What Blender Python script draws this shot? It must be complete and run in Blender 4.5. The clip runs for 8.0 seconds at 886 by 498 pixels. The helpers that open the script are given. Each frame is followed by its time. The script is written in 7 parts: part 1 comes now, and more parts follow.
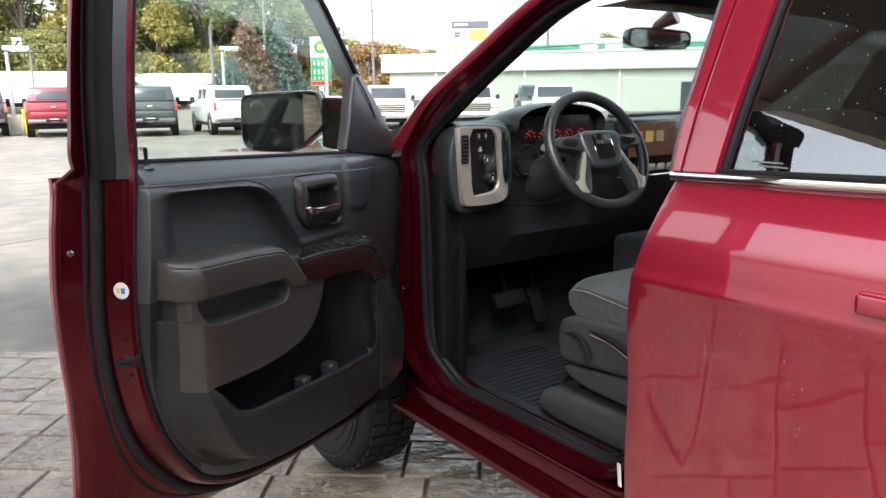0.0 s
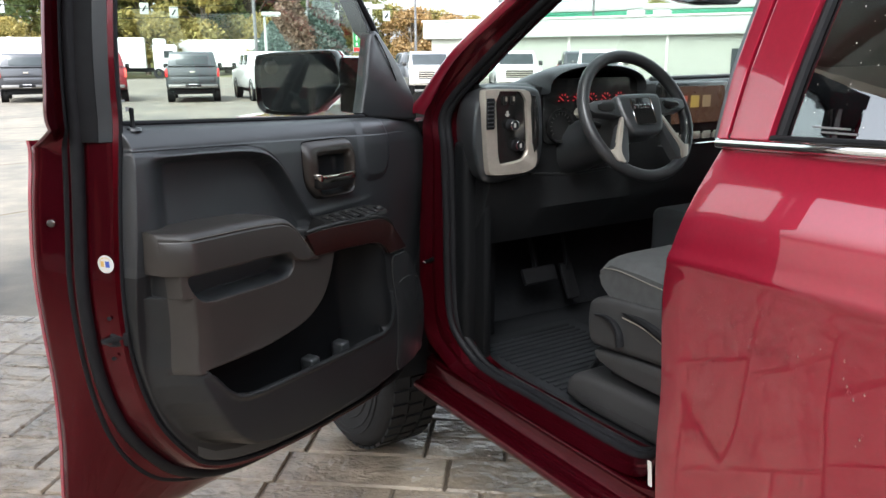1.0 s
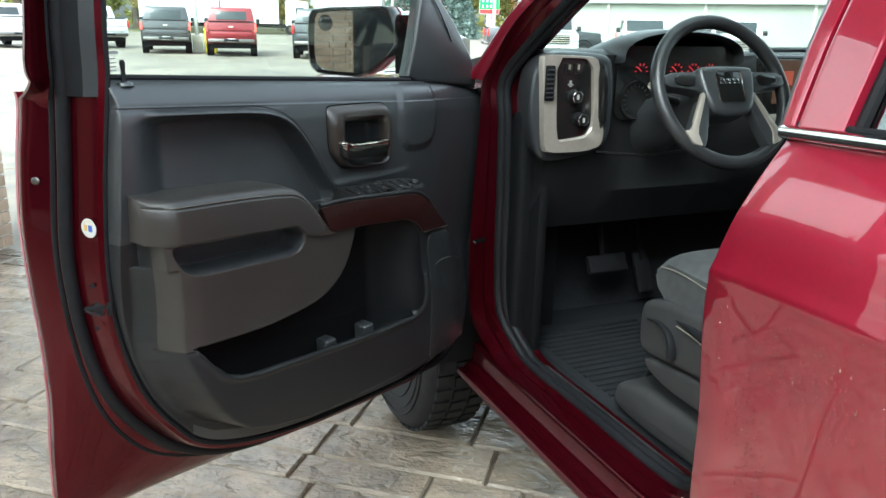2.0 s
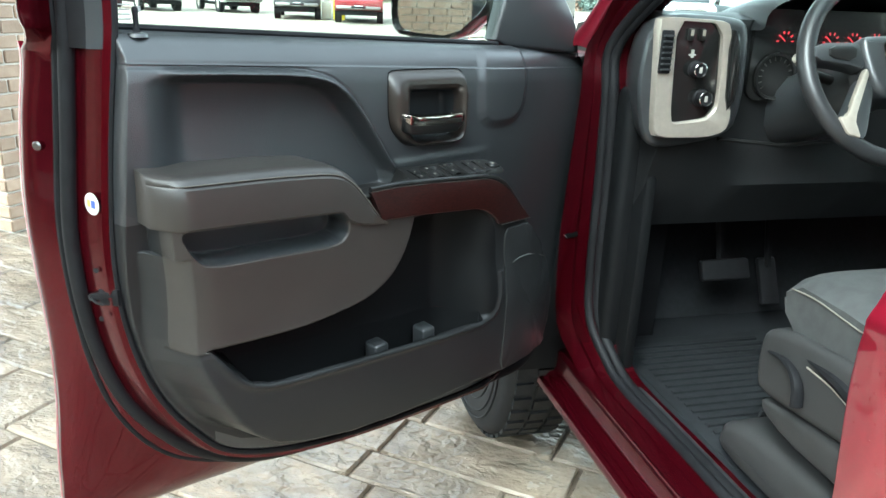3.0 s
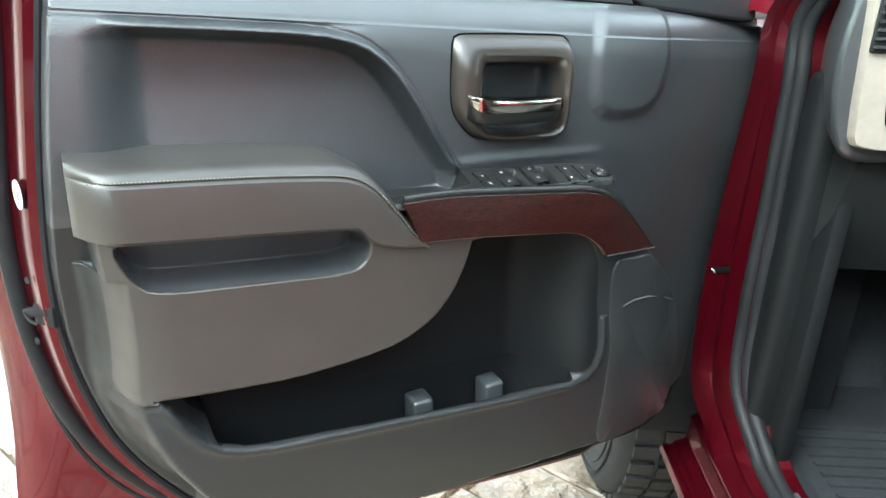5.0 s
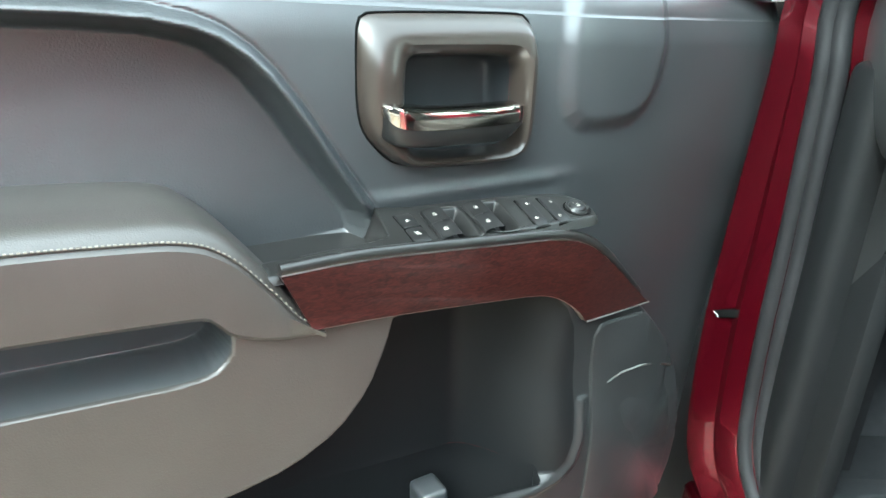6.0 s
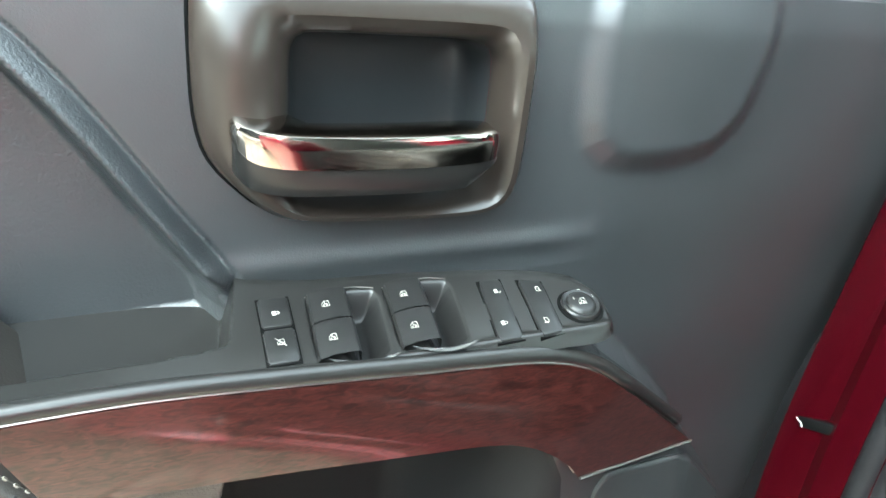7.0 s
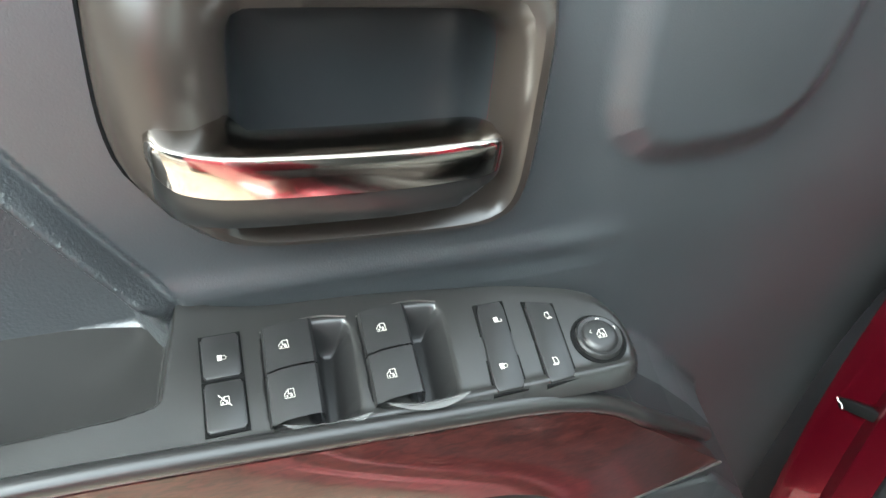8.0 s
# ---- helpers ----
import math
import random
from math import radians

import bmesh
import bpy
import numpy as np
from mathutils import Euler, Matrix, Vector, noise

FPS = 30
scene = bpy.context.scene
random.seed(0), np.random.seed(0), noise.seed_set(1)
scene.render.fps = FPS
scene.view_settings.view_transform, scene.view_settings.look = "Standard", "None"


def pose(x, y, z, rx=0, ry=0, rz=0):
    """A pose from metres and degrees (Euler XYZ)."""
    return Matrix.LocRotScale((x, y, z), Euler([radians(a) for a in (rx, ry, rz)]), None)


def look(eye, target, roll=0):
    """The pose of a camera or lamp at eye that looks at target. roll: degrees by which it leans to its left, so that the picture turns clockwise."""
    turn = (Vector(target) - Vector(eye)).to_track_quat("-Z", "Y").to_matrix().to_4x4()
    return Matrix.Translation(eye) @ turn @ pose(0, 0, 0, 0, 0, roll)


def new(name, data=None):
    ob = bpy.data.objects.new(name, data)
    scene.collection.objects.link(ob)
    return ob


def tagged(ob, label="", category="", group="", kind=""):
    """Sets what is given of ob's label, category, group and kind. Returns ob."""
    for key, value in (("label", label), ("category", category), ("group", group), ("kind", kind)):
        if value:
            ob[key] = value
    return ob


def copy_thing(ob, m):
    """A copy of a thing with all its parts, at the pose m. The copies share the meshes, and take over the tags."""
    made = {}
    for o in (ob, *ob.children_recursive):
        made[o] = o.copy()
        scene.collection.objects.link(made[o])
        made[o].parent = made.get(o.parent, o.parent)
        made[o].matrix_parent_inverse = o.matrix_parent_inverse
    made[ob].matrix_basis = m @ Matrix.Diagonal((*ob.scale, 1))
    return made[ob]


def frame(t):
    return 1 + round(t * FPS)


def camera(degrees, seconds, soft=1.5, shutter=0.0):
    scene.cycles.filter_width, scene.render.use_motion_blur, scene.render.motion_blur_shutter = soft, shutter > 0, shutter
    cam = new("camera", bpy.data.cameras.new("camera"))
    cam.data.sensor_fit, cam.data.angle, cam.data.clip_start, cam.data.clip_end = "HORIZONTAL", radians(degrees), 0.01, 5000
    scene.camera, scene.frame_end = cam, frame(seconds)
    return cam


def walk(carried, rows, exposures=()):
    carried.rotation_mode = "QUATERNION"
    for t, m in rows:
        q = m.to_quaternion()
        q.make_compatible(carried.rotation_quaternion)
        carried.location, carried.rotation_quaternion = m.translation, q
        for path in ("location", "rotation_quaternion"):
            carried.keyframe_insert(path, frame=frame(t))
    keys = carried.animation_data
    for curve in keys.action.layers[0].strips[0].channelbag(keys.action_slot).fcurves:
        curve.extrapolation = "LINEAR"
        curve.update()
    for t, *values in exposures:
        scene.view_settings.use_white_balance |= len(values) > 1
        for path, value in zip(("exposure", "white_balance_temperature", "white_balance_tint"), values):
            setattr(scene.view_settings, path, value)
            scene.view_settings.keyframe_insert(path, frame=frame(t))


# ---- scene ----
cam = camera(60.79, 8.0)
PATH = [
    (0, (-0.1335, 0.0509, 1.4961), (0.9986, 1.6498, 1.0939), -0.50),
    (0.5, (-0.0775, 0.0654, 1.4865), (0.9961, 1.6956, 1.0508), -0.66),
    (1, (0.0009, 0.1512, 1.4744), (1.0337, 1.7945, 0.9916), -0.39),
    (2.5, (0.3743, 0.3080, 1.4554), (0.9715, 2.1156, 0.8421), 2.06),
    (3, (0.4393, 0.4638, 1.4324), (0.9093, 2.2962, 0.7832), 2.26),
    (3.5, (0.4996, 0.6069, 1.4325), (0.8100, 2.4600, 0.7473), 1.78),
    (4, (0.6106, 0.7063, 1.4450), (0.6795, 2.5666, 0.7141), 1.52),
    (4.2, (0.6636, 0.7285, 1.4534), (0.6351, 2.5852, 0.7105), 1.47),
    (5.3, (0.7015, 0.9156, 1.3542), (0.7083, 2.7857, 0.6454), 3.02),
    (5.5, (0.7326, 0.9828, 1.3450), (0.7330, 2.8572, 0.6475), 2.11),
    (6, (0.7353, 1.1783, 1.3561), (0.8276, 3.0199, 0.5814), 2.96),
    (6.5, (0.8078, 1.3745, 1.3496), (0.8130, 3.2016, 0.5361), 4.83),
    (7, (0.8470, 1.5036, 1.3387), (0.7323, 3.2736, 0.4147), 6.53),
    (7.5, (0.8520, 1.5839, 1.3527), (0.6978, 3.2636, 0.2781), 6.33),
    (8, (0.8493, 1.6204, 1.3585), (0.7155, 3.2185, 0.1634), 7.11),
]

walk(cam, [(t, look(e, g, r)) for t, e, g, r in PATH],
     exposures=[(0, 2.42, 6100, 8), (1.2, 2.45, 6050, 7), (2.5, 3.1, 5600, -8), (3.5, 3.85, 5750, -6), (4.2, 4.1, 5850, -4), (5.5, 4.6, 5750, -9),
                (6.5, 5.1, 5750, -10), (8, 4.95, 6000, -4)])

# ---------------------------------------------------------------- light: overcast sky, very soft sun
world = bpy.data.worlds.new("sky")
scene.world = world
world.use_nodes = True
wn, wl = world.node_tree.nodes, world.node_tree.links
sky = wn.new("ShaderNodeTexSky")
sky.sky_type, sky.sun_disc = "NISHITA", False
sky.sun_elevation, sky.sun_rotation = radians(48), radians(237)
sky.air_density, sky.dust_density = 1.0, 4.0
grey = wn.new("ShaderNodeHueSaturation")
grey.inputs["Saturation"].default_value = 0.22
wl.new(sky.outputs[0], grey.inputs["Color"])
wl.new(grey.outputs[0], wn["Background"].inputs[0])
wn["Background"].inputs[1].default_value = 0.15

sun = new("sun", bpy.data.lights.new("sun", "SUN"))
sun.data.energy, sun.data.angle, sun.data.color = 0.55, radians(30), (1.0, 0.97, 0.92)
sun.matrix_world = look((-17, -11, 22), (0, 2, 0))


# ---------------------------------------------------------------- materials
def mat(name, col, rough=0.5, metal=0.0, var=0.15, scale=25.0, bump=0.0, bscale=300.0, coat=0.0, spec=0.5,
        rvar=0.08, col2=None, stretch=None, rand=0.0, glow=None, coat_ior=1.5, coat_rough=0.05):
    m = bpy.data.materials.new(name)
    m.use_nodes = True
    n, l = m.node_tree.nodes, m.node_tree.links
    b = n["Principled BSDF"]
    tc = n.new("ShaderNodeTexCoord")
    mp = n.new("ShaderNodeMapping")
    l.new(tc.outputs["Object"], mp.inputs[0])
    if stretch:
        mp.inputs["Scale"].default_value = stretch
    if rand:
        oi = n.new("ShaderNodeObjectInfo")
        sc = n.new("ShaderNodeVectorMath")
        sc.operation = "SCALE"
        cb = n.new("ShaderNodeCombineXYZ")
        for i in range(3):
            l.new(oi.outputs["Random"], cb.inputs[i])
        l.new(cb.outputs[0], sc.inputs[0])
        sc.inputs["Scale"].default_value = 37.0
        l.new(sc.outputs[0], mp.inputs["Location"])
    big = n.new("ShaderNodeTexNoise")
    big.inputs["Scale"].default_value, big.inputs["Detail"].default_value = scale, 6
    l.new(mp.outputs[0], big.inputs["Vector"])
    small = n.new("ShaderNodeTexNoise")
    small.inputs["Scale"].default_value, small.inputs["Detail"].default_value = scale * 0.13, 3
    l.new(mp.outputs[0], small.inputs["Vector"])
    add = n.new("ShaderNodeMath")
    add.operation = "MULTIPLY_ADD"
    add.inputs[1].default_value = 0.5
    l.new(small.outputs[0], add.inputs[0])
    half = n.new("ShaderNodeMath")
    half.operation = "MULTIPLY"
    half.inputs[1].default_value = 0.5
    l.new(big.outputs[0], half.inputs[0])
    l.new(half.outputs[0], add.inputs[2])
    ramp = n.new("ShaderNodeValToRGB")
    lo = col2 if col2 else [c * (1 - var) for c in col]
    hi = col if col2 else [min(1, c * (1 + var)) for c in col]
    ramp.color_ramp.elements[0].position, ramp.color_ramp.elements[1].position = 0.38, 0.62
    ramp.color_ramp.elements[0].color = (*lo, 1)
    ramp.color_ramp.elements[1].color = (*hi, 1)
    l.new(add.outputs[0], ramp.inputs[0])
    out = ramp.outputs[0]
    if rand:
        hs = n.new("ShaderNodeHueSaturation")
        mr = n.new("ShaderNodeMapRange")
        mr.inputs["To Min"].default_value, mr.inputs["To Max"].default_value = 1 - rand, 1 + rand
        l.new(oi.outputs["Random"], mr.inputs[0])
        l.new(mr.outputs[0], hs.inputs["Value"])
        l.new(out, hs.inputs["Color"])
        out = hs.outputs[0]
    l.new(out, b.inputs["Base Color"])
    rr = n.new("ShaderNodeMapRange")
    rr.inputs["To Min"].default_value, rr.inputs["To Max"].default_value = max(0.02, rough - rvar), min(1, rough + rvar)
    l.new(add.outputs[0], rr.inputs[0])
    l.new(rr.outputs[0], b.inputs["Roughness"])
    b.inputs["Metallic"].default_value = metal
    b.inputs["Coat Weight"].default_value = coat
    b.inputs["Coat Roughness"].default_value = coat_rough
    b.inputs["Coat IOR"].default_value = coat_ior
    b.inputs["Specular IOR Level"].default_value = spec
    if bump:
        fine = n.new("ShaderNodeTexNoise")
        fine.inputs["Scale"].default_value, fine.inputs["Detail"].default_value = bscale, 4
        l.new(mp.outputs[0], fine.inputs["Vector"])
        bp = n.new("ShaderNodeBump")
        bp.inputs["Strength"].default_value, bp.inputs["Distance"].default_value = min(1, bump), 0.3 / bscale
        l.new(fine.outputs[0], bp.inputs["Height"])
        l.new(bp.outputs[0], b.inputs["Normal"])
    if glow:
        b.inputs["Emission Color"].default_value = (*glow[:3], 1)
        b.inputs["Emission Strength"].default_value = glow[3]
    return m


def glass(name, tint, rough=0.0, ior=1.45):
    m = bpy.data.materials.new(name)
    m.use_nodes = True
    b = m.node_tree.nodes["Principled BSDF"]
    b.inputs["Base Color"].default_value = (*tint, 1)
    b.inputs["Transmission Weight"].default_value = 1.0
    b.inputs["Roughness"].default_value = rough
    b.inputs["IOR"].default_value = ior
    return m


RED = mat("red_paint", (0.29, 0.0048, 0.025), 0.36, metal=0.5, var=0.06, scale=900, coat=1.0, rvar=0.03, coat_ior=1.70, coat_rough=0.018)
# darker copy of the red paint: shade on inner faces, put into the colour
RED_SHADED = mat("shaded_red_paint", (0.075, 0.0018, 0.0068), 0.26, metal=0.8, var=0.05, scale=700, coat=0.40, rvar=0.02, spec=0.3, coat_ior=1.45, coat_rough=0.05)
TRIM = mat("charcoal_trim", (0.0250, 0.0268, 0.0286), 0.36, spec=0.75, var=0.12, scale=14, bump=0.35, bscale=900, rvar=0.05)
TRIM_SOFT = mat("charcoal_soft_vinyl", (0.0225, 0.0242, 0.0260), 0.36, spec=0.66, var=0.12, scale=12, bump=0.9, bscale=520, rvar=0.05)
PAD = mat("armrest_vinyl", (0.0262, 0.0231, 0.0208), 0.42, spec=0.50, var=0.12, scale=14, bump=0.55, bscale=650, rvar=0.05)
# near-black plastic: shade of map pocket and footwell, put into the colour
SHADE_BLACK = mat("shade_black", (0.0050, 0.0053, 0.0058), 0.55, spec=0.13, var=0.1, scale=20, bump=0.3, bscale=700)
SATIN = mat("satin_black_panel", (0.0098, 0.0095, 0.0092), 0.29, spec=0.36, var=0.1, scale=30, bump=0.12, bscale=1200, rvar=0.05)
# flat black, mostly for the painted shade in gaps round keys and handle
GAP = mat("gap_black", (0.004, 0.004, 0.004), 0.9, spec=0.0, var=0.1)
BUTTON = mat("button_black", (0.0090, 0.0088, 0.0088), 0.36, spec=0.24, var=0.1, scale=60, bump=0.1, bscale=1500)
HOLLOW = mat("handle_hollow_plastic", (0.0175, 0.0190, 0.0205), 0.40, spec=0.35, var=0.08, scale=30, bump=0.12, bscale=1200)
MARK = mat("pale_marking", (0.34, 0.325, 0.29), 0.5, var=0.03)
GLOSS = mat("gloss_black", (0.010, 0.0098, 0.0095), 0.14, var=0.1, coat=0.4, spec=0.4)
HANDLE_BLACK = mat("handle_surround", (0.0205, 0.0162, 0.0134), 0.30, spec=0.46, var=0.05, scale=40, bump=0.0, rvar=0.02)
CHROME = mat("chrome", (0.72, 0.71, 0.69), 0.07, metal=1.0, var=0.03, rvar=0.03)
LEVER = mat("satin_chrome", (0.47, 0.425, 0.38), 0.10, metal=1.0, var=0.03, rvar=0.03)
SILVER = mat("satin_silver", (0.44, 0.395, 0.335), 0.38, metal=0.6, var=0.06, scale=80)
RUBBER = mat("black_rubber", (0.009, 0.009, 0.0100), 0.55, spec=0.14, var=0.2, scale=40, bump=0.3, bscale=500)
TYRE = mat("tyre_rubber", (0.014, 0.014, 0.0148), 0.62, spec=0.3, var=0.3, scale=30, bump=0.5, bscale=160)
SEAT = mat("grey_seat_cloth", (0.045, 0.046, 0.046), 0.85, spec=0.25, var=0.18, scale=40, bump=0.6, bscale=900)
SEAT_TRIM = mat("seat_base_plastic", (0.030, 0.0295, 0.0295), 0.5, spec=0.3, var=0.12, scale=20, bump=0.3, bscale=800)
CARPET = mat("black_floor_mat", (0.0115, 0.0125, 0.0142), 0.7, spec=0.2, var=0.3, scale=60, bump=0.7, bscale=400)
HEADLINER = mat("grey_headliner", (0.16, 0.155, 0.15), 0.9, var=0.06, scale=60, bump=0.3, bscale=700)
CLEAR = glass("clear_glass", (0.76, 0.84, 0.78))
TINT = glass("privacy_glass", (0.03, 0.032, 0.034), ior=2.4)
LOWER = mat("black_hard_plastic", (0.0128, 0.0132, 0.0138), 0.42, spec=0.30, var=0.12, scale=16, bump=0.3, bscale=800, rvar=0.05)
# paler than the panel: the lips' sky sheen is put into the colour
LIP_SHEEN = mat("lip_sheen", (0.06, 0.06, 0.06), 0.22, spec=0.8, var=0.05)
WATER = glass("water_drop", (1, 1, 1))
MIRROR = mat("mirror_silver", (0.82, 0.83, 0.84), 0.02, metal=1.0, var=0.0, rvar=0.0)
STEEL = mat("bare_steel", (0.2, 0.19, 0.18), 0.35, metal=1.0, var=0.15, scale=80)
STICKER = mat("sticker_paper", (0.52, 0.50, 0.46), 0.5, var=0.04)
BLUE = mat("blue_print", (0.03, 0.07, 0.35), 0.5, var=0.05)
AMBER = mat("amber_print", (0.5, 0.3, 0.06), 0.5, var=0.05)
STITCH = mat("pale_thread", (0.120, 0.111, 0.093), 0.8, var=0.1, scale=200)
SCREEN = mat("warm_screen", (0.03, 0.02, 0.015), 0.25, glow=(0.5, 0.22, 0.12, 0.018))
DIAL = mat("red_dial", (0.1, 0.005, 0.005), 0.4, glow=(0.9, 0.03, 0.05, 0.10))


def wood_material():
    m = mat("dark_red_wood_trim", (0.08, 0.02, 0.014), 0.30, coat=0.6, spec=0.3, var=0.2, scale=8, rvar=0.05)
    n, l = m.node_tree.nodes, m.node_tree.links
    b = n["Principled BSDF"]
    tc = n.new("ShaderNodeTexCoord")
    mp = n.new("ShaderNodeMapping")
    mp.inputs["Rotation"].default_value = (0, 0, radians(28.7))
    mp.inputs["Scale"].default_value = (26, 120, 240)
    l.new(tc.outputs["Object"], mp.inputs[0])
    g = n.new("ShaderNodeTexNoise")
    g.inputs["Scale"].default_value, g.inputs["Detail"].default_value, g.inputs["Distortion"].default_value = 1.6, 8, 1.2
    l.new(mp.outputs[0], g.inputs["Vector"])
    r = n.new("ShaderNodeValToRGB")
    r.color_ramp.elements[0].position, r.color_ramp.elements[1].position = 0.36, 0.66
    r.color_ramp.elements[0].color = (0.0046, 0.0013, 0.0012, 1)
    r.color_ramp.elements[1].color = (0.027, 0.0066, 0.0054, 1)
    l.new(g.outputs[0], r.inputs[0])
    l.new(r.outputs[0], b.inputs["Base Color"])
    return m


WOOD = wood_material()


# ---------------------------------------------------------------- building helpers
def link_mesh(name, bm, material, parent=None, label="", smooth=True):
    me = bpy.data.meshes.new(name)
    bmesh.ops.recalc_face_normals(bm, faces=bm.faces[:])
    bm.to_mesh(me)
    bm.free()
    for m in (material if isinstance(material, (list, tuple)) else (material,)):
        me.materials.append(m)
    if smooth:
        me.shade_smooth()
        me.set_sharp_from_angle(angle=radians(38))
    ob = new(name, me)
    if parent is not None:
        ob.parent = parent
        if parent.type == "EMPTY":
            ob.matrix_parent_inverse = Matrix.Translation(-parent.location)
    if label:
        ob["label"] = label
    return ob


def part(name, bm, material, parent, label="", smooth=True):
    return link_mesh(name, bm, material, parent, label, smooth)


def thing(name, at, label, category, group="", kind=""):
    ob = new(name)
    ob.empty_display_size = 0.2
    ob.location = at
    return tagged(ob, label, category, group, kind)


def join(*bms):
    out = bmesh.new()
    for b in bms:
        me = bpy.data.meshes.new("tmp")
        b.to_mesh(me)
        b.free()
        out.from_mesh(me)
        bpy.data.meshes.remove(me)
    return out


def moved(bm, m):
    bmesh.ops.transform(bm, matrix=m, verts=bm.verts[:])
    return bm


def inked(bm, index):
    for fc in bm.faces:
        fc.material_index = index
    return bm


def block(x0, x1, y0, y1, z0, z1, r=0.0, seg=2):
    bm = bmesh.new()
    bmesh.ops.create_cube(bm, size=1, matrix=Matrix.Translation(((x0 + x1) / 2, (y0 + y1) / 2, (z0 + z1) / 2))
                          @ Matrix.Diagonal((x1 - x0, y1 - y0, z1 - z0, 1)))
    if r:
        bmesh.ops.bevel(bm, geom=bm.edges[:] + bm.verts[:], offset=r, segments=seg, affect="EDGES", profile=0.5)
    return bm


def smooth_line(pts, n=6, closed=False):
    """Catmull-Rom through the points, n steps a span."""
    p = [np.array(q, float) for q in pts]
    k = len(p)
    out = []
    for i in range(k if closed else k - 1):
        a = p[(i - 1) % k] if closed or i else 2 * p[0] - p[1]
        b, c = p[i], p[(i + 1) % k]
        d = p[(i + 2) % k] if closed or i < k - 2 else 2 * p[-1] - p[-2]
        for s in range(n):
            t = s / n
            out.append(0.5 * (2 * b + (c - a) * t + (2 * a - 5 * b + 4 * c - d) * t * t + (3 * b - a - 3 * c + d) * t ** 3))
    if not closed:
        out.append(p[-1])
    return out


def cut_corners(poly, times=2, q=0.22):
    p = [np.array(v, float) for v in poly]
    for _ in range(times):
        p = [v for i in range(len(p)) for v in (p[i] * (1 - q) + p[(i + 1) % len(p)] * q, p[i] * q + p[(i + 1) % len(p)] * (1 - q))]
    return p


def loft(rings, closed=False, caps=False, around=False):
    """Skin between rows of points. closed: each row is a loop; around: the last row meets the first."""
    bm = bmesh.new()
    grid = [[bm.verts.new(tuple(p)) for p in r] for r in rings]
    m = len(grid)
    for i in range(m if around else m - 1):
        a, b = grid[i], grid[(i + 1) % m]
        k = len(a)
        for j in range(k if closed else k - 1):
            bm.faces.new((a[j], a[(j + 1) % k], b[(j + 1) % k], b[j]))
    if caps and closed:
        bm.faces.new(grid[0][::-1])
        bm.faces.new(grid[-1])
    return bm


def tube(pts, r, n=8, closed=False, flat=1.0):
    """A round bar along points."""
    p = [Vector(q) for q in pts]
    rings = []
    up, last = Vector((0, 0, 1)), None
    for i, c in enumerate(p):
        a = p[(i - 1) % len(p)] if closed or i else c
        b = p[(i + 1) % len(p)] if closed or i < len(p) - 1 else c
        d = (b - a).normalized()
        if last is None:
            s = d.cross(up if abs(d.z) < 0.9 else Vector((0, 1, 0))).normalized()
        else:
            s = (last - d * last.dot(d)).normalized()
        last = s
        t = s.cross(d)
        rad = r[i] if isinstance(r, (list, tuple)) else r
        rings.append([c + rad * (math.cos(w) * s + flat * math.sin(w) * t) for w in (2 * math.pi * j / n for j in range(n))])
    return loft(rings, closed=True, caps=not closed, around=closed)


def prism(poly, lo, hi, axis="y", bevel=0.0, seg=2):
    """A flat outline (in the two other axes, in order) with thickness along one axis."""
    bm = bmesh.new()

    def at(q, h):
        return {"y": (q[0], h, q[1]), "z": (q[0], q[1], h), "x": (h, q[0], q[1])}[axis]

    a = [bm.verts.new(at(q, lo)) for q in poly]
    b = [bm.verts.new(at(q, hi)) for q in poly]
    bm.faces.new(a)
    top = bm.faces.new(b[::-1])
    k = len(poly)
    for i in range(k):
        bm.faces.new((a[i], a[(i + 1) % k], b[(i + 1) % k], b[i]))
    bmesh.ops.recalc_face_normals(bm, faces=bm.faces[:])
    if bevel:
        bmesh.ops.bevel(bm, geom=[e for e in top.edges], offset=bevel, segments=seg, affect="EDGES", profile=0.5)
    return bm


def lathe(profile, n=48, axis="z"):
    """Turn (radius, height) pairs round an axis."""
    rings = []
    for r, h in profile:
        ring = []
        for j in range(n):
            w = 2 * math.pi * j / n
            c, s = r * math.cos(w), r * math.sin(w)
            ring.append({"z": (c, s, h), "x": (h, c, s), "y": (c, h, s)}[axis])
        rings.append(ring)
    return loft(rings, closed=True)


def rounded(x0, x1, y0, y1, r, n=4):
    """Outline of a rounded rectangle."""
    out = []
    for cx, cy, a in ((x1 - r, y1 - r, 0), (x0 + r, y1 - r, 90), (x0 + r, y0 + r, 180), (x1 - r, y0 + r, 270)):
        out += [(cx + r * math.cos(radians(a + 90 * i / n)), cy + r * math.sin(radians(a + 90 * i / n))) for i in range(n + 1)]
    return out


def away(poly, P):
    """Signed distance of points P (n x 2) from an outline: below zero inside."""
    q = np.array(poly, float)
    d = np.full(len(P), 1e9)
    inside = np.zeros(len(P), bool)
    for i in range(len(q)):
        a, b = q[i], q[(i + 1) % len(q)]
        e, w = b - a, P - a
        t = np.clip((w @ e) / (e @ e + 1e-12), 0, 1)
        d = np.minimum(d, np.hypot(*(w - t[:, None] * e).T))
        up = (a[1] > P[:, 1]) != (b[1] > P[:, 1])
        with np.errstate(divide="ignore", invalid="ignore"):
            inside ^= up & (P[:, 0] < (b[0] - a[0]) * (P[:, 1] - a[1]) / (b[1] - a[1] + 1e-15) + a[0])
    return np.where(inside, -d, d)


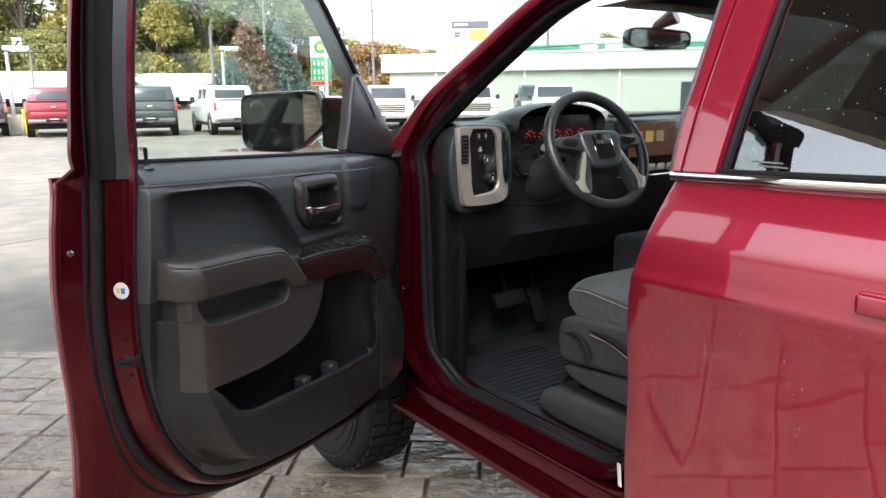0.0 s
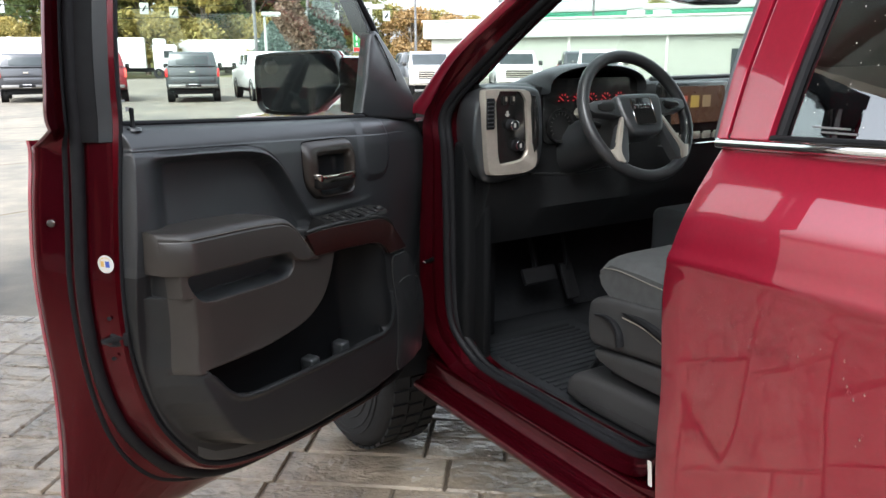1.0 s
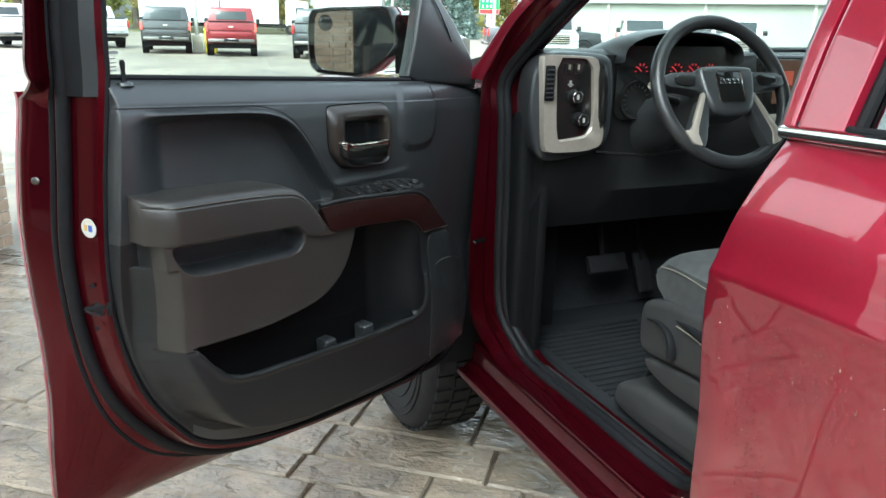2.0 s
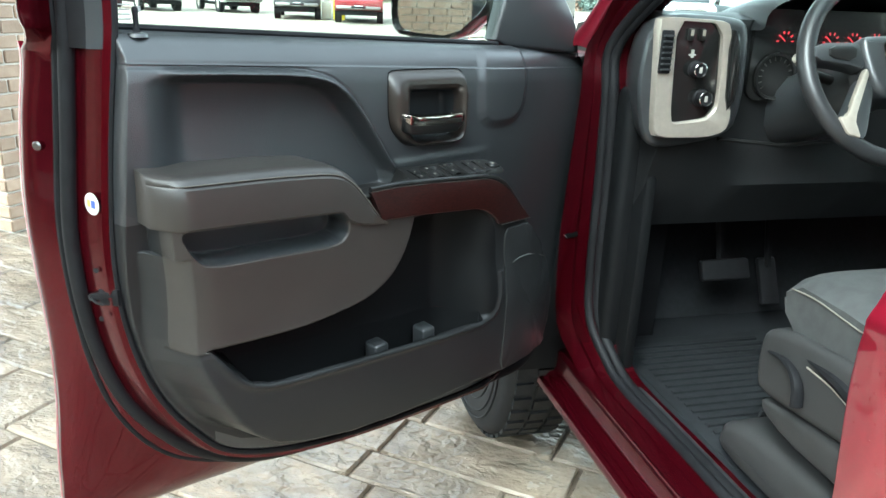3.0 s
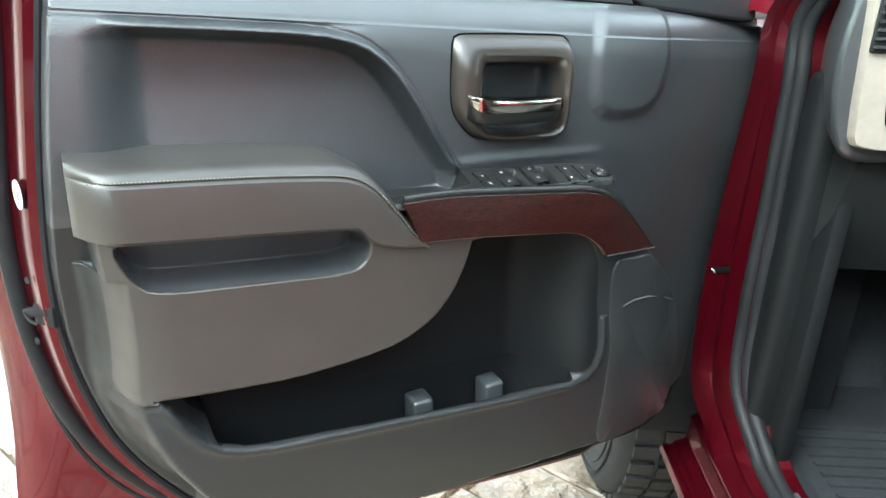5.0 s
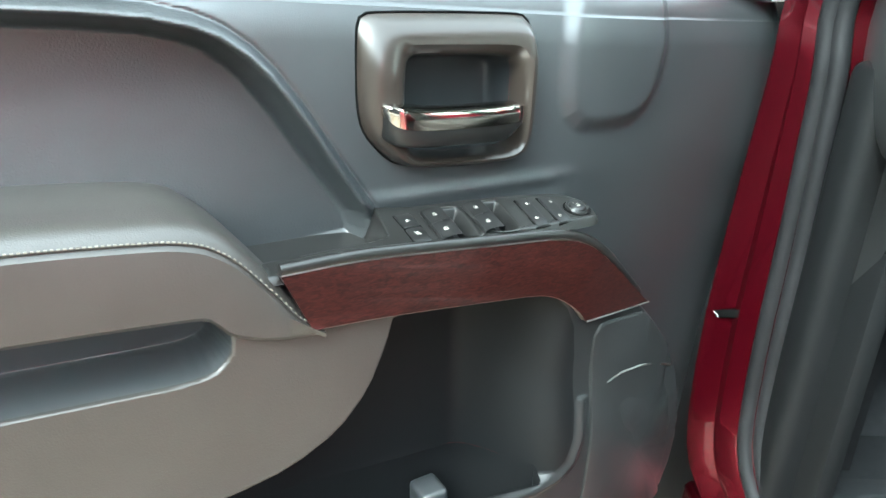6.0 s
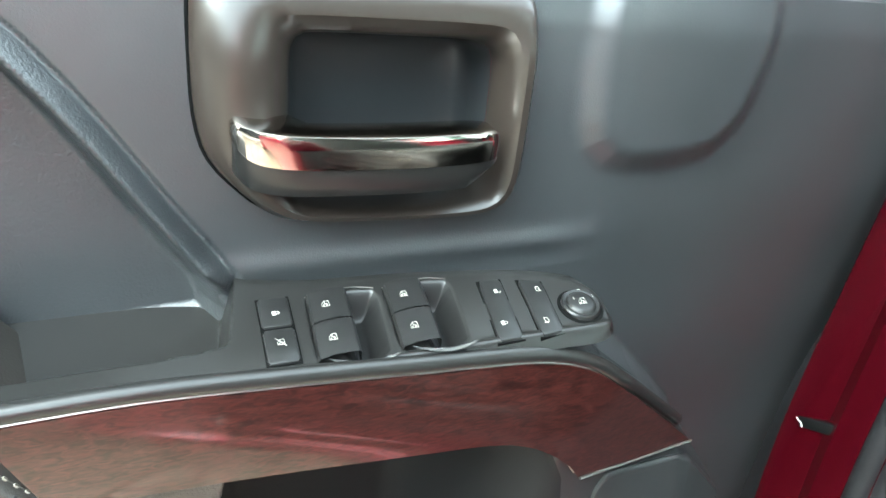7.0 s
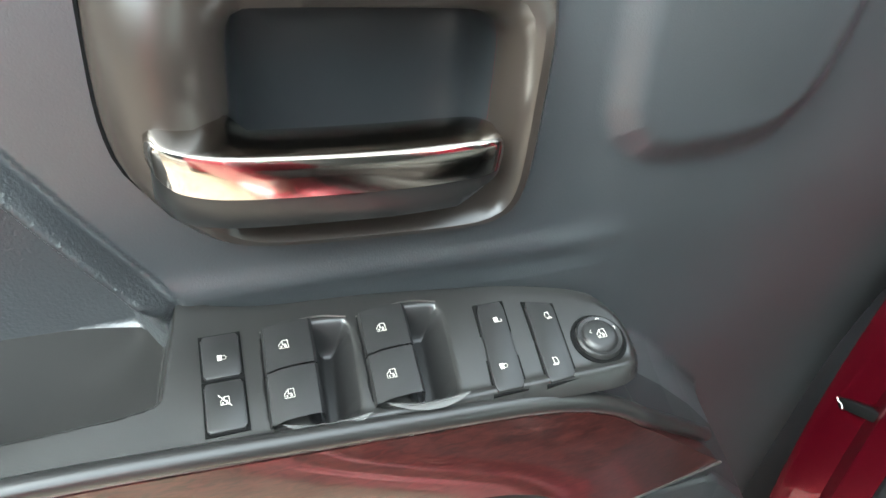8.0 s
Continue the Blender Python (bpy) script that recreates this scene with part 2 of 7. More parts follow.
def step(d, width, shift=0.0):
    """One inside (d below zero), nought outside, soft over width."""
    t = np.clip(0.5 - (d - shift) / width, 0, 1)
    return t * t * (3 - 2 * t)


def curve(x, xs, ys):
    """Smooth line through (xs, ys) with no overshoot."""
    xs, ys = np.array(xs, float), np.array(ys, float)
    h, d = np.diff(xs), np.diff(ys) / np.diff(xs)
    m = np.zeros(len(xs))
    m[0], m[-1] = d[0], d[-1]
    for i in range(1, len(xs) - 1):
        if d[i - 1] * d[i] > 0:
            w1, w2 = 2 * h[i] + h[i - 1], h[i] + 2 * h[i - 1]
            m[i] = (w1 + w2) / (w1 / d[i - 1] + w2 / d[i])
    x = np.clip(np.asarray(x, float), xs[0], xs[-1])
    k = np.clip(np.searchsorted(xs, x) - 1, 0, len(xs) - 2)
    t = (x - xs[k]) / h[k]
    return ((1 + 2 * t) * (1 - t) ** 2 * ys[k] + t * (1 - t) ** 2 * h[k] * m[k] + t * t * (3 - 2 * t) * ys[k + 1] + t * t * (t - 1) * h[k] * m[k + 1])



# ---------------------------------------------------------------- ground, forecourt, canopy, building
ASPHALT = mat("wet_asphalt", (0.225, 0.198, 0.158), 0.62, spec=0.2, col2=(0.105, 0.096, 0.083), scale=2.6, bump=0.8, bscale=45, rvar=0.16)
JOINT = mat("stone_joint", (0.13, 0.102, 0.077), 0.8, spec=0.15, var=0.3, scale=6, bump=0.5, bscale=80)
CONCRETE = mat("pale_concrete", (0.5, 0.48, 0.45), 0.7, var=0.1, scale=3, bump=0.3, bscale=60)
BRICK = mat("tan_brick", (0.44, 0.33, 0.24), 0.75, col2=(0.32, 0.225, 0.155), scale=14, bump=0.6, bscale=90, rand=0.22)
MORTAR = mat("pale_mortar", (0.55, 0.52, 0.46), 0.85, var=0.1, scale=20, bump=0.4, bscale=150)
SOFFIT = mat("dark_soffit", (0.12, 0.11, 0.10), 0.7, var=0.1, scale=4)
FASCIA = mat("fascia_paint", (0.6, 0.58, 0.54), 0.6, var=0.06, scale=3)
DARKGLASS = mat("dark_shop_glass", (0.012, 0.013, 0.015), 0.2, spec=0.2, var=0.1, scale=1)


def slate_material():
    """Stamped stone: blotched tan and grey, wet, with chiselled relief."""
    m = mat("stamped_stone", (0.315, 0.252, 0.185), 0.22, col2=(0.155, 0.126, 0.097), scale=7, rvar=0.16, rand=0.10)
    n, l = m.node_tree.nodes, m.node_tree.links
    b = n["Principled BSDF"]
    tc = n.new("ShaderNodeTexCoord")
    oi = n.new("ShaderNodeObjectInfo")
    add = n.new("ShaderNodeVectorMath")
    sc = n.new("ShaderNodeMath")
    sc.operation, sc.inputs[1].default_value = "MULTIPLY", 53.0
    l.new(oi.outputs["Random"], sc.inputs[0])
    l.new(tc.outputs["Object"], add.inputs[0])
    l.new(sc.outputs[0], add.inputs[1])
    mp = n.new("ShaderNodeMapping")
    mp.inputs["Scale"].default_value = (5.5, 9.0, 5.5)
    l.new(add.outputs[0], mp.inputs[0])
    a = n.new("ShaderNodeTexNoise")
    a.inputs["Scale"].default_value, a.inputs["Detail"].default_value, a.inputs["Distortion"].default_value = 0.9, 4, 0.15
    l.new(mp.outputs[0], a.inputs["Vector"])
    r = n.new("ShaderNodeValToRGB")
    r.color_ramp.interpolation = "EASE"
    for p, c in ((0.42, 0.45), (0.50, 0.62), (0.505, 0.8), (0.60, 0.9)):
        e = r.color_ramp.elements.new(p)
        e.color = (c, c, c, 1)
    l.new(a.outputs[0], r.inputs[0])
    bp = n.new("ShaderNodeBump")
    bp.inputs["Strength"].default_value, bp.inputs["Distance"].default_value = 0.9, 0.045
    l.new(r.outputs[0], bp.inputs["Height"])
    f = n.new("ShaderNodeTexNoise")
    f.inputs["Scale"].default_value, f.inputs["Detail"].default_value = 38, 6
    l.new(add.outputs[0], f.inputs["Vector"])
    fine = n.new("ShaderNodeBump")
    fine.inputs["Strength"].default_value, fine.inputs["Distance"].default_value = 0.9, 0.010
    l.new(f.outputs[0], fine.inputs["Height"])
    l.new(bp.outputs[0], fine.inputs["Normal"])
    l.new(fine.outputs[0], b.inputs["Normal"])
    return m


SLATE = slate_material()

# one sheet of wet asphalt out to the horizon, gently uneven near the forecourt
gb = bmesh.new()
bmesh.ops.create_grid(gb, x_segments=80, y_segments=80, size=420)
for v in gb.verts:
    v.co.z = -0.035
tagged(link_mesh("ground", gb, ASPHALT, None, smooth=False), "wet grey asphalt car lot", "ground", kind="structure")
crack_rng = random.Random(3)
for k in range(5):
    y0 = 9 + 4.2 * k
    pts = [(x, y0 + 0.35 * math.sin(x * 0.7 + k) + crack_rng.uniform(-0.12, 0.12), -0.034) for x in np.linspace(-9, 14, 40)]
    tagged(link_mesh("asphalt_crack", tube(pts, 0.028, 4, flat=0.12), JOINT), "dark sealed crack across the asphalt", "crack", kind="structure")

# forecourt axes: a along the rows of stones, b across them
FORE = pose(0, 0, 0, 0, 0, -38.4)
pave = moved(block(-7.5, 8.0, -7.5, 4.15, -0.12, -0.011), FORE)
pavement = tagged(link_mesh("pavement", pave, JOINT, None, smooth=False), "stamped stone forecourt, tan and grey, wet", "pavement", kind="structure")

# canopy over the forecourt, on brick piers
CA = -5.15
tagged(link_mesh("ceiling", moved(block(CA, -0.9, -1.4, 4.5, 3.75, 3.83), FORE), SOFFIT), "dark canopy soffit", "ceiling", kind="structure")
tagged(link_mesh("canopy_roof", moved(join(block(CA - 0.2, -0.7, 4.5, 4.7, 3.55, 4.35), block(CA - 0.2, -0.7, -1.6, -1.4, 3.55, 4.35), block(CA - 0.2, CA, -1.4, 4.5, 3.55, 4.35), block(-0.9, -0.7, -1.4, 4.5, 3.55, 4.35), block(CA, -0.9, -1.4, 4.5, 4.25, 4.33)), FORE), FASCIA), "pale canopy fascia", "canopy", kind="structure")

BH, BL, BD = 0.068, 0.196, 0.10
brick_sizes = {}


def brick_mesh(ln):
    if ln not in brick_sizes:
        bm = block(-ln / 2, ln / 2, -BD / 2, BD / 2, -BH / 2, BH / 2, 0.006, 1)
        me = bpy.data.meshes.new("brick")
        bm.to_mesh(me)
        bm.free()
        me.materials.append(BRICK)
        brick_sizes[ln] = me
    return brick_sizes[ln]


def course(c, half):
    """Centres and lengths of the bricks of one course, in running bond."""
    x, out = -half - (BL / 2 if c % 2 else 0.0), []
    while x < half - 0.02:
        lo, hi = max(x, -half), min(x + BL, half)
        if hi - lo > 0.03:
            out.append(((lo + hi) / 2, round(hi - lo, 3)))
        x += BL + 0.011
    return out


def pier(at):
    """Brick pier: the bricks of the two faces by the truck are pieces of their own, the rest is joined."""
    ob = thing("brick_pier", (0, 0, 0), "square tan brick pier with pale mortar", "pier", "canopy piers")
    link_mesh("mortar_core", block(-0.388, 0.388, -0.388, 0.388, 0, 3.75), MORTAR, ob)
    rest_of = []
    for c in range(47):
        z = 0.045 + c * (BH + 0.011)
        for side in range(4):
            m = Matrix.Rotation(side * math.pi / 2, 4, "Z")
            for x, ln in course(c + side, 0.40):
                spot_at = m @ Matrix.Translation((x, -0.352, z))
                if c < 32 and side in (0, 1):
                    br = new("brick", brick_mesh(ln))
                    br.parent = ob
                    br.matrix_basis = spot_at
                else:
                    rest_of.append((spot_at, ln))
    verts, faces = [], []
    for m, ln in rest_of:
        k = len(verts)
        verts += [tuple(m @ Vector((sx * ln / 2, sy * BD / 2, sz * BH / 2))) for sx in (-1, 1) for sy in (-1, 1) for sz in (-1, 1)]
        faces += [tuple(k + i for i in f) for f in ((0, 1, 3, 2), (4, 6, 7, 5), (0, 4, 5, 1), (2, 3, 7, 6), (0, 2, 6, 4), (1, 5, 7, 3))]
    me = bpy.data.meshes.new("upper_bricks")
    me.from_pydata(verts, [], faces)
    me.materials.append(BRICK)
    up = new("upper_bricks", me)
    up.parent = ob
    tagged(up, kind="stuff")
    ob.matrix_basis = FORE @ Matrix.Translation(at)
    return ob


pier((-4.30, 3.80, 0))
pier((-4.30, -0.7, 0))

# unseen building behind the camera, set close to block low sky: brick, glazed front
def brick_wall(x0, x1, z1):
    verts, faces = [], []
    z, c = 0.0, 0
    while z + BH < z1:
        x = x0 - (0.157 if c % 2 else 0)
        while x < x1:
            a, b = max(x, x0), min(x + BL, x1)
            if b - a > 0.03:
                k = len(verts)
                for yy in (0.0, 0.03):
                    verts += [(a, yy, z), (b, yy, z), (b, yy, z + BH), (a, yy, z + BH)]
                faces += [(k + 4, k + 5, k + 6, k + 7), (k, k + 1, k + 5, k + 4), (k + 2, k + 3, k + 7, k + 6), (k + 1, k + 2, k + 6, k + 5), (k, k + 4, k + 7, k + 3)]
            x += BL + 0.014
        z += BH + 0.014
        c += 1
    bm = bmesh.new()
    vs = [bm.verts.new(v) for v in verts]
    for f in faces:
        bm.faces.new([vs[i] for i in f])
    return bm


# moved forward so that the unseen wall cuts low light on the door
BACK = FORE @ Matrix.Translation((0, 2.9, 0))
wall_south = tagged(link_mesh("wall_south", moved(join(block(-4.05, -3.2, -7.9, -7.52, 0, 4.6), block(-3.2, 12, -7.9, -7.6, 0, 0.5), block(-3.2, 12, -7.9, -7.6, 3.2, 4.6)), BACK), MORTAR, smooth=False), "unseen tan brick wall behind the camera, set to block low sky", "wall", kind="structure")
bw = link_mesh("brick_face", moved(moved(brick_wall(-4.05, -3.2, 4.6), Matrix.Translation((0, -7.52, 0))), BACK), BRICK, wall_south, smooth=False)
tagged(bw, kind="stuff")
win = tagged(link_mesh("window_1", moved(block(-3.2, 12, -7.82, -7.78, 0.5, 3.2), BACK), DARKGLASS), "dark glazed front of the unseen blocking wall", "window", kind="structure")
for x in (-3.15, -1.3, 0.6, 2.5, 4.4, 6.3, 8.2, 10.1):
    part("window_mullion", moved(block(x - 0.05, x + 0.05, -7.85, -7.70, 0.5, 3.2), BACK), SATIN, win)

# wing of the building along the forecourt's other side: brick end and a dark glazed front
wall_west = tagged(link_mesh("wall_west", join(block(-6.5, -6.1, 0.2, 2.6, 0, 3.7), block(-6.5, -6.1, -4.2, 0.2, 2.75, 3.7), block(-6.5, -6.1, -4.2, 0.2, 0, 0.25)), MORTAR, smooth=False), "brown brick building wing with a glazed front", "wall", kind="structure")
bw = link_mesh("brick_face", moved(brick_wall(-2.6, -0.2, 3.7), Matrix.Translation((-6.1, 0, 0)) @ Matrix.Rotation(-math.pi / 2, 4, "Z")), BRICK, wall_west, smooth=False)
tagged(bw, kind="stuff")
tagged(link_mesh("window_2", block(-6.34, -6.30, -4.2, 0.2, 0.25, 2.75), DARKGLASS), "dark glazed shop window", "window", kind="structure")

# ---------------------------------------------------------------- the pickup truck
truck = thing("pickup_truck", (2.15, 1.6, 0.0), "dark red crew-cab pickup truck, wet, with its driver door open", "pickup truck")

# ---------------------------------------------------------------- driver door, in its own frame:
# u to the trailing edge, v into the cabin, w up
DOOR = pose(0.5497, 1.7622, 0, 0, 0, -151.28)


def belt(u):
    return 1.345 + 0.046 * u


def dpart(name, bm, material, parent, label="", smooth=True):
    return part(name, moved(bm, DOOR), material, parent, label, smooth)


# sheet-metal shell: rings from the outer skin inwards, each from the belt at the trailing edge round the bottom to the hinge
OUTER = [(0.345, 1.85), (0.372, 1.72), (0.388, 1.63), (0.402, 1.53), (0.412, 1.44), (0.418, 1.375), (0.399, 1.325), (0.413, 1.22), (0.424, 1.1), (0.422, 0.98), (0.416, 0.85), (0.419, 0.73), (0.43, 0.6), (0.425, 0.5), (0.36, 0.475), (0.2, 0.466), (-0.05, 0.448), (-0.35, 0.43), (-0.62, 0.418), (-0.76, 0.42), (-0.800, 0.52), (-0.820, 0.75), (-0.820, 1), (-0.815, 1.3)]
MID = [(0.3, 1.83), (0.322, 1.72), (0.336, 1.63), (0.348, 1.53), (0.355, 1.44), (0.357, 1.375), (0.361, 1.32), (0.372, 1.2), (0.384, 1.08), (0.384, 0.99), (0.376, 0.9), (0.358, 0.81), (0.325, 0.725), (0.27, 0.645), (0.2, 0.575), (0.08, 0.515), (-0.1, 0.485), (-0.35, 0.468), (-0.6, 0.458), (-0.735, 0.465), (-0.795, 0.55), (-0.815, 0.75), (-0.818, 1), (-0.812, 1.3)]
INNER = [(0.245, 1.8), (0.27, 1.7), (0.284, 1.62), (0.296, 1.53), (0.303, 1.44), (0.305, 1.375), (0.312, 1.32), (0.329, 1.19), (0.34, 1.07), (0.342, 0.99), (0.336, 0.91), (0.318, 0.825), (0.288, 0.745), (0.24, 0.67), (0.175, 0.6), (0.06, 0.553), (-0.11, 0.522), (-0.35, 0.505), (-0.58, 0.498), (-0.7, 0.51), (-0.838, 0.58), (-0.866, 0.75), (-0.868, 1), (-0.858, 1.3)]


def ring(line, v, shrink=0.0, toward=None):
    pts = smooth_line(line, 6)
    if toward is not None:
        other = smooth_line(toward, 6)
        pts = [a * (1 - shrink) + b * shrink for a, b in zip(pts, other)]
    # above the belt the outer flange of the window post is thinner
    thin = (0.4 * (1 - shrink) if toward is not None else 0.4) if line is OUTER else 0.0
    rows = []
    for p in pts:
        d = v * (1 - thin * float(np.clip((p[1] - 1.325) / 0.035, 0, 1)) * (p[0] > 0))
        # towards the hinge the shell keeps behind the trim
        k = float(np.clip((-0.52 - p[0]) / 0.18, 0, 1))
        rows.append((p[0], d * (1 - k) + min(d, -0.132) * k, p[1]))
    return rows


shell_rings = [ring(OUTER, -0.205, 0.06, MID), ring(OUTER, -0.2), ring(OUTER, -0.188), ring(OUTER, -0.182, 0.10, MID), ring(OUTER, -0.176, 0.16, MID),
               ring(OUTER, -0.160, 0.55, MID), ring(OUTER, -0.150, 0.80, MID), ring(MID, -0.138), ring(MID, -0.122, 0.22, INNER),
               ring(MID, -0.102, 0.42, INNER), ring(MID, -0.080, 0.53, INNER), ring(MID, -0.067, 0.68, INNER), ring(INNER, -0.064),
               ring(INNER, -0.085, 0.0)]
door = dpart("driver_door", loft(shell_rings), RED_SHADED, truck, "open red driver door shell with bolts and seals")
skin = [(p[0], p[2]) for p in ring(OUTER, 0) if p[2] < 1.345]
dpart("outer_skin", prism(skin, -0.212, -0.203, "y"), RED, door)

# rubber seals round the door
dpart("door_seal", tube([p for p in ring(MID, -0.126, 0.05, INNER)], 0.0125, 10), RUBBER, door, "black rubber door seal")
dpart("edge_seal", tube([p for p in ring(OUTER, -0.150, 0.86, MID)], 0.006, 8), RUBBER, door)
dpart("inner_seal", tube([p for p in ring(INNER, -0.068, 0.0) if p[0] > -0.55], 0.006, 8), RUBBER, door)

# ---------------------------------------------------------------- moulded trim panel as one pressed surface
TRIM_EDGE = [(p[0], p[2]) for p in ring(INNER, 0) if p[2] < 1.33] + [(-0.868, 1.40), (0.322, 1.40)]
FRONT = cut_corners([(0.306, 1.150), (0.02, 1.140), (-0.03, 1.088), (-0.07, 1.060), (-0.170, 1.056), (-0.186, 1.070), (-0.25, 1.073), (-0.385, 1.068), (-0.418, 1.052), (-0.515, 0.972),
                     (-0.600, 0.880), (-0.640, 0.74), (-0.632, 0.63), (-0.60, 0.602), (-0.40, 0.588), (-0.068, 0.588), (0.119, 0.628),
                     (0.205, 0.690), (0.267, 0.781), (0.296, 0.859), (0.291, 0.96), (0.300, 1.085)], 1)
RECESS = cut_corners([(0.262, 0.874), (0.17, 0.870), (0.08, 0.867), (-0.010, 0.875), (-0.070, 0.886), (-0.118, 0.912), (-0.148, 0.950), (-0.166, 1.00), (-0.172, 1.030), (-0.34, 1.022),
                      (-0.385, 0.998), (-0.408, 0.95), (-0.418, 0.82), (-0.404, 0.768), (-0.35, 0.754), (0.10, 0.778), (0.17, 0.790), (0.205, 0.815), (0.242, 0.868)], 1)
CUP = cut_corners([(0.283, 1.079), (0.262, 1.03), (0.238, 1.013), (0.10, 1.007), (0.0, 1.003), (-0.02, 1.02), (-0.022, 1.042), (0.0, 1.064), (0.05, 1.068),
                   (0.20, 1.075)], 2)
SCOOP = cut_corners([(0.335, 1.304), (0.195, 1.300), (0.02, 1.291), (-0.040, 1.278), (-0.080, 1.250), (-0.115, 1.205), (-0.155, 1.143), (-0.190, 1.092),
                     (-0.186, 1.045), (0.335, 1.045)], 1)
SAIL = cut_corners([(-0.418, 1.165), (-0.412, 1.25), (-0.425, 1.30), (-0.46, 1.36), (-0.58, 1.36), (-0.572, 1.24), (-0.555, 1.185), (-0.52, 1.162)], 2)

# inner handle: outline of its surround and of the hollow
BEZEL = cut_corners([(-0.1705, 1.268), (-0.170, 1.205), (-0.176, 1.178), (-0.205, 1.147), (-0.235, 1.141), (-0.340, 1.137), (-0.362, 1.146), (-0.367, 1.175), (-0.366, 1.266), (-0.3625, 1.279), (-0.352, 1.284),
                     (-0.185, 1.2865), (-0.1745, 1.282)], 2, 0.2)
HOLE = cut_corners([(-0.2215, 1.236), (-0.2215, 1.175), (-0.226, 1.160), (-0.236, 1.153), (-0.332, 1.150), (-0.342, 1.155), (-0.3455, 1.165), (-0.3445, 1.232), (-0.341, 1.240), (-0.333, 1.2445),
                    (-0.232, 1.2475), (-0.2245, 1.2445)], 2, 0.2)


def trim_depth(P):
    u, w = P[:, 0], P[:, 1]
    top = w - 0.046 * u
    v = curve(top, [0.45, 0.60, 0.85, 1.05, 1.15, 1.27, 1.30, 1.325, 1.338, 1.346], [-0.07, -0.062, -0.055, -0.036, -0.03, -0.034, -0.042, -0.055, -0.068, -0.09])
    # the front strip by the hinge falls back
    v = v - 0.035 * np.clip((-0.44 - u) / 0.25, 0, 1.6) ** 1.3
    # crease between belt roll and the field below it
    v = v - 0.004 * np.exp(-((top - 1.297) / 0.004) ** 2) * np.clip((u + 0.06) / 0.12, 0, 1)
    # raised sail field
    ds = away(SAIL, P)
    v = v + 0.009 * step(ds, 0.026)
    # elbow scoop with a rolled lip
    dc = away(SCOOP, P)
    scoop = curve(w, [1.04, 1.10, 1.15, 1.19, 1.225, 1.27, 1.31], [-0.058, -0.060, -0.065, -0.069, -0.071, -0.067, -0.056])
    scoop = scoop + 0.022 * np.clip((u - 0.215) / 0.07, 0, 1) ** 1.5
    side = np.clip((0.296 - u) / 0.085, 0, 1)
    k = step(dc, 0.020, -0.012) * side * side * (3 - 2 * side)
    v = v * (1 - k) + scoop * k
    v = v + 0.0120 * np.exp(-((dc + 0.003) / 0.0062) ** 2) * np.clip((0.26 - u) / 0.04, 0, 1) * np.clip((w - 1.092) / 0.022, 0, 1)
    v = v - 0.0030 * np.exp(-((dc - 0.0068) / 0.0022) ** 2) * np.clip((0.26 - u) / 0.04, 0, 1) * np.clip((w - 1.086) / 0.02, 0, 1)
    # the wall sweeps forward into the switch panel
    foot = step(np.maximum(u + 0.165, -0.425 - u), 0.07)
    v = v + (0.004 * np.clip((1.128 - w) / 0.04, 0, 1) ** 2 + 0.0030 * np.exp(-((w - 1.109) / 0.0085) ** 2)) * foot * (w > 1.0)
    # front mass: armrest beam, insert, lower pocket panel, speaker post
    df = away(FRONT, P)
    face = curve(w, [0.55, 0.62, 0.72, 0.80, 0.90, 1.0, 1.09], [0.030, 0.046, 0.056, 0.058, 0.046, 0.050, 0.054])
    face = face - 0.03 * np.clip((-0.50 - u) / 0.16, 0, 1) ** 1.5
    face = face - 0.025 * np.clip((u - 0.22) / 0.09, 0, 1) ** 2
    soft = np.where(w > 1.03, 0.010, 0.030 + 0.024 * np.clip((u - 0.15) / 0.1, 0, 1))
    k = step(df, soft, -0.004)
    v = v * (1 - k) + face * k
    # map pocket
    dr = away(RECESS, P)
    deep = curve(w, [0.72, 0.80, 0.95, 1.03], [-0.030, -0.045, -0.050, -0.040])
    # the forward end of the pocket rises in one soft sweep
    ramp = np.clip((u + 0.405) / 0.115, 0, 1)
    k = step(dr, 0.010, -0.004) * ramp ** 3 * (10 - 15 * ramp + 6 * ramp * ramp)
    lip = 0.004 * np.exp(-((dr - 0.006) / 0.006) ** 2) * (w < 0.86)
    v = v * (1 - k) + deep * k + lip
    # pull cup in the armrest
    du = away(CUP, P)
    k = step(du, 0.009, -0.003)
    v = v * (1 - k) + (0.004 - 0.02 * np.clip((1.06 - w) / 0.06, 0, 1)) * k
    # seam between insert and pocket panel
    v = v - 0.003 * np.exp(-((w - (0.866 + 0.02 * (u - 0.25))) / 0.0022) ** 2) * (u > 0.245) * (df < 0)
    # falls away behind the edge
    k = step(away(TRIM_EDGE, P), 0.016, -0.002)
    return v * k + np.minimum(-0.10, v - 0.010) * (1 - k)


def spaced(lo, hi, fine_lo, fine_hi, coarse, fine):
    a = list(np.arange(lo, fine_lo, coarse)) + list(np.arange(fine_lo, fine_hi, fine)) + list(np.arange(fine_hi, hi, coarse)) + [hi]
    return np.array(a)


US = np.concatenate([np.arange(-0.895, -0.46, 0.0042), np.arange(-0.46, -0.05, 0.0020), np.arange(-0.05, 0.255, 0.0042), np.arange(0.255, 0.356, 0.0014)])
WS = spaced(0.485, 1.346, 1.0, 1.30, 0.0042, 0.0020)
gu, gw = np.meshgrid(US, WS, indexing="ij")
flatP = np.stack([gu.ravel(), gw.ravel() + 0.046 * gu.ravel()], 1)
Dm = np.array(DOOR)
na, nb = len(US), len(WS)
idx = np.arange(na * nb).reshape(na, nb)
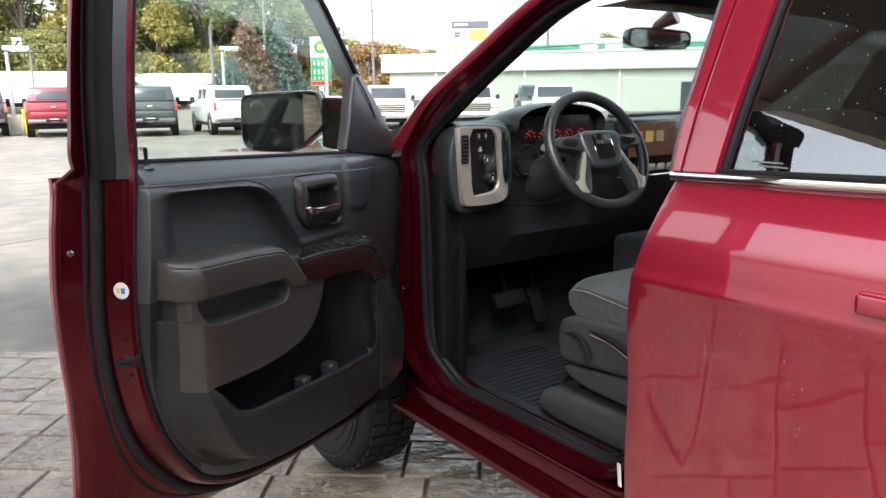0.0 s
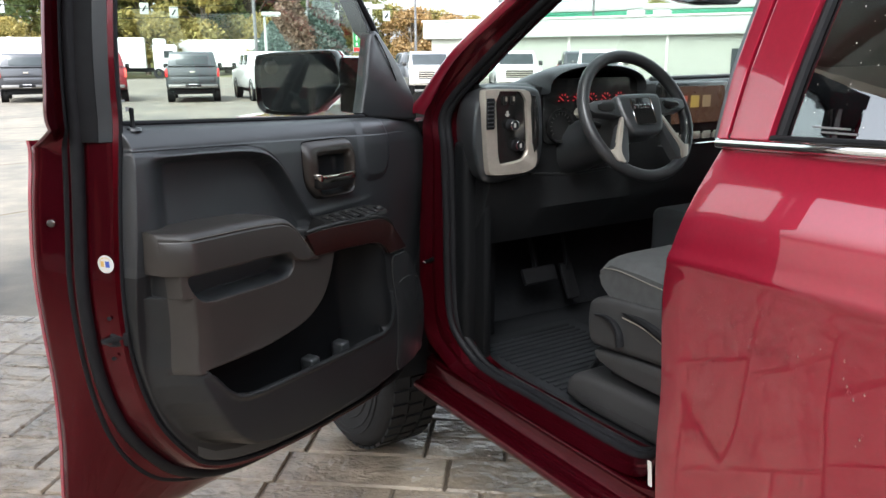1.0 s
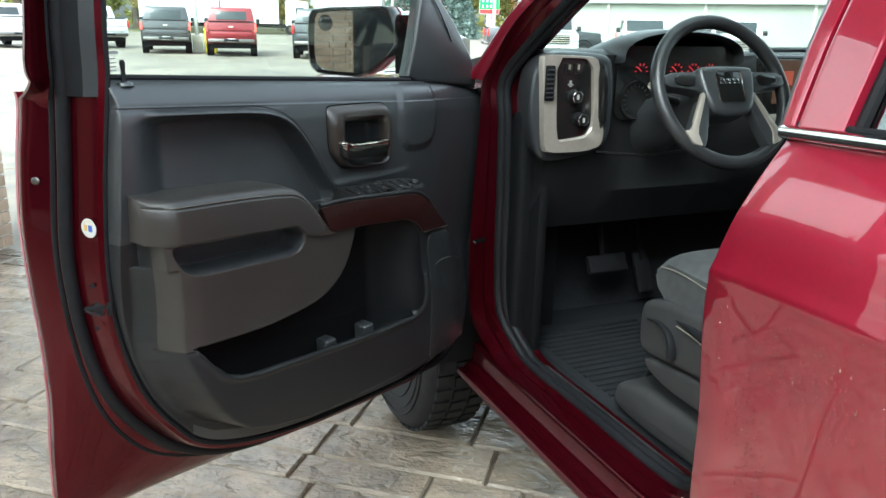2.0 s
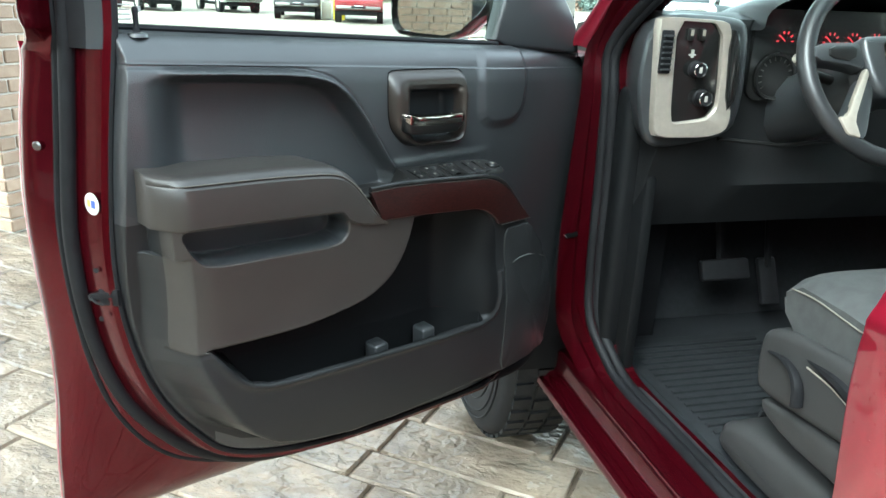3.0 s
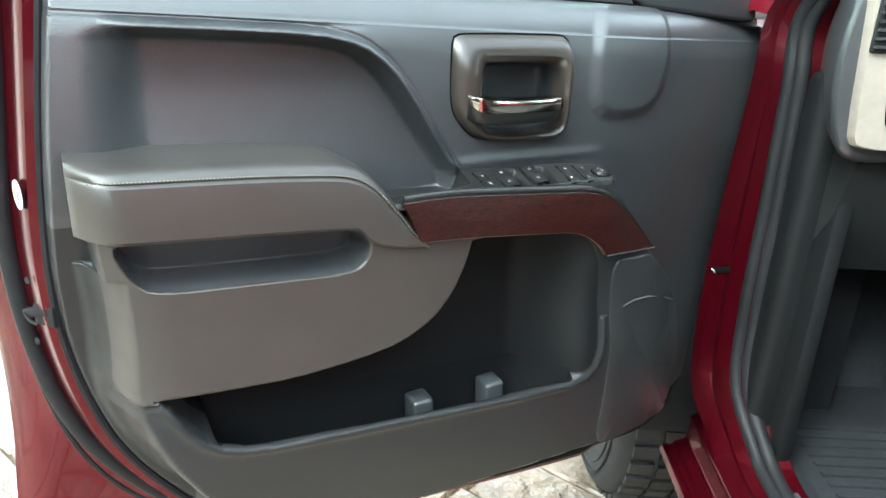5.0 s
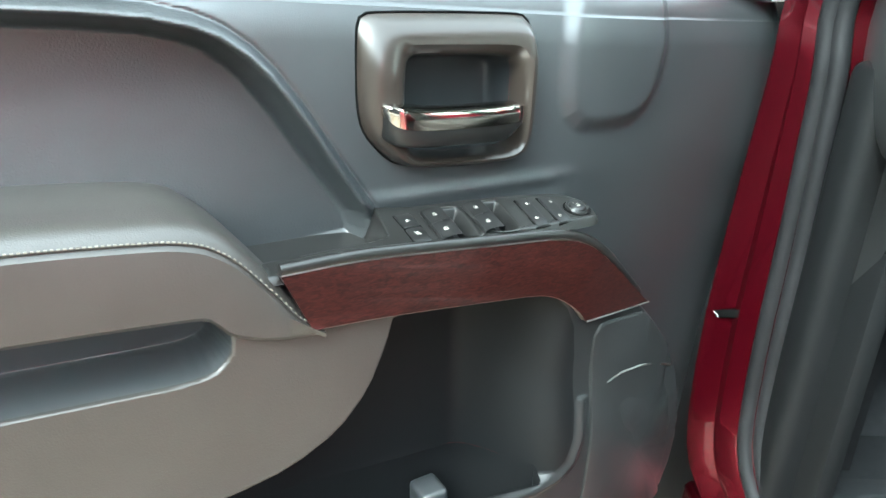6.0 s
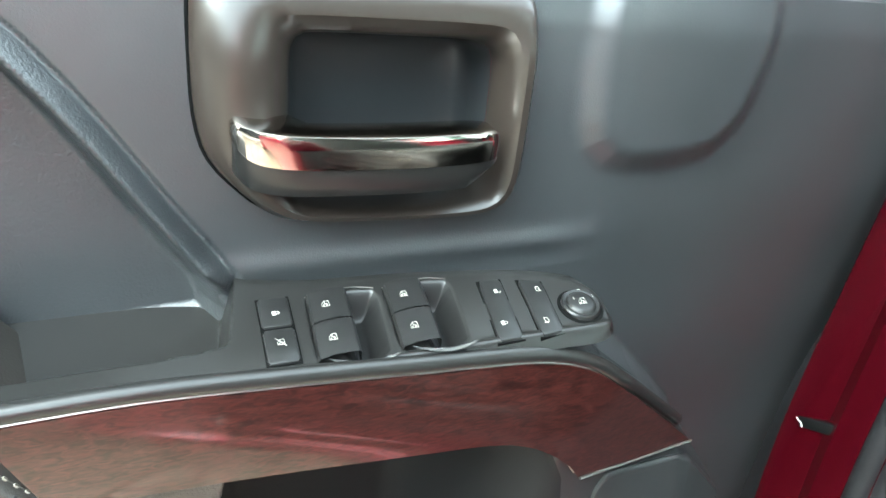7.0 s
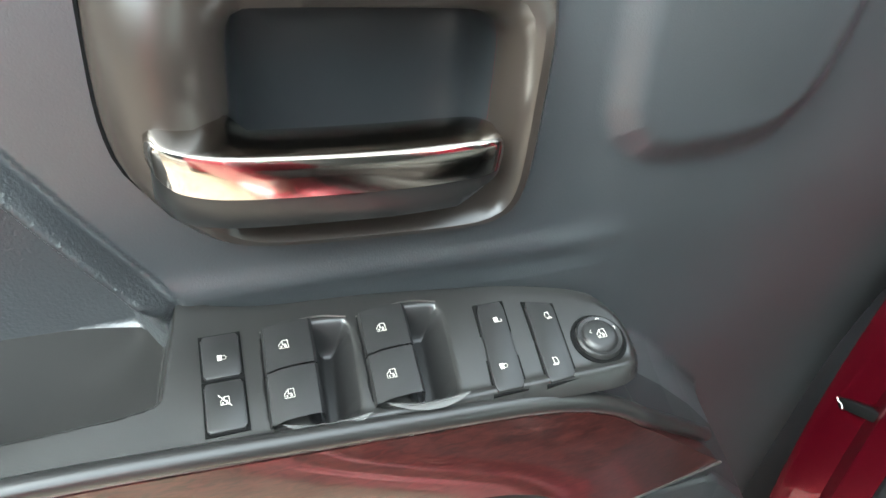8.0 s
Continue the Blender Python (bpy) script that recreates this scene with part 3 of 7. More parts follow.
quads = np.stack([idx[:-1, :-1], idx[1:, :-1], idx[1:, 1:], idx[:-1, 1:]], -1).reshape(-1, 4)


class Sheet:
    """The pressed surface cut into pieces along smooth lines."""

    def __init__(self, points, faces):
        self.pts = [tuple(p) for p in points]
        self.polys = [tuple(q) for q in faces.tolist()]
        self.kind = [0] * len(self.polys)

    def cut(self, field, of, inner):
        """Faces of a kind in `of` where field is below zero become kind `inner` (None: stay); faces on the line are cut in two."""
        f = list(field(np.array(self.pts)))
        made, polys, kinds = {}, [], []
        for poly, kind in zip(self.polys, self.kind):
            sides = [f[i] < 0 for i in poly]
            if kind not in of or not any(sides):
                polys.append(poly)
                kinds.append(kind)
                continue
            if all(sides):
                polys.append(poly)
                kinds.append(kind if inner is None else inner)
                continue
            parts = {True: [], False: []}
            for j, i in enumerate(poly):
                k = poly[(j + 1) % len(poly)]
                parts[f[i] < 0].append(i)
                if (f[i] < 0) != (f[k] < 0):
                    key = (min(i, k), max(i, k))
                    if key not in made:
                        t = f[i] / (f[i] - f[k])
                        made[key] = len(self.pts)
                        self.pts.append((self.pts[i][0] * (1 - t) + self.pts[k][0] * t, self.pts[i][1] * (1 - t) + self.pts[k][1] * t))
                    parts[True].append(made[key])
                    parts[False].append(made[key])
            for side, new_kind in ((True, kind if inner is None else inner), (False, kind)):
                if len(parts[side]) > 2:
                    polys.append(tuple(parts[side]))
                    kinds.append(new_kind)
        self.polys, self.kind = polys, kinds


def well_edge(u):
    """Height of the map pocket's lip."""
    lines = ((-0.3635, 0.7575, -0.259), (-0.35, 0.754, 0.0533), (-0.3635, 0.7575, 0.0198), (-0.0125, 0.772, 0.0692), (0.1175, 0.781, 0.1714), (0.1525, 0.787, 0.353), (0.1788, 0.7962, 0.714))
    return np.max([w0 + k * (u - u0) for u0, w0, k in lines], axis=0)


sheet = Sheet(flatP, quads)
sheet.cut(lambda P: 0.006 - away(TRIM_EDGE, P), (0,), 9)
sheet.cut(lambda P: away(HOLE, P) - 0.004, (0,), 9)
sheet.cut(lambda P: away(RECESS, P) + 0.005, (0,), 1)
sheet.cut(lambda P: np.maximum.reduce([P[:, 1] - well_edge(P[:, 0]) - 0.017, well_edge(P[:, 0]) + 0.0004 - P[:, 1], P[:, 0] - 0.186, -0.370 - P[:, 0]]), (0, 1), 9)
sheet.cut(lambda P: np.maximum(away(SCOOP, P) - 0.0055, -away(FRONT, P)), (0,), 2)
sheet.cut(lambda P: np.maximum.reduce([away(FRONT, P) + 0.004, -0.19 - P[:, 0], 0.868 - P[:, 1], -away(CUP, P)]), (0,), 3)
sheet.cut(lambda P: np.maximum.reduce([away(FRONT, P) + 0.002, -away(CUP, P), P[:, 1] - 1.062]), (0,), 4)
# black runs on over the flank beside it: shade put into the colour
sheet.cut(lambda P: np.maximum.reduce([away(FRONT, P) - 0.026, P[:, 1] - 0.90, -0.40 - P[:, 0]]), (0,), 4)
sheet.cut(lambda P: np.maximum.reduce([away(FRONT, P) - 0.050, P[:, 1] - 1.075, 0.2 - P[:, 0], 0.006 - away(CUP, P)]), (0,), 4)
for off in (-0.0045, -0.0025, 0.0, 0.003, 0.0065):
    sheet.cut(lambda P: away(TRIM_EDGE, P) + off, (0, 2, 4), None)
for off in (-0.001, 0.002, 0.009):
    sheet.cut(lambda P: away(RECESS, P) + off, (0, 1, 3, 4), None)
for off in (-0.0015, 0.003, 0.0072):
    sheet.cut(lambda P: away(CUP, P) + off, (0, 3), None)
uw = np.array(sheet.pts)
hstep = 0.0007
depth = trim_depth(uw)
du_slope = (trim_depth(uw + (hstep, 0)) - trim_depth(uw - (hstep, 0))) / (2 * hstep)
dw_slope = (trim_depth(uw + (0, hstep)) - trim_depth(uw - (0, hstep))) / (2 * hstep)
place = np.stack([uw[:, 0], depth, uw[:, 1]], 1) @ Dm[:3, :3].T + Dm[:3, 3]
tilt_n = np.stack([-du_slope, np.ones(len(uw)), -dw_slope], 1)
tilt_n = (tilt_n / np.linalg.norm(tilt_n, axis=1)[:, None]) @ Dm[:3, :3].T


def surface(name, kind, material, parent, label=""):
    faces = [p for p, k in zip(sheet.polys, sheet.kind) if k == kind]
    used = sorted({i for p in faces for i in p})
    order = {i: n for n, i in enumerate(used)}
    me = bpy.data.meshes.new(name)
    me.from_pydata(place[used].tolist(), [], [[order[i] for i in p][::-1] for p in faces])
    me.materials.append(material)
    me.update()
    n = Vector(DOOR.to_3x3() @ Vector((0, 1, 0)))
    if sum(p.normal.dot(n) for p in me.polygons[:400]) < 0:
        me.flip_normals()
    me.shade_smooth()
    me.normals_split_custom_set_from_vertices(tilt_n[used].tolist())
    ob = new(name, me)
    ob.parent = parent
    if label:
        ob["label"] = label
    return ob


surface("trim_panel", 0, TRIM, door, "moulded charcoal plastic door panel")
surface("lower_panel", 4, LOWER, door, "black hard plastic lower door panel")
surface("map_pocket", 1, SHADE_BLACK, door, "dark empty map pocket")
# deep floor of the map pocket behind the lip
well = []
for u in np.linspace(-0.370, 0.186, 46):
    lip = well_edge(u)
    v0, v1 = (float(trim_depth(np.array([[u, lip + h]]))[0]) for h in (0.0004, 0.017))
    well.append([(u, v0, lip + 0.0004), (u, v0 - 0.003, lip), (u, v0 - 0.005, lip - 0.004), (u, v0 - 0.010, lip - 0.066), (u, v0 - 0.018, lip - 0.074), (u, v1 + 0.004, lip - 0.074), (u, v1, lip - 0.066), (u, v1, lip + 0.017)])
liner = loft(well)
liner.verts.ensure_lookup_table()
for row in (liner.verts[:8], liner.verts[-8:]):
    liner.faces.new(row)
dpart("pocket_well", liner, SHADE_BLACK, door)
surface("elbow_panel", 2, TRIM_SOFT, door, "soft charcoal vinyl elbow panel")
surface("insert_panel", 3, PAD, door, "brownish charcoal vinyl insert")


# armrest pad with a stitched edge
def pad_top(u):
    return float(curve(u, [-0.100, -0.09, -0.055, -0.02, 0.0, 0.03, 0.31], [1.034, 1.046, 1.092, 1.130, 1.142, 1.149, 1.164]))


def pad_low(u):
    return float(curve(u, [-0.100, -0.06, -0.022, 0.0, 0.05, 0.20, 0.31], [1.026, 1.030, 1.042, 1.062, 1.066, 1.074, 1.080]))


rings = []
for i in range(61):
    u = 0.312 - 0.412 * i / 60
    t, lo = pad_top(u), pad_low(u)
    out = 0.045 * max(0.0, 1 - i / 7) ** 2
    hh = max(t - lo, 0.006)
    rise = min(0.014, 0.4 * hh)
    rear = -0.050 - 0.026 * float(step(np.array(-0.005 - u), 0.03))
    sec = [(rear, lo), (rear, t - 0.004), (0.0, t), (0.030, t - 0.001), (0.046, t - 0.003), (0.054, t - 0.008), (0.0575, t - rise), (0.0565, t - rise - 0.0025),
           (0.060, t - rise - 0.006), (0.062, (t + lo) / 2), (0.060, lo + 0.005), (0.055, lo)]
    rings.append([(u, v - out, w) for v, w in sec])
dpart("armrest_pad", loft(rings, closed=True, caps=True), PAD, door, "padded armrest with a stitched edge")
bits = []
for i in range(96):
    u = 0.296 - 0.382 * i / 95
    t, lo = pad_top(u), pad_low(u)
    rise = min(0.014, 0.4 * max(t - lo, 0.006))
    sl = (pad_top(u - 0.002) - pad_top(u + 0.002)) / 0.004
    b = block(-0.0011, 0.0011, -0.0006, 0.0008, -0.0006, 0.0006)
    bits.append(moved(b, Matrix.Translation((u, 0.0588, t - rise + 0.001)) @ Matrix.Rotation(math.atan(sl), 4, "Y")))
tagged(dpart("stitching", join(*bits), STITCH, door, "pale stitched seam", smooth=False), kind="stuff")

# wood strip, swept round the front of the armrest
TOPS = smooth_line([(-0.062, 1.090), (-0.13, 1.091), (-0.20, 1.087), (-0.28, 1.081), (-0.352, 1.075), (-0.392, 1.063), (-0.425, 1.040), (-0.468, 1.003), (-0.511, 0.965)], 5)
LOWS = smooth_line([(-0.088, 1.036), (-0.14, 1.034), (-0.20, 1.030), (-0.28, 1.023), (-0.330, 1.018), (-0.356, 1.010), (-0.376, 0.998), (-0.392, 0.984), (-0.401, 0.972)], 5)
rings = []
for a, b in zip(TOPS, LOWS):
    back = 0.055 * max(0.0, (-0.42 - a[0])) / 0.1
    row = []
    for k in range(9):
        s = k / 8
        p = a * (1 - s) + b * s
        row.append((p[0], 0.0590 + 0.0035 * math.sin(math.pi * (0.12 + 0.62 * s)) - 0.5 * back * (1 - s) * 0.6, p[1]))
    row = [(row[0][0], 0.051 if row[0][0] > -0.42 else 0.035, row[0][2])] + row + [(row[-1][0], 0.040, row[-1][2])]
    rings.append(row)
dpart("wood_strip", loft(rings, closed=True, caps=True), WOOD, door, "glossy dark red wood-look strip")
dpart("strip_edge", tube([(p[0], 0.0585 - 0.033 * max(0.0, (-0.42 - p[0])) / 0.1, p[1] + 0.0003) for p in TOPS], 0.0009, 6), STEEL, door)

dpart("strip_edge", tube([(p[0], 0.0598 - 0.004 * max(0.0, (-0.33 - p[0])) / 0.07, p[1] - 0.0004) for p in LOWS], 0.0009, 6), STEEL, door)

a, b = rings[-1][1], rings[-1][-2]
dpart("strip_edge", tube([(a[0] * (1 - k) + b[0] * k - 0.0008, a[1] * (1 - k) + b[1] * k + 0.0012, a[2] * (1 - k) + b[2] * k) for k in np.linspace(0, 1, 6)], 0.0011, 6), STEEL, door)

# switch shelf: a flat top running forward from the elbow scoop
SHELF = smooth_line([(-0.052, -0.060), (-0.052, 0.040), (-0.060, 0.056), (-0.20, 0.0565), (-0.30, 0.0575), (-0.365, 0.0600), (-0.398, 0.060), (-0.410, 0.050), (-0.4135, 0.030),
                     (-0.409, 0.014), (-0.391, 0.001), (-0.36, -0.008), (-0.333, -0.0125), (-0.279, -0.019), (-0.230, -0.022), (-0.198, -0.030), (-0.186, -0.046), (-0.176, -0.060)], 3, closed=True)
TILT = Matrix.Translation((0, 0, 1.097)) @ Matrix.Rotation(radians(-7), 4, "X") @ Matrix.Rotation(radians(0.7), 4, "Y")


def rounded_quad(*q):
    return [tuple(p) for p in cut_corners(q, 2, 0.12)]


WELLS = [rounded_quad((-0.2450 + dx, -0.0065), (-0.2700 + dx, -0.0040), (-0.2630 + dx, 0.0525), (-0.2380 + dx, 0.0510)) for dx in (0.0, -0.0475)]
BEDS = [rounded_quad((-0.2255 + dx, -0.0062), (-0.2510 + dx, -0.0066), (-0.2460 + dx, 0.0490), (-0.2210 + dx, 0.0490)) for dx in (0.0, -0.0475)]
TROUGH = cut_corners([(-0.020, -0.095), (-0.188, -0.095), (-0.187, -0.030), (-0.181, 0.004), (-0.176, 0.027), (-0.020, 0.030)], 2, 0.12)
SHELF_LINE = [tuple(p) for p in SHELF]


def shelf_crown(y):
    """The switch panel rolls down towards the cabin."""
    return -0.0038 * np.clip((np.asarray(y) + 0.012) / 0.065, 0, 1.2) ** 2


def shelf_height(P):
    d = away(SHELF_LINE, P)
    # rounded edge to the front and side, a soft cove up to the panel behind
    front = np.clip((P[:, 1] - 0.006) / 0.012, 0, 1)
    h = -0.006 * np.clip((d + 0.007) / 0.007, 0, 1.5) ** 2 * front - 0.001 * np.clip((d + 0.008) / 0.008, 0, 1.2) ** 2 * (1 - front)
    for w in WELLS:
        dw = away(w, P)
        h = h - 0.017 * step(dw, 0.012, -0.005)
    for w in BEDS:
        h = h - 0.0025 * step(away(w, P), 0.0012)
    h = h - 0.034 * step(away(TROUGH, P), 0.010, -0.003)
    h = h + 0.0018 * np.exp(-((P[:, 1] - 0.0535) / 0.003) ** 2) * (d < -0.002)
    return h + shelf_crown(P[:, 1])


def shelf_mesh():
    us, vs = np.arange(-0.420, -0.046, 0.0013), np.arange(-0.060, 0.066, 0.0013)
    gx, gy = np.meshgrid(us, vs, indexing="ij")
    ix = np.arange(len(us) * len(vs)).reshape(len(us), len(vs))
    net = Sheet(np.stack([gx.ravel(), gy.ravel()], 1), np.stack([ix[:-1, :-1], ix[1:, :-1], ix[1:, 1:], ix[:-1, 1:]], -1).reshape(-1, 4))
    net.cut(lambda P: away(SHELF_LINE, P), (0,), 1)
    net.cut(lambda P: np.minimum(away(WELLS[0], P), away(WELLS[1], P)) + 0.001, (1,), 2)
    P, e = np.array(net.pts), 0.0004
    h = shelf_height(P)
    sx = (shelf_height(P + (e, 0)) - shelf_height(P - (e, 0))) / (2 * e)
    sy = (shelf_height(P + (0, e)) - shelf_height(P - (0, e))) / (2 * e)
    full = np.array(DOOR @ TILT)
    q = np.stack([P[:, 0], P[:, 1], h, np.ones(len(P))], 1) @ full.T
    nn = np.stack([-sx, -sy, np.ones(len(P))], 1)
    nn = (nn / np.linalg.norm(nn, axis=1)[:, None]) @ full[:3, :3].T
    # wells take the darker button black: their shade, put into the colour
    return [shelf_piece(net, kind, q, nn, name, material) for kind, name, material in ((1, "switch_panel", SATIN), (2, "finger_well", BUTTON))]


def shelf_piece(net, kind, q, nn, name, material):
    f = [p for p, k in zip(net.polys, net.kind) if k == kind]
    used = sorted({i for p in f for i in p})
    order = {i: n for n, i in enumerate(used)}
    m = bpy.data.meshes.new(name)
    m.from_pydata(q[used, :3].tolist(), [], [[order[i] for i in p] for p in f])
    m.materials.append(material)
    m.update()
    if sum(p.normal.z for p in m.polygons[:400]) < 0:
        m.flip_normals()
    m.shade_smooth()
    m.normals_split_custom_set_from_vertices(nn[used].tolist())
    return m


panel_mesh, well_mesh = shelf_mesh()
switch_panel = new("switch_panel", panel_mesh)
switch_panel.parent = door
finger_well = new("finger_well", well_mesh)
finger_well.parent = door
switch_panel["label"] = "satin black switch panel on the armrest"
# rolled front edge of the shelf down to the wood
edge = [(p[0] * 1.0, 0.0565 - 0.033 * max(0.0, (-0.42 - p[0])) / 0.1, p[1] + 0.0055) for p in TOPS]
dpart("shelf_roll", tube(edge, 0.0052, 10), SATIN, door)


def on_shelf(bm):
    for v in bm.verts:
        v.co.z += float(shelf_crown(v.co.y))
    return moved(bm, TILT)


def key(poly, lo, hi, bevel=0.001):
    return prism([tuple(p) for p in poly], lo, hi, "z", bevel=bevel)


def inks(lines, r=0.00017, z=0.0022):
    return [tube([Vector((x, y, z)) for x, y in ln], r, 4) for ln in lines]


def mark_frame(cx, cy, s, flip=1):
    """A small pale window pictogram: door window outline, seat rows and a dot."""
    P = lambda x, y: (cx + s * x, cy + s * y)
    rows = inks([[P(-1, -1), P(0.1, -1), P(1, 0.1), P(1, 1), P(-1, 1), P(-1, -1)], [P(0.1, -1), P(0.2, 0.1)], [P(-0.55, 0.05), P(0.2, 0.05)]])
    rows.append(moved(block(-s * 0.2, s * 0.2, -s * 0.2, s * 0.2, 0, 0.0005), Matrix.Translation((*P(-0.4, 0.5), 0.0019))))
    rows.append(moved(block(-s * 0.13, s * 0.13, -s * 0.13, s * 0.13, 0, 0.0005), Matrix.Translation((*P(0.5, 0.55), 0.0019))))
    return rows


def mark_lock(cx, cy, s, shut=True):
    """A small padlock."""
    P = lambda x, y: (cx + s * x, cy + s * y)
    rows = inks([[P(-0.1, -0.55), P(-0.75, -0.55), P(-1.1, -0.1), P(-0.75, 0.4), P(-0.1, 0.4)] if shut else [P(-0.1, 0.4), P(-0.8, 0.7), P(-1.1, 0.3), P(-0.9, -0.1)]])
    rows.append(moved(block(0, s * 0.95, -s * 0.75, s * 0.6, 0, 0.0005), Matrix.Translation((*P(-0.1, 0), 0.0019))))
    return rows


def mark_mirror(cx, cy, s, side):
    P = lambda x, y: (cx + s * x * side, cy + s * y)
    return inks([[P(-0.6, -1), P(0.3, -0.9), P(0.6, 0.2), P(0.3, 0.8), P(-0.6, 0.6), P(-0.6, -1)], [P(-0.6, 0.6), P(-1.1, 0.9), P(0.2, 1.0)]], 0.00014)


# a pair of lock keys, two window rocker wells with two keys each, lock rocker, mirror rocker
def quad(a, b, c, d, r=0.0012):
    return cut_corners([a, b, c, d], 1, 0.08)


def grown(q, d):
    """A convex outline with every side moved out by d."""
    p = [np.array(v, float) for v in q]
    c = sum(p) / len(p)
    n = len(p)
    lines = []
    for i in range(n):
        e = p[(i + 1) % n] - p[i]
        nrm = np.array([e[1], -e[0]]) / np.hypot(*e)
        if nrm @ (p[i] - c) < 0:
            nrm = -nrm
        lines.append((p[i] + nrm * d, e))
    out = []
    for i in range(n):
        (a, e), (b, f) = lines[i - 1], lines[i]
        t = np.linalg.solve(np.stack([e, -f], 1), b - a)[0]
        out.append(tuple(a + t * e))
    return out


lock_keys = [((-0.1975, -0.006), (-0.2150, -0.006), (-0.2138, 0.0185), (-0.1965, 0.0185)), ((-0.1963, 0.0205), (-0.2137, 0.0205), (-0.2125, 0.0455), (-0.1950, 0.0455))]
for n, q in enumerate(lock_keys):
    cx, cy = sum(p[0] for p in q) / 4, sum(p[1] for p in q) / 4
    mk = mark_lock(cx, cy + 0.002, 0.0021) if n == 0 else mark_frame(cx, cy - 0.002, 0.0019) + inks([[(cx + 0.0026, cy - 0.0052), (cx - 0.0026, cy + 0.0010)]])
    dpart("lock_key", on_shelf(join(key(quad(*q), -0.004, 0.0018, 0.0008), inked(join(*mk), 1))), [BUTTON, MARK], door)
    # raised black plate stands in for the shade round the key
    dpart("key_gap_shade", on_shelf(prism(grown(q, 0.0009), -0.004, 0.0006, "z")), GAP, door)

for sx in (0.0, -0.0475):
    cx = -0.2365 + sx
    dpart("well_edge", on_shelf(tube(smooth_line([(cx + 0.0115, -0.0040, 0.0004), (cx - 0.004, -0.0072, 0.0006), (cx - 0.018, -0.0080, 0.0008), (cx - 0.031, -0.0052, 0.0005)], 5), 0.00045, 6)), STEEL, door)
    lens = []
    for i in range(13):
        q = i / 12
        x = cx + 0.010 - 0.040 * q
        y0 = 0.0486 + 0.0030 * q - 0.0006 * math.sin(math.pi * q)
        y1 = y0 + 0.0068 * math.sin(math.pi * q) ** 0.8 + 0.0003
        lens.append([(x, y0 + (y1 - y0) * r, 0.0030 - 0.0046 * (1 - r) ** 2 * math.sin(math.pi * q)) for r in (0.0, 0.25, 0.5, 0.75, 1.0)])
    # crescent under the keys, with its sky sheen painted pale
    dpart("well_lip", on_shelf(loft(lens)), LIP_SHEEN, door)
    for y0, y1, sk in ((-0.005, 0.0205, 0.0), (0.0215, 0.0475, 0.0015)):
        rows = []
        for i in range(9):
            y = y0 + (y1 - y0) * i / 8
            off = 0.004 * (y / 0.05)
            rows.append([(cx + 0.0115 + off, y + 0.001, 0.0002), (cx + 0.0105 + off, y + 0.001, 0.0030), (cx + 0.004 + off, y + 0.0004, 0.0044), (cx - 0.004 + off, y, 0.0046), (cx - 0.0115 + off, y - 0.0004, 0.0038),
                         (cx - 0.0130 + off, y - 0.0006, 0.0022), (cx - 0.0132 + off, y - 0.0006, -0.006)])
        body = loft(rows)
        ym = (y0 + y1) / 2
        mk = join(*mark_frame(cx + 0.0018 + 0.004 * ym / 0.05, ym + 0.001, 0.0022))
        mk = moved(mk, Matrix.Translation((0, 0, 0.0028)))
        dpart("window_key", on_shelf(join(body, inked(mk, 1))), [BUTTON, MARK], door, "window switch key with a pale pictogram")

for q in (((-0.334, 0.003), (-0.349, 0.003), (-0.3425, 0.0545), (-0.3265, 0.0545)), ((-0.3605, 0.006), (-0.3755, 0.010), (-0.3700, 0.0545), (-0.3545, 0.0555))):
    cx, cy = sum(p[0] for p in q) / 4, sum(p[1] for p in q) / 4
    if q[0][0] > -0.345:
        mk = mark_lock(cx - 0.0040, cy - 0.014, 0.0021, False) + mark_lock(cx + 0.0030, cy + 0.013, 0.0021)
    else:
        mk = mark_mirror(cx - 0.0040, cy - 0.014, 0.0021, 1) + mark_mirror(cx + 0.0025, cy + 0.013, 0.0021, -1)
    mk = [moved(b, Matrix.Translation((0, 0, 0.0001))) for b in mk]
    dpart("rocker_key", on_shelf(join(key(quad(*q), -0.003, 0.0021, 0.0009), inked(join(*mk), 1))), [BUTTON, MARK], door)
    # black plate again for the shaded gap round the rocker
    dpart("key_gap_shade", on_shelf(prism(grown(q, 0.0010), -0.004, 0.0006, "z")), GAP, door)
knob_at = Matrix.Translation((-0.3915, 0.036, 0))
dpart("mirror_knob", on_shelf(moved(lathe([(0.0128, -0.002), (0.0128, 0.0022), (0.0118, 0.0034), (0.0098, 0.0028), (0.0090, 0.0042), (0.0070, 0.0050), (0.0, 0.0046)], 36), knob_at)), BUTTON, door, "round mirror adjuster knob")
mk = mark_frame(0, 0, 0.0024) + [tube([Vector((x * 0.0066 - y * 0.001, y * 0.0066 - x * 0.001, 0.0052)), Vector((x * 0.0073, y * 0.0073, 0.0050)), Vector((x * 0.0066 + y * 0.001, y * 0.0066 + x * 0.001, 0.0052))], 0.0002, 4) for x, y in ((1, 0), (-1, 0), (0, -1))]
dpart("knob_marks", on_shelf(moved(join(*mk), knob_at @ Matrix.Translation((0, 0, 0.0028)))), MARK, door)
# black disc stands in for the shaded gap under the knob
dpart("knob_gap_shade", on_shelf(moved(lathe([(0.0, 0.0006), (0.0150, 0.0006), (0.0150, -0.002)], 36), knob_at)), GAP, door)

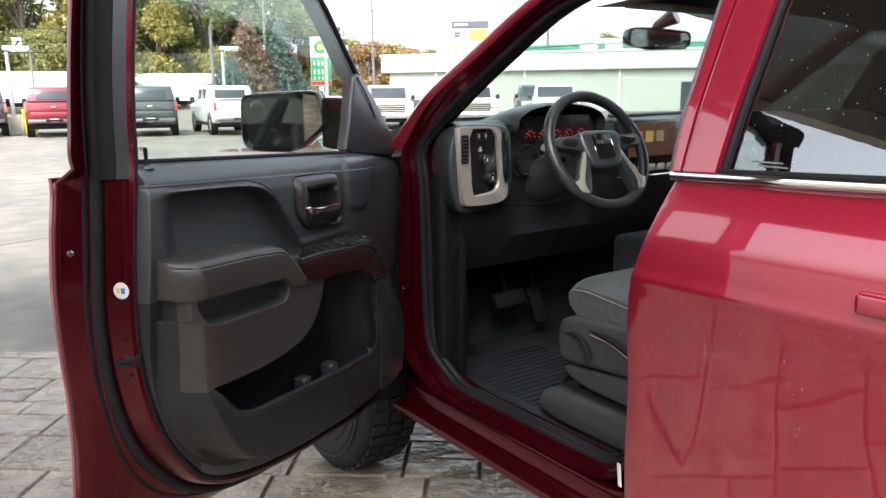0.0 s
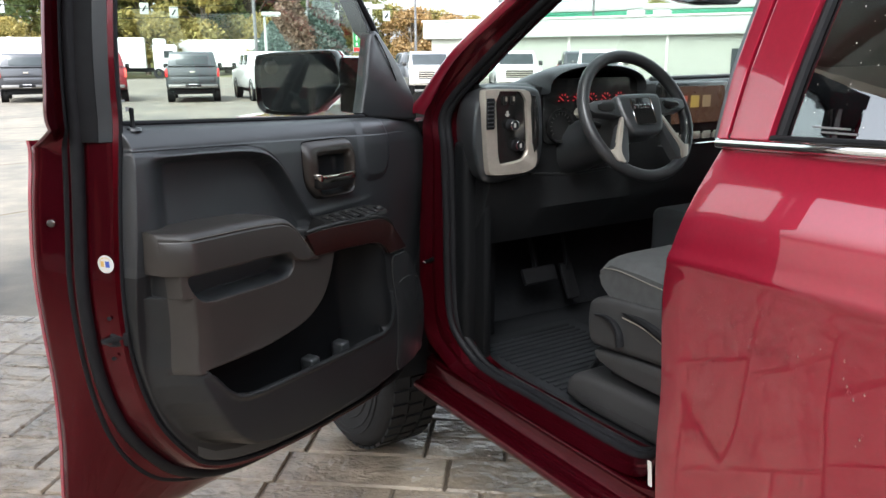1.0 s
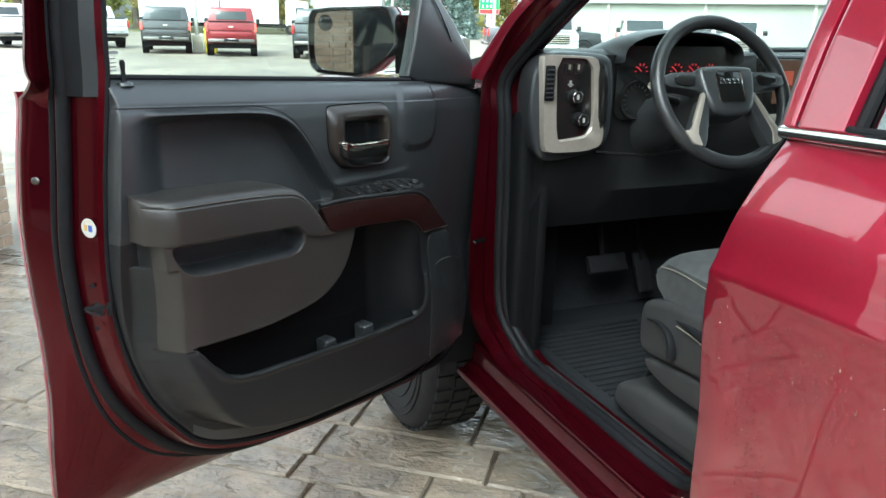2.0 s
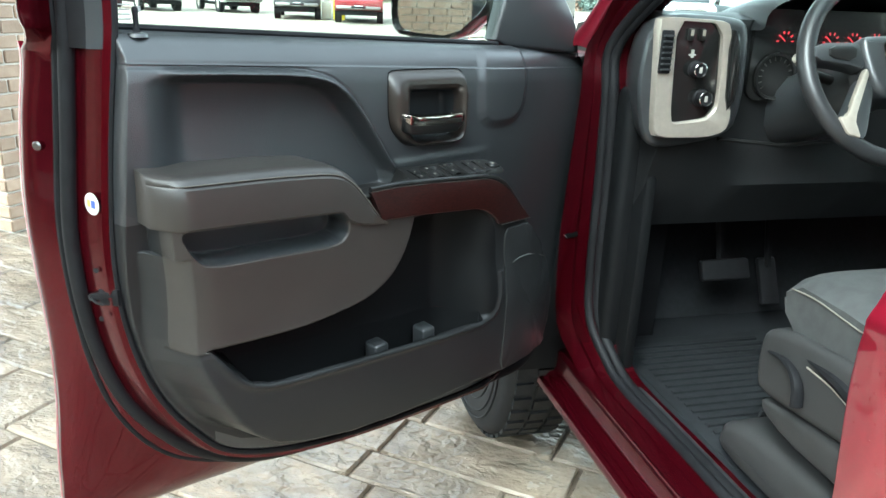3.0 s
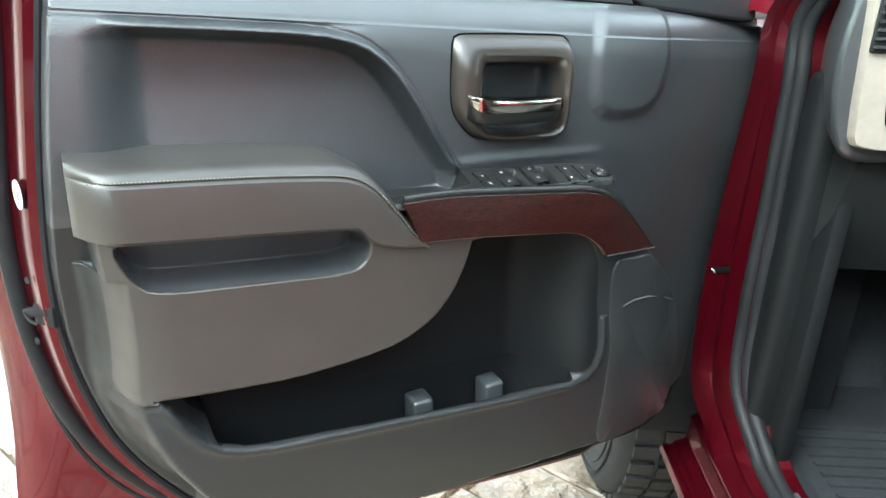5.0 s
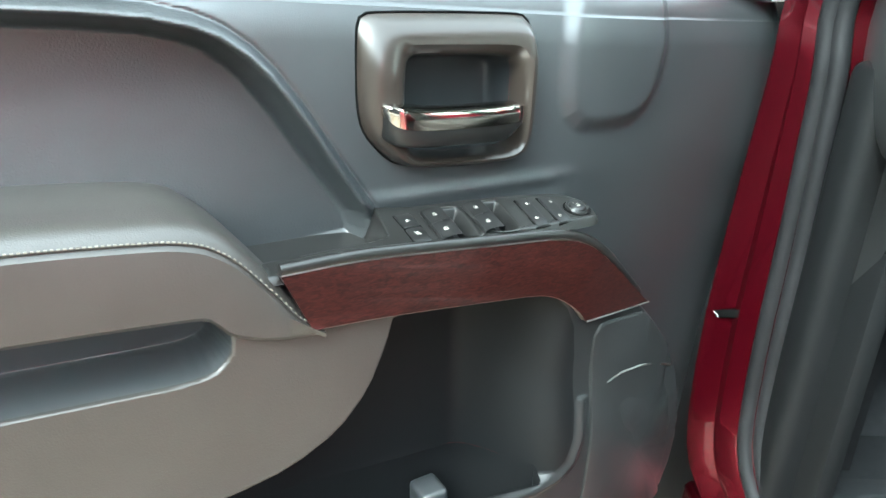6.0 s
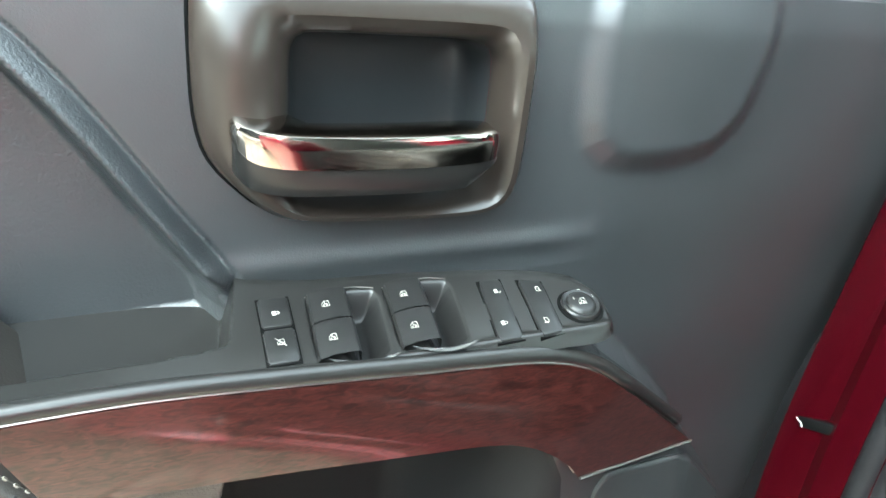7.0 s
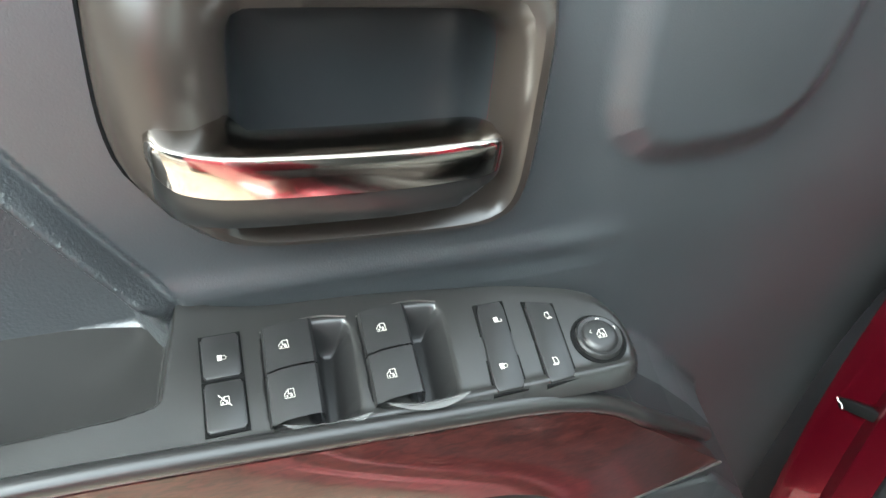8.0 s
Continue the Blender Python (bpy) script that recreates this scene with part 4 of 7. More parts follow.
# ---------------------------------------------------------------- inner door handle: surround, hollow, chrome lever
def resample(poly, n):
    p = [np.array(q) for q in poly] + [np.array(poly[0])]
    s = np.concatenate([[0], np.cumsum([np.linalg.norm(p[i + 1] - p[i]) for i in range(len(p) - 1)])])
    t = np.linspace(0, s[-1], n, endpoint=False)
    return np.stack([np.interp(t, s, [q[k] for q in p]) for k in (0, 1)], 1)


bz, hz = resample(BEZEL, 72), resample(HOLE, 72)
# both start at the upper trailing corner
bz = np.roll(bz, -int(np.argmax(bz[:, 0] + bz[:, 1])), 0)
hz = np.roll(hz, -int(np.argmax(hz[:, 0] + hz[:, 1])), 0)


def blend(s):
    return bz * (1 - s) + hz * s


def wall(poly, v, extra=None):
    return [(p[0], v + (extra(p) if extra else 0.0), p[1]) for p in poly]


crown = lambda p: -0.018 * np.clip((p[1] - 1.236) / 0.050, 0, 1) ** 1.4


def proud(poly, v, least):
    """A ring of the surround at depth v, sloping back at the top, at least that far out of the panel."""
    base = trim_depth(np.array(poly))
    return [(p[0], max(v + crown(p), d + least), p[1]) for p, d in zip(poly, base)]


handle_rings = [proud(bz, -0.060, -0.012), proud(bz, -0.0290, 0.0012), proud(blend(0.03), -0.0235, 0.0030), proud(blend(0.11), -0.0150, 0.0055), proud(blend(0.30), -0.0095, 0.0072), proud(blend(0.52), -0.0085, 0.0080), proud(blend(0.68), -0.0105, 0.0075),
                wall(blend(0.80), -0.0165, crown), wall(blend(0.90), -0.0235), wall(hz, -0.035), wall(hz * 0.95 + hz.mean(0) * 0.05, -0.055), wall(hz * 0.88 + hz.mean(0) * 0.12, -0.065), wall(hz * 0.80 + hz.mean(0) * 0.20, -0.068), wall(hz * 0.5 + hz.mean(0) * 0.5, -0.069)]
surround = moved(loft(handle_rings[:10], closed=True), Matrix.Translation((0, -0.002, 0)))
dpart("handle_surround", surround, HANDLE_BLACK, door, "semi-gloss black door handle surround")
# black tube stands in for the shaded gap round the surround
dpart("handle_gap_shade", tube([(p[0], d - 0.0004, p[1]) for p, d in zip(bz * 1.004 - bz.mean(0) * 0.004, trim_depth(bz))], 0.0014, 6, closed=True), GAP, door)
hollow = loft(handle_rings[9:], closed=True)
hollow.faces.new([v for v in hollow.verts][-72:])
dpart("handle_hollow", moved(hollow, Matrix.Translation((0, -0.0022, 0))), HOLLOW, door)


# lever: a wing that hooks up at its trailing end
def lever_ring(u, top, low, out, back, chrome):
    """Section of the lever: from the chrome top edge round the nose to the underside."""
    h = top - low
    if chrome:
        return [(u, back, top - 0.002), (u, back + 0.3 * (out - back), top + 0.0005), (u, out - 0.0032, top), (u, out - 0.0010, top - 0.0010), (u, out - 0.0003, top - 0.0030),
                (u, out, top - 0.5 * h), (u, out - 0.0008, low), (u, back, low)]
    return [(u, back, top), (u, out - 0.001, top), (u, out - 0.0012, (top + low) / 2), (u, out - 0.005, low + 0.002), (u, out - 0.012, low), (u, back, low)]


stations = [(-0.186, 1.2070, 1.2000, -0.004), (-0.189, 1.2090, 1.1950, 0.001), (-0.195, 1.2085, 1.1905, 0.006), (-0.205, 1.2068, 1.1880, 0.009), (-0.220, 1.2055, 1.1868, 0.0112), (-0.25, 1.2045, 1.1862, 0.0130),
            (-0.285, 1.2040, 1.1858, 0.0138), (-0.315, 1.2042, 1.1862, 0.0125), (-0.328, 1.2035, 1.1868, 0.0105), (-0.334, 1.2010, 1.1880, 0.0065), (-0.336, 1.1970, 1.1910, 0.002)]
line = smooth_line(stations, 4)
rings = [lever_ring(p[0], p[1], p[2], p[3], -0.030 if p[0] > -0.226 else -0.016, True) for p in line]
dpart("handle_lever", loft(rings, closed=True, caps=True), LEVER, door, "polished chrome door lever")
rings = []
for p in line[2:-2]:
    rings.append(lever_ring(p[0], p[2] + 0.0003, p[2] - 0.019 * min(1.0, max(0.35, (p[0] + 0.345) / 0.03)) , p[3] - 0.0005, -0.03, False))
dpart("lever_back", loft(rings, closed=True, caps=True), SATIN, door)

# pocket stops on the map pocket floor
for uu, ww in ((-0.125, 0.764), (-0.250, 0.764)):
    dpart("pocket_stop", moved(block(-0.017, 0.017, -0.022, 0.016, -0.066, -0.004, 0.006, 3), Matrix.Translation((uu, 0.000, ww)) @ Matrix.Rotation(radians(3), 4, "Y")), TRIM, door)

# speaker cover and its seam
SPK = cut_corners([(-0.428, 0.955), (-0.508, 0.957), (-0.592, 0.868), (-0.628, 0.74), (-0.620, 0.64), (-0.59, 0.615), (-0.455, 0.606), (-0.440, 0.64), (-0.437, 0.80)], 3, 0.12)
sp = [np.array(p) for p in SPK]
spk_rows = []
cen = sum(sp) / len(sp)
for s, lift in ((1.0, -0.006), (1.0, 0.0012), (0.992, 0.0030), (0.978, 0.0036), (0.6, 0.0036), (0.01, 0.0036)):
    row = []
    for p in sp:
        q = cen + (p - cen) * s
        row.append(np.array([q[0], 0.0, q[1]]))
    d = trim_depth(np.array([[r[0], r[2]] for r in row]))
    spk_rows.append([(r[0], dd + lift, r[2]) for r, dd in zip(row, d)])
dpart("speaker_cover", loft(spk_rows, closed=True, caps=True), LOWER, door, "black plastic speaker cover")
# bright raised bar stands in for the highlight along the cover's notch
slit = np.array([(-0.457, 0.873), (-0.480, 0.880), (-0.51, 0.881), (-0.54, 0.875), (-0.572, 0.862)])
dpart("slit_highlight", tube([(p[0], d + 0.0040, p[1]) for p, d in zip(slit, trim_depth(slit))], 0.0016, 6), STEEL, door)

# belt weatherstrip, lock knob and its collar
dpart("belt_strip", tube([(u, -0.094, belt(u) + 0.004) for u in np.linspace(-0.52, 0.315, 12)], 0.006, 8), RUBBER, door)
dpart("lock_knob", moved(lathe([(0.0065, 0.0), (0.0055, 0.004), (0.0042, 0.006), (0.0040, 0.026), (0.0046, 0.030), (0.0046, 0.036), (0.003, 0.039), (0.0, 0.0395)], 16), Matrix.Translation((0.272, -0.074, belt(0.272) - 0.004))), RUBBER, door, "black pull-up lock knob")
dpart("knob_collar", moved(lathe([(0.016, 0.0), (0.014, 0.005), (0.007, 0.007), (0.006, 0.004)], 20), Matrix.Translation((0.272, -0.073, belt(0.272) - 0.008))), TRIM, door)

# trailing-edge hardware: sticker, latch, screws, bumper


def on_face(bm, u, v, w, turn=-52):
    return moved(bm, Matrix.Translation((u, v, w)) @ Matrix.Rotation(radians(turn), 4, "Z"))


st = [moved(lathe([(0.0, 0.0012), (0.0172, 0.0012), (0.0176, 0.0)], 32, "y"), Matrix.Diagonal((1, 1, 1.0, 1)))]
st.append(inked(block(-0.009, 0.0, 0.0012, 0.0018, -0.006, 0.006), 1))
st.append(inked(block(0.003, 0.010, 0.0012, 0.0018, -0.005, 0.006), 2))
st.append(inked(tube([(0.013 * math.cos(a), 0.0014, 0.013 * math.sin(a)) for a in np.linspace(0.5, 2.6, 9)], 0.0006, 4), 2))
dpart("round_sticker", on_face(join(*st), 0.3610, -0.0790, 1.106, -76), [STICKER, BLUE, AMBER], door, "round white inspection sticker with a blue print")
for ww in (0.999, 0.917):
    dpart("latch_screw", on_face(lathe([(0.0, 0.0015), (0.004, 0.0015), (0.0046, 0.0)], 12, "y"), 0.366, -0.081, ww), RUBBER, door)
latch = join(block(-0.022, 0.012, -0.010, 0.0035, -0.016, 0.012, 0.003), moved(block(-0.013, 0.030, -0.006, 0.005, -0.004, 0.007, 0.002), Matrix.Rotation(radians(14), 4, "Y")))
dpart("door_latch", on_face(latch, 0.356, -0.078, 0.955), RUBBER, door, "black door latch")
dpart("latch_claw", on_face(tube([(0.020, 0.002, -0.004), (0.008, 0.005, -0.010), (-0.004, 0.004, -0.013)], 0.002, 6), 0.362, -0.080, 0.955), RUBBER, door)
dpart("rubber_bumper", on_face(lathe([(0.0, 0.003), (0.005, 0.0028), (0.0075, 0.0)], 14, "y"), 0.405, -0.163, 1.185), STEEL, door)

# ---------------------------------------------------------------- window frame, sail and pane


def strip(a, b, va, vb, thick):
    """A solid band between two lines."""
    A, B = smooth_line(a, 5), smooth_line(b, 5)
    return loft([[(p[0], va, p[1]), (q[0], vb, q[1]), (q[0], vb - thick, q[1]), (p[0], va - thick, p[1])] for p, q in zip(A, B)], closed=True, caps=True)


def between(a, b, s):
    return [tuple(np.array(p) * (1 - s) + np.array(q) * s) for p, q in zip(a, b)]


POST = slice(0, 36)
dpart("post_channel", loft([[a, tuple(np.array(a) * 0.6 + np.array(b) * 0.4 + np.array([0, 0.012, 0])), b] for a, b in zip(ring(OUTER, -0.146, 0.90, MID)[POST], ring(MID, -0.086, 0.36, INNER)[POST])]), RUBBER, door, "black window channel")
garnish_rows = [[a, tuple(np.array(a) * 0.5 + np.array(b) * 0.5 + np.array([0, 0.010, 0])), b, (b[0] - 0.004, b[1] - 0.045, b[2])] for a, b in zip(ring(MID, -0.083, 0.33, INNER)[POST], ring(INNER, -0.070)[POST])]
dpart("post_garnish", loft(garnish_rows), TRIM, door, "charcoal window post garnish")
RAIL_IN = [(-0.512, 1.30), (-0.535, 1.40), (-0.568, 1.555), (-0.50, 1.645), (-0.40, 1.755), (-0.30, 1.81), (-0.10, 1.838), (0.10, 1.84), (0.215, 1.825)]
RAIL_OUT = [(-0.815, 1.285), (-0.805, 1.36), (-0.70, 1.520), (-0.60, 1.635), (-0.488, 1.765), (-0.34, 1.85), (-0.10, 1.885), (0.13, 1.888), (0.285, 1.86)]
dpart("front_rail", strip(RAIL_OUT[2:], RAIL_IN[2:], -0.150, -0.105, 0.05), RUBBER, door, "black window frame rail")
CORNER = cut_corners([(0.10, 1.890), (0.24, 1.893), (0.362, 1.893), (0.352, 1.80), (0.345, 1.70), (0.262, 1.70), (0.250, 1.770), (0.225, 1.805), (0.18, 1.828), (0.10, 1.838)], 1, 0.1)
dpart("frame_corner", prism([tuple(p) for p in CORNER], -0.155, -0.095, "y", bevel=0.006), RUBBER, door, "black window frame corner")
dpart("rail_seal", tube([(p[0], -0.138, p[1]) for p in smooth_line(between(RAIL_OUT, RAIL_IN, 0.22)[1:], 5)], 0.012, 8), RUBBER, door)
sail = cut_corners([(-0.512, 1.322), (-0.540, 1.42), (-0.566, 1.548), (-0.600, 1.560), (-0.700, 1.475), (-0.790, 1.372), (-0.812, 1.302), (-0.80, 1.296)], 1, 0.12)
dpart("sail_panel", prism([tuple(p) for p in sail], -0.13, -0.092, "y", bevel=0.008, seg=3), TRIM, door, "charcoal mirror sail panel")
dpart("sail_lip", tube(smooth_line([(-0.585, -0.090, 1.548), (-0.628, -0.088, 1.50), (-0.668, -0.090, 1.45), (-0.69, -0.092, 1.42)], 4), 0.0022, 6), SATIN, door)
PANE = [(0.330, 1.30), (0.326, 1.45), (0.316, 1.55), (0.298, 1.66), (0.265, 1.79), (0.215, 1.832), (0.10, 1.845), (-0.10, 1.843), (-0.30, 1.815), (-0.41, 1.755), (-0.505, 1.65), (-0.575, 1.555), (-0.54, 1.40), (-0.515, 1.27)]
pane = dpart("door_window", prism(PANE, -0.108, -0.103, "y"), CLEAR, door, "clear side window pane", smooth=False)
pane.visible_shadow = False
bars = []
for i, (x0, x1, z) in enumerate(((0.262, 0.290, 1.402), (0.268, 0.290, 1.393), (0.268, 0.290, 1.386), (0.268, 0.290, 1.379), (0.268, 0.290, 1.372), (0.262, 0.290, 1.365))):
    bars.append(block(x0, x1, -0.1028, -0.1022, z, z + (0.005 if i == 0 else 0.0022)))
bars.append(block(0.252, 0.262, -0.1028, -0.1022, 1.384, 1.392))
dpart("pane_print", join(*bars), mat("pane_etching", (0.35, 0.36, 0.35), 0.6), door)

# outside mirror beyond the pane
HEAD = pose(-0.66, -0.405, 1.408, 0, 0, 17)


def mpart(name, bm, material, label=""):
    return dpart(name, moved(bm, HEAD), material, door, label)


head_poly = [(-0.175, -0.035), (-0.172, 0.070), (-0.155, 0.094), (0.060, 0.103), (0.100, 0.098), (0.118, 0.03), (0.118, -0.015), (0.020, -0.100), (-0.14, -0.096), (-0.168, -0.075)]
head_poly = cut_corners(head_poly, 1, 0.2)


def mring(s, x):
    return [(x, p[0] * s, p[1] * s) for p in head_poly]


mpart("mirror_housing", loft([mring(0.90, -0.012), mring(0.93, 0.006), mring(0.965, 0.014), mring(1.0, 0.008), mring(1.02, -0.02), mring(0.98, -0.07), mring(0.80, -0.12), mring(0.45, -0.14)], closed=True, caps=True), GLOSS, "black outside mirror housing")
mpart("mirror_cap", loft([[(q[0] - 0.004, q[1] * 1.02, q[2] * 1.02) for q in mring(1.0, -0.045)], [(q[0], q[1] * 1.02, q[2] * 1.02) for q in mring(0.98, -0.075)], mring(0.84, -0.122), mring(0.5, -0.146)], closed=True, caps=True), RED, "red mirror cap")
mpart("mirror_glass", prism([(p[0] * 0.915, p[1] * 0.90) for p in head_poly], -0.004, 0.0, "x"), MIRROR, "mirror glass")
mpart("mirror_rim", tube([(0.001, p[0] * 0.918, p[1] * 0.905) for p in head_poly], 0.0022, 6, closed=True), GLOSS)
# spot mirror in black: its dark reflection is put into the colour
mpart("spot_mirror", moved(lathe([(0.0, 0.0036), (0.012, 0.003), (0.022, 0.0012), (0.0235, 0.0)], 28, "x"), Matrix.Translation((0.001, -0.118, 0.052))), GLOSS, "small round blind-spot mirror")
arm = [[(x, y, z) for x, z in ((-0.02, lo), (-0.02, hi), (-0.06, hi + 0.006), (-0.11, hi), (-0.12, lo), (-0.06, lo - 0.006))]
       for y, lo, hi in ((0.10, -0.085, 0.080), (0.17, -0.095, 0.078), (0.22, -0.105, 0.060), (0.26, -0.112, 0.030), (0.30, -0.115, 0.015))]
mpart("mirror_arm", loft(arm, closed=True, caps=True), GLOSS)

# hinges between door and pillar
for ww in (0.60, 1.05):
    dpart("door_hinge", block(-0.86, -0.78, -0.17, -0.136, ww, ww + 0.07, 0.006), RED_SHADED, door)

# ---------------------------------------------------------------- cab body
def side_x(z):
    """How far out the body side lies at a height (left side, smaller is further out)."""
    return float(curve(z, [0.40, 0.50, 0.62, 0.75, 0.90, 1.00, 1.06, 1.10, 1.14, 1.20, 1.26, 1.30, 1.335], [1.196, 1.177, 1.1535, 1.1275, 1.0970, 1.0765, 1.063, 1.0535, 1.0495, 1.0540, 1.0685, 1.0850, 1.1020]))


def glass_x(z):
    return float(np.interp(z, [1.34, 1.5, 1.7, 1.85], [1.104, 1.141, 1.195, 1.242]))


def spread_out(y):
    """How much further out the side lies behind the front edge of the rear door."""
    q = max(0.0, min(1.0, (1.0 - y) / 1.1))
    return 0.16 * (q - 0.5 * q * q)


def edge_y(z):
    """Front edge of the rear door."""
    return float(curve(z, [0.45, 0.67, 0.85, 1.03, 1.17, 1.26, 1.335], [1.165, 1.139, 1.107, 1.085, 1.047, 1.019, 0.998]))


# rear door: a curved skin with a turned front edge and a crease
def door_skin(z0, z1, y_back, n=40, m=16):
    rows = []
    for i in range(n + 1):
        z = z0 + (z1 - z0) * i / n
        ye, x = edge_y(z), side_x(z)
        x -= 0.004 * math.exp(-((z - 1.125) / 0.012) ** 2)
        row = [(x + 0.060, ye - 0.006, z), (x + 0.030, ye, z), (x + 0.010, ye - 0.001, z), (x + 0.003, ye - 0.004, z), (x + 0.0006, ye - 0.009, z)]
        for k in range(1, m + 1):
            s = k / m
            y = ye - 0.009 + (y_back - ye + 0.009) * s
            row.append((x - 0.75 * spread_out(y) - 0.003 * math.sin(math.pi * min(1, s * 1.1) * 0.5) + 0.012 * s * max(0, (0.9 - z)), y, z + 0.046 * (ye - y) * max(0.0, (z - 0.5) / 0.83)))
        rows.append(row)
    return loft(rows)


rear_door = part("rear_door", door_skin(0.52, 1.325, -0.12, 80, 24), RED, truck, "closed glossy red rear door with rain drops")
part("door_bottom", door_skin(0.44, 0.512, -0.12, 4), RED, rear_door)
# chrome belt strip: rounded bar
strip_rows = []
for i in range(24):
    y = 1.005 - 1.13 * i / 23
    z = 1.336 + 0.046 * (1.0 - y)
    x = 1.0945 - 0.006 * min(1, (1.005 - y) / 0.3) - 0.85 * spread_out(y)
    strip_rows.append([(x + 0.018, y, z - 0.010), (x + 0.001, y, z - 0.0095), (x - 0.004, y, z - 0.006), (x - 0.0055, y, z), (x - 0.003, y, z + 0.006), (x + 0.004, y, z + 0.0085), (x + 0.018, y, z + 0.009)])
part("chrome_strip", loft(strip_rows, closed=True, caps=True), CHROME, rear_door, "bright chrome belt strip")
part("glass_run", tube([(r[5][0] + 0.010, r[5][1], r[5][2] + 0.002) for r in strip_rows], 0.0048, 8), RUBBER, rear_door)


# pillar band between the openings, in two leaves with a seam
def pillar(y_of_a, y_of_b, out, name, material, parent, label=""):
    rows = []
    for i in range(15):
        z = 1.338 + 0.51 * i / 14
        a, b = y_of_a(z), y_of_b(z)
        x, k = glass_x(z) - out, 0.13
        rows.append([(x + 0.05, a + 0.002, z), (x + 0.006, a, z), (x + 0.0012, a - 0.0012, z), (x, a - 0.004, z), (x - 0.003 * k, a - 0.007, z), (x - k * (a - b) / 2, (a + b) / 2, z),
                     (x - k * (a - b - 0.007), b + 0.007, z), (x - k * (a - b - 0.004), b + 0.004, z), (x - k * (a - b) + 0.0012, b + 0.0012, z), (x - k * (a - b) + 0.006, b, z), (x + 0.05, b, z)])
    return part(name, loft(rows), material, parent, label)


lead = lambda z: float(np.interp(z, [1.34, 1.45, 1.56, 1.65, 1.85], [1.012, 1.008, 0.992, 0.980, 0.945]))
seam = lambda z: float(np.interp(z, [1.34, 1.45, 1.56, 1.65, 1.85], [0.985, 0.975, 0.958, 0.945, 0.905]))
trail = lambda z: float(np.interp(z, [1.34, 1.45, 1.56, 1.65, 1.85], [0.902, 0.888, 0.870, 0.857, 0.82]))
pillar(lead, lambda z: seam(z) + 0.002, 0.004, "centre_pillar", RED, truck, "red centre pillar")
pillar(lambda z: seam(z) - 0.002, trail, 0.008, "window_frame", RED, rear_door, "red rear window frame")
rows = []
for i in range(15):
    z = 1.338 + 0.51 * i / 14
    rows.append((glass_x(z) + 0.002, trail(z) - 0.006, z))
part("frame_rubber", tube(rows, 0.009, 8), RUBBER, rear_door)
part("opening_rubber", tube([(x + 0.018, lead(z) + 0.008, z) for x, _, z in rows], 0.011, 8), TRIM, truck)

# privacy glass of the rear door, rising with the tumblehome
rows = []
for i in range(9):
    z = 1.335 + 0.50 * i / 8
    rows.append([(glass_x(z) + 0.006 + spread_out(trail(z)) - spread_out(y), y, z + 0.03 * (trail(z) - y)) for y in np.linspace(trail(z) - 0.004, -0.10, 24)])
outer = rows
inner = [[(p[0] + 0.005, p[1], p[2]) for p in r] for r in rows]
gb = join(loft(outer), loft(inner), loft([outer[0], inner[0]]), loft([outer[-1], inner[-1]]), loft([[r[0] for r in outer], [r[0] for r in inner]]), loft([[r[-1] for r in outer], [r[-1] for r in inner]]))
bmesh.ops.remove_doubles(gb, verts=gb.verts[:], dist=1e-5)
rear_glass = part("rear_window", gb, TINT, rear_door, "dark privacy glass spotted with rain", smooth=False)
rear_glass.visible_shadow = False
etch = [block(1.0, 1.001, y0, y1, z, z + 0.003) for y0, y1, z in ((0.775, 0.835, 1.372), (0.765, 0.82, 1.365))]
part("pane_print", moved(join(*etch), Matrix.Translation((0.0975, 0, 0))), mat("rear_etching", (0.10, 0.10, 0.10), 0.6), rear_door)
# door pull at the edge of view
hd = join(moved(block(-0.012, 0.012, -0.10, 0.012, -0.019, 0.019, 0.009, 3), Matrix.Translation((1.008, 0.575, 1.185))), )
part("door_pull", hd, RED, rear_door, "red rear door pull")
part("pull_gap", moved(lathe([(0.0, 0.0), (0.034, 0.0), (0.038, 0.008)], 24, "x"), Matrix.Translation((1.022, 0.545, 1.183))), RUBBER, rear_door)
# paper tag on the door's lower edge
part("paper_tag", moved(block(-0.001, 0.001, -0.006, 0.006, -0.028, 0.028), pose(1.158, 1.158, 0.605, 0, 0, -14) @ Matrix.Rotation(radians(-8), 4, "X")), STICKER, rear_door, "small white paper label")

# rain drops standing on paint and glass, too many to count
rng = random.Random(5)


def drop(bm, p, n, r):
    q = Vector(n).to_track_quat("Z", "Y").to_matrix().to_4x4()
    m = Matrix.Translation(p) @ q @ Matrix.Diagonal((r * rng.uniform(0.8, 1.2), r * rng.uniform(0.9, 1.6), r * 0.55, 1))
    base = [bm.verts.new(m @ Vector((math.cos(a), math.sin(a), 0))) for a in (2 * math.pi * k / 6 for k in range(6))]
    upper = [bm.verts.new(m @ Vector((0.6 * math.cos(a), 0.6 * math.sin(a), 0.75))) for a in (2 * math.pi * k / 6 for k in range(6))]
    tip = bm.verts.new(m @ Vector((0, 0, 1)))
    for k in range(6):
        bm.faces.new((base[k], base[(k + 1) % 6], upper[(k + 1) % 6], upper[k]))
        bm.faces.new((upper[k], upper[(k + 1) % 6], tip))


db = bmesh.new()
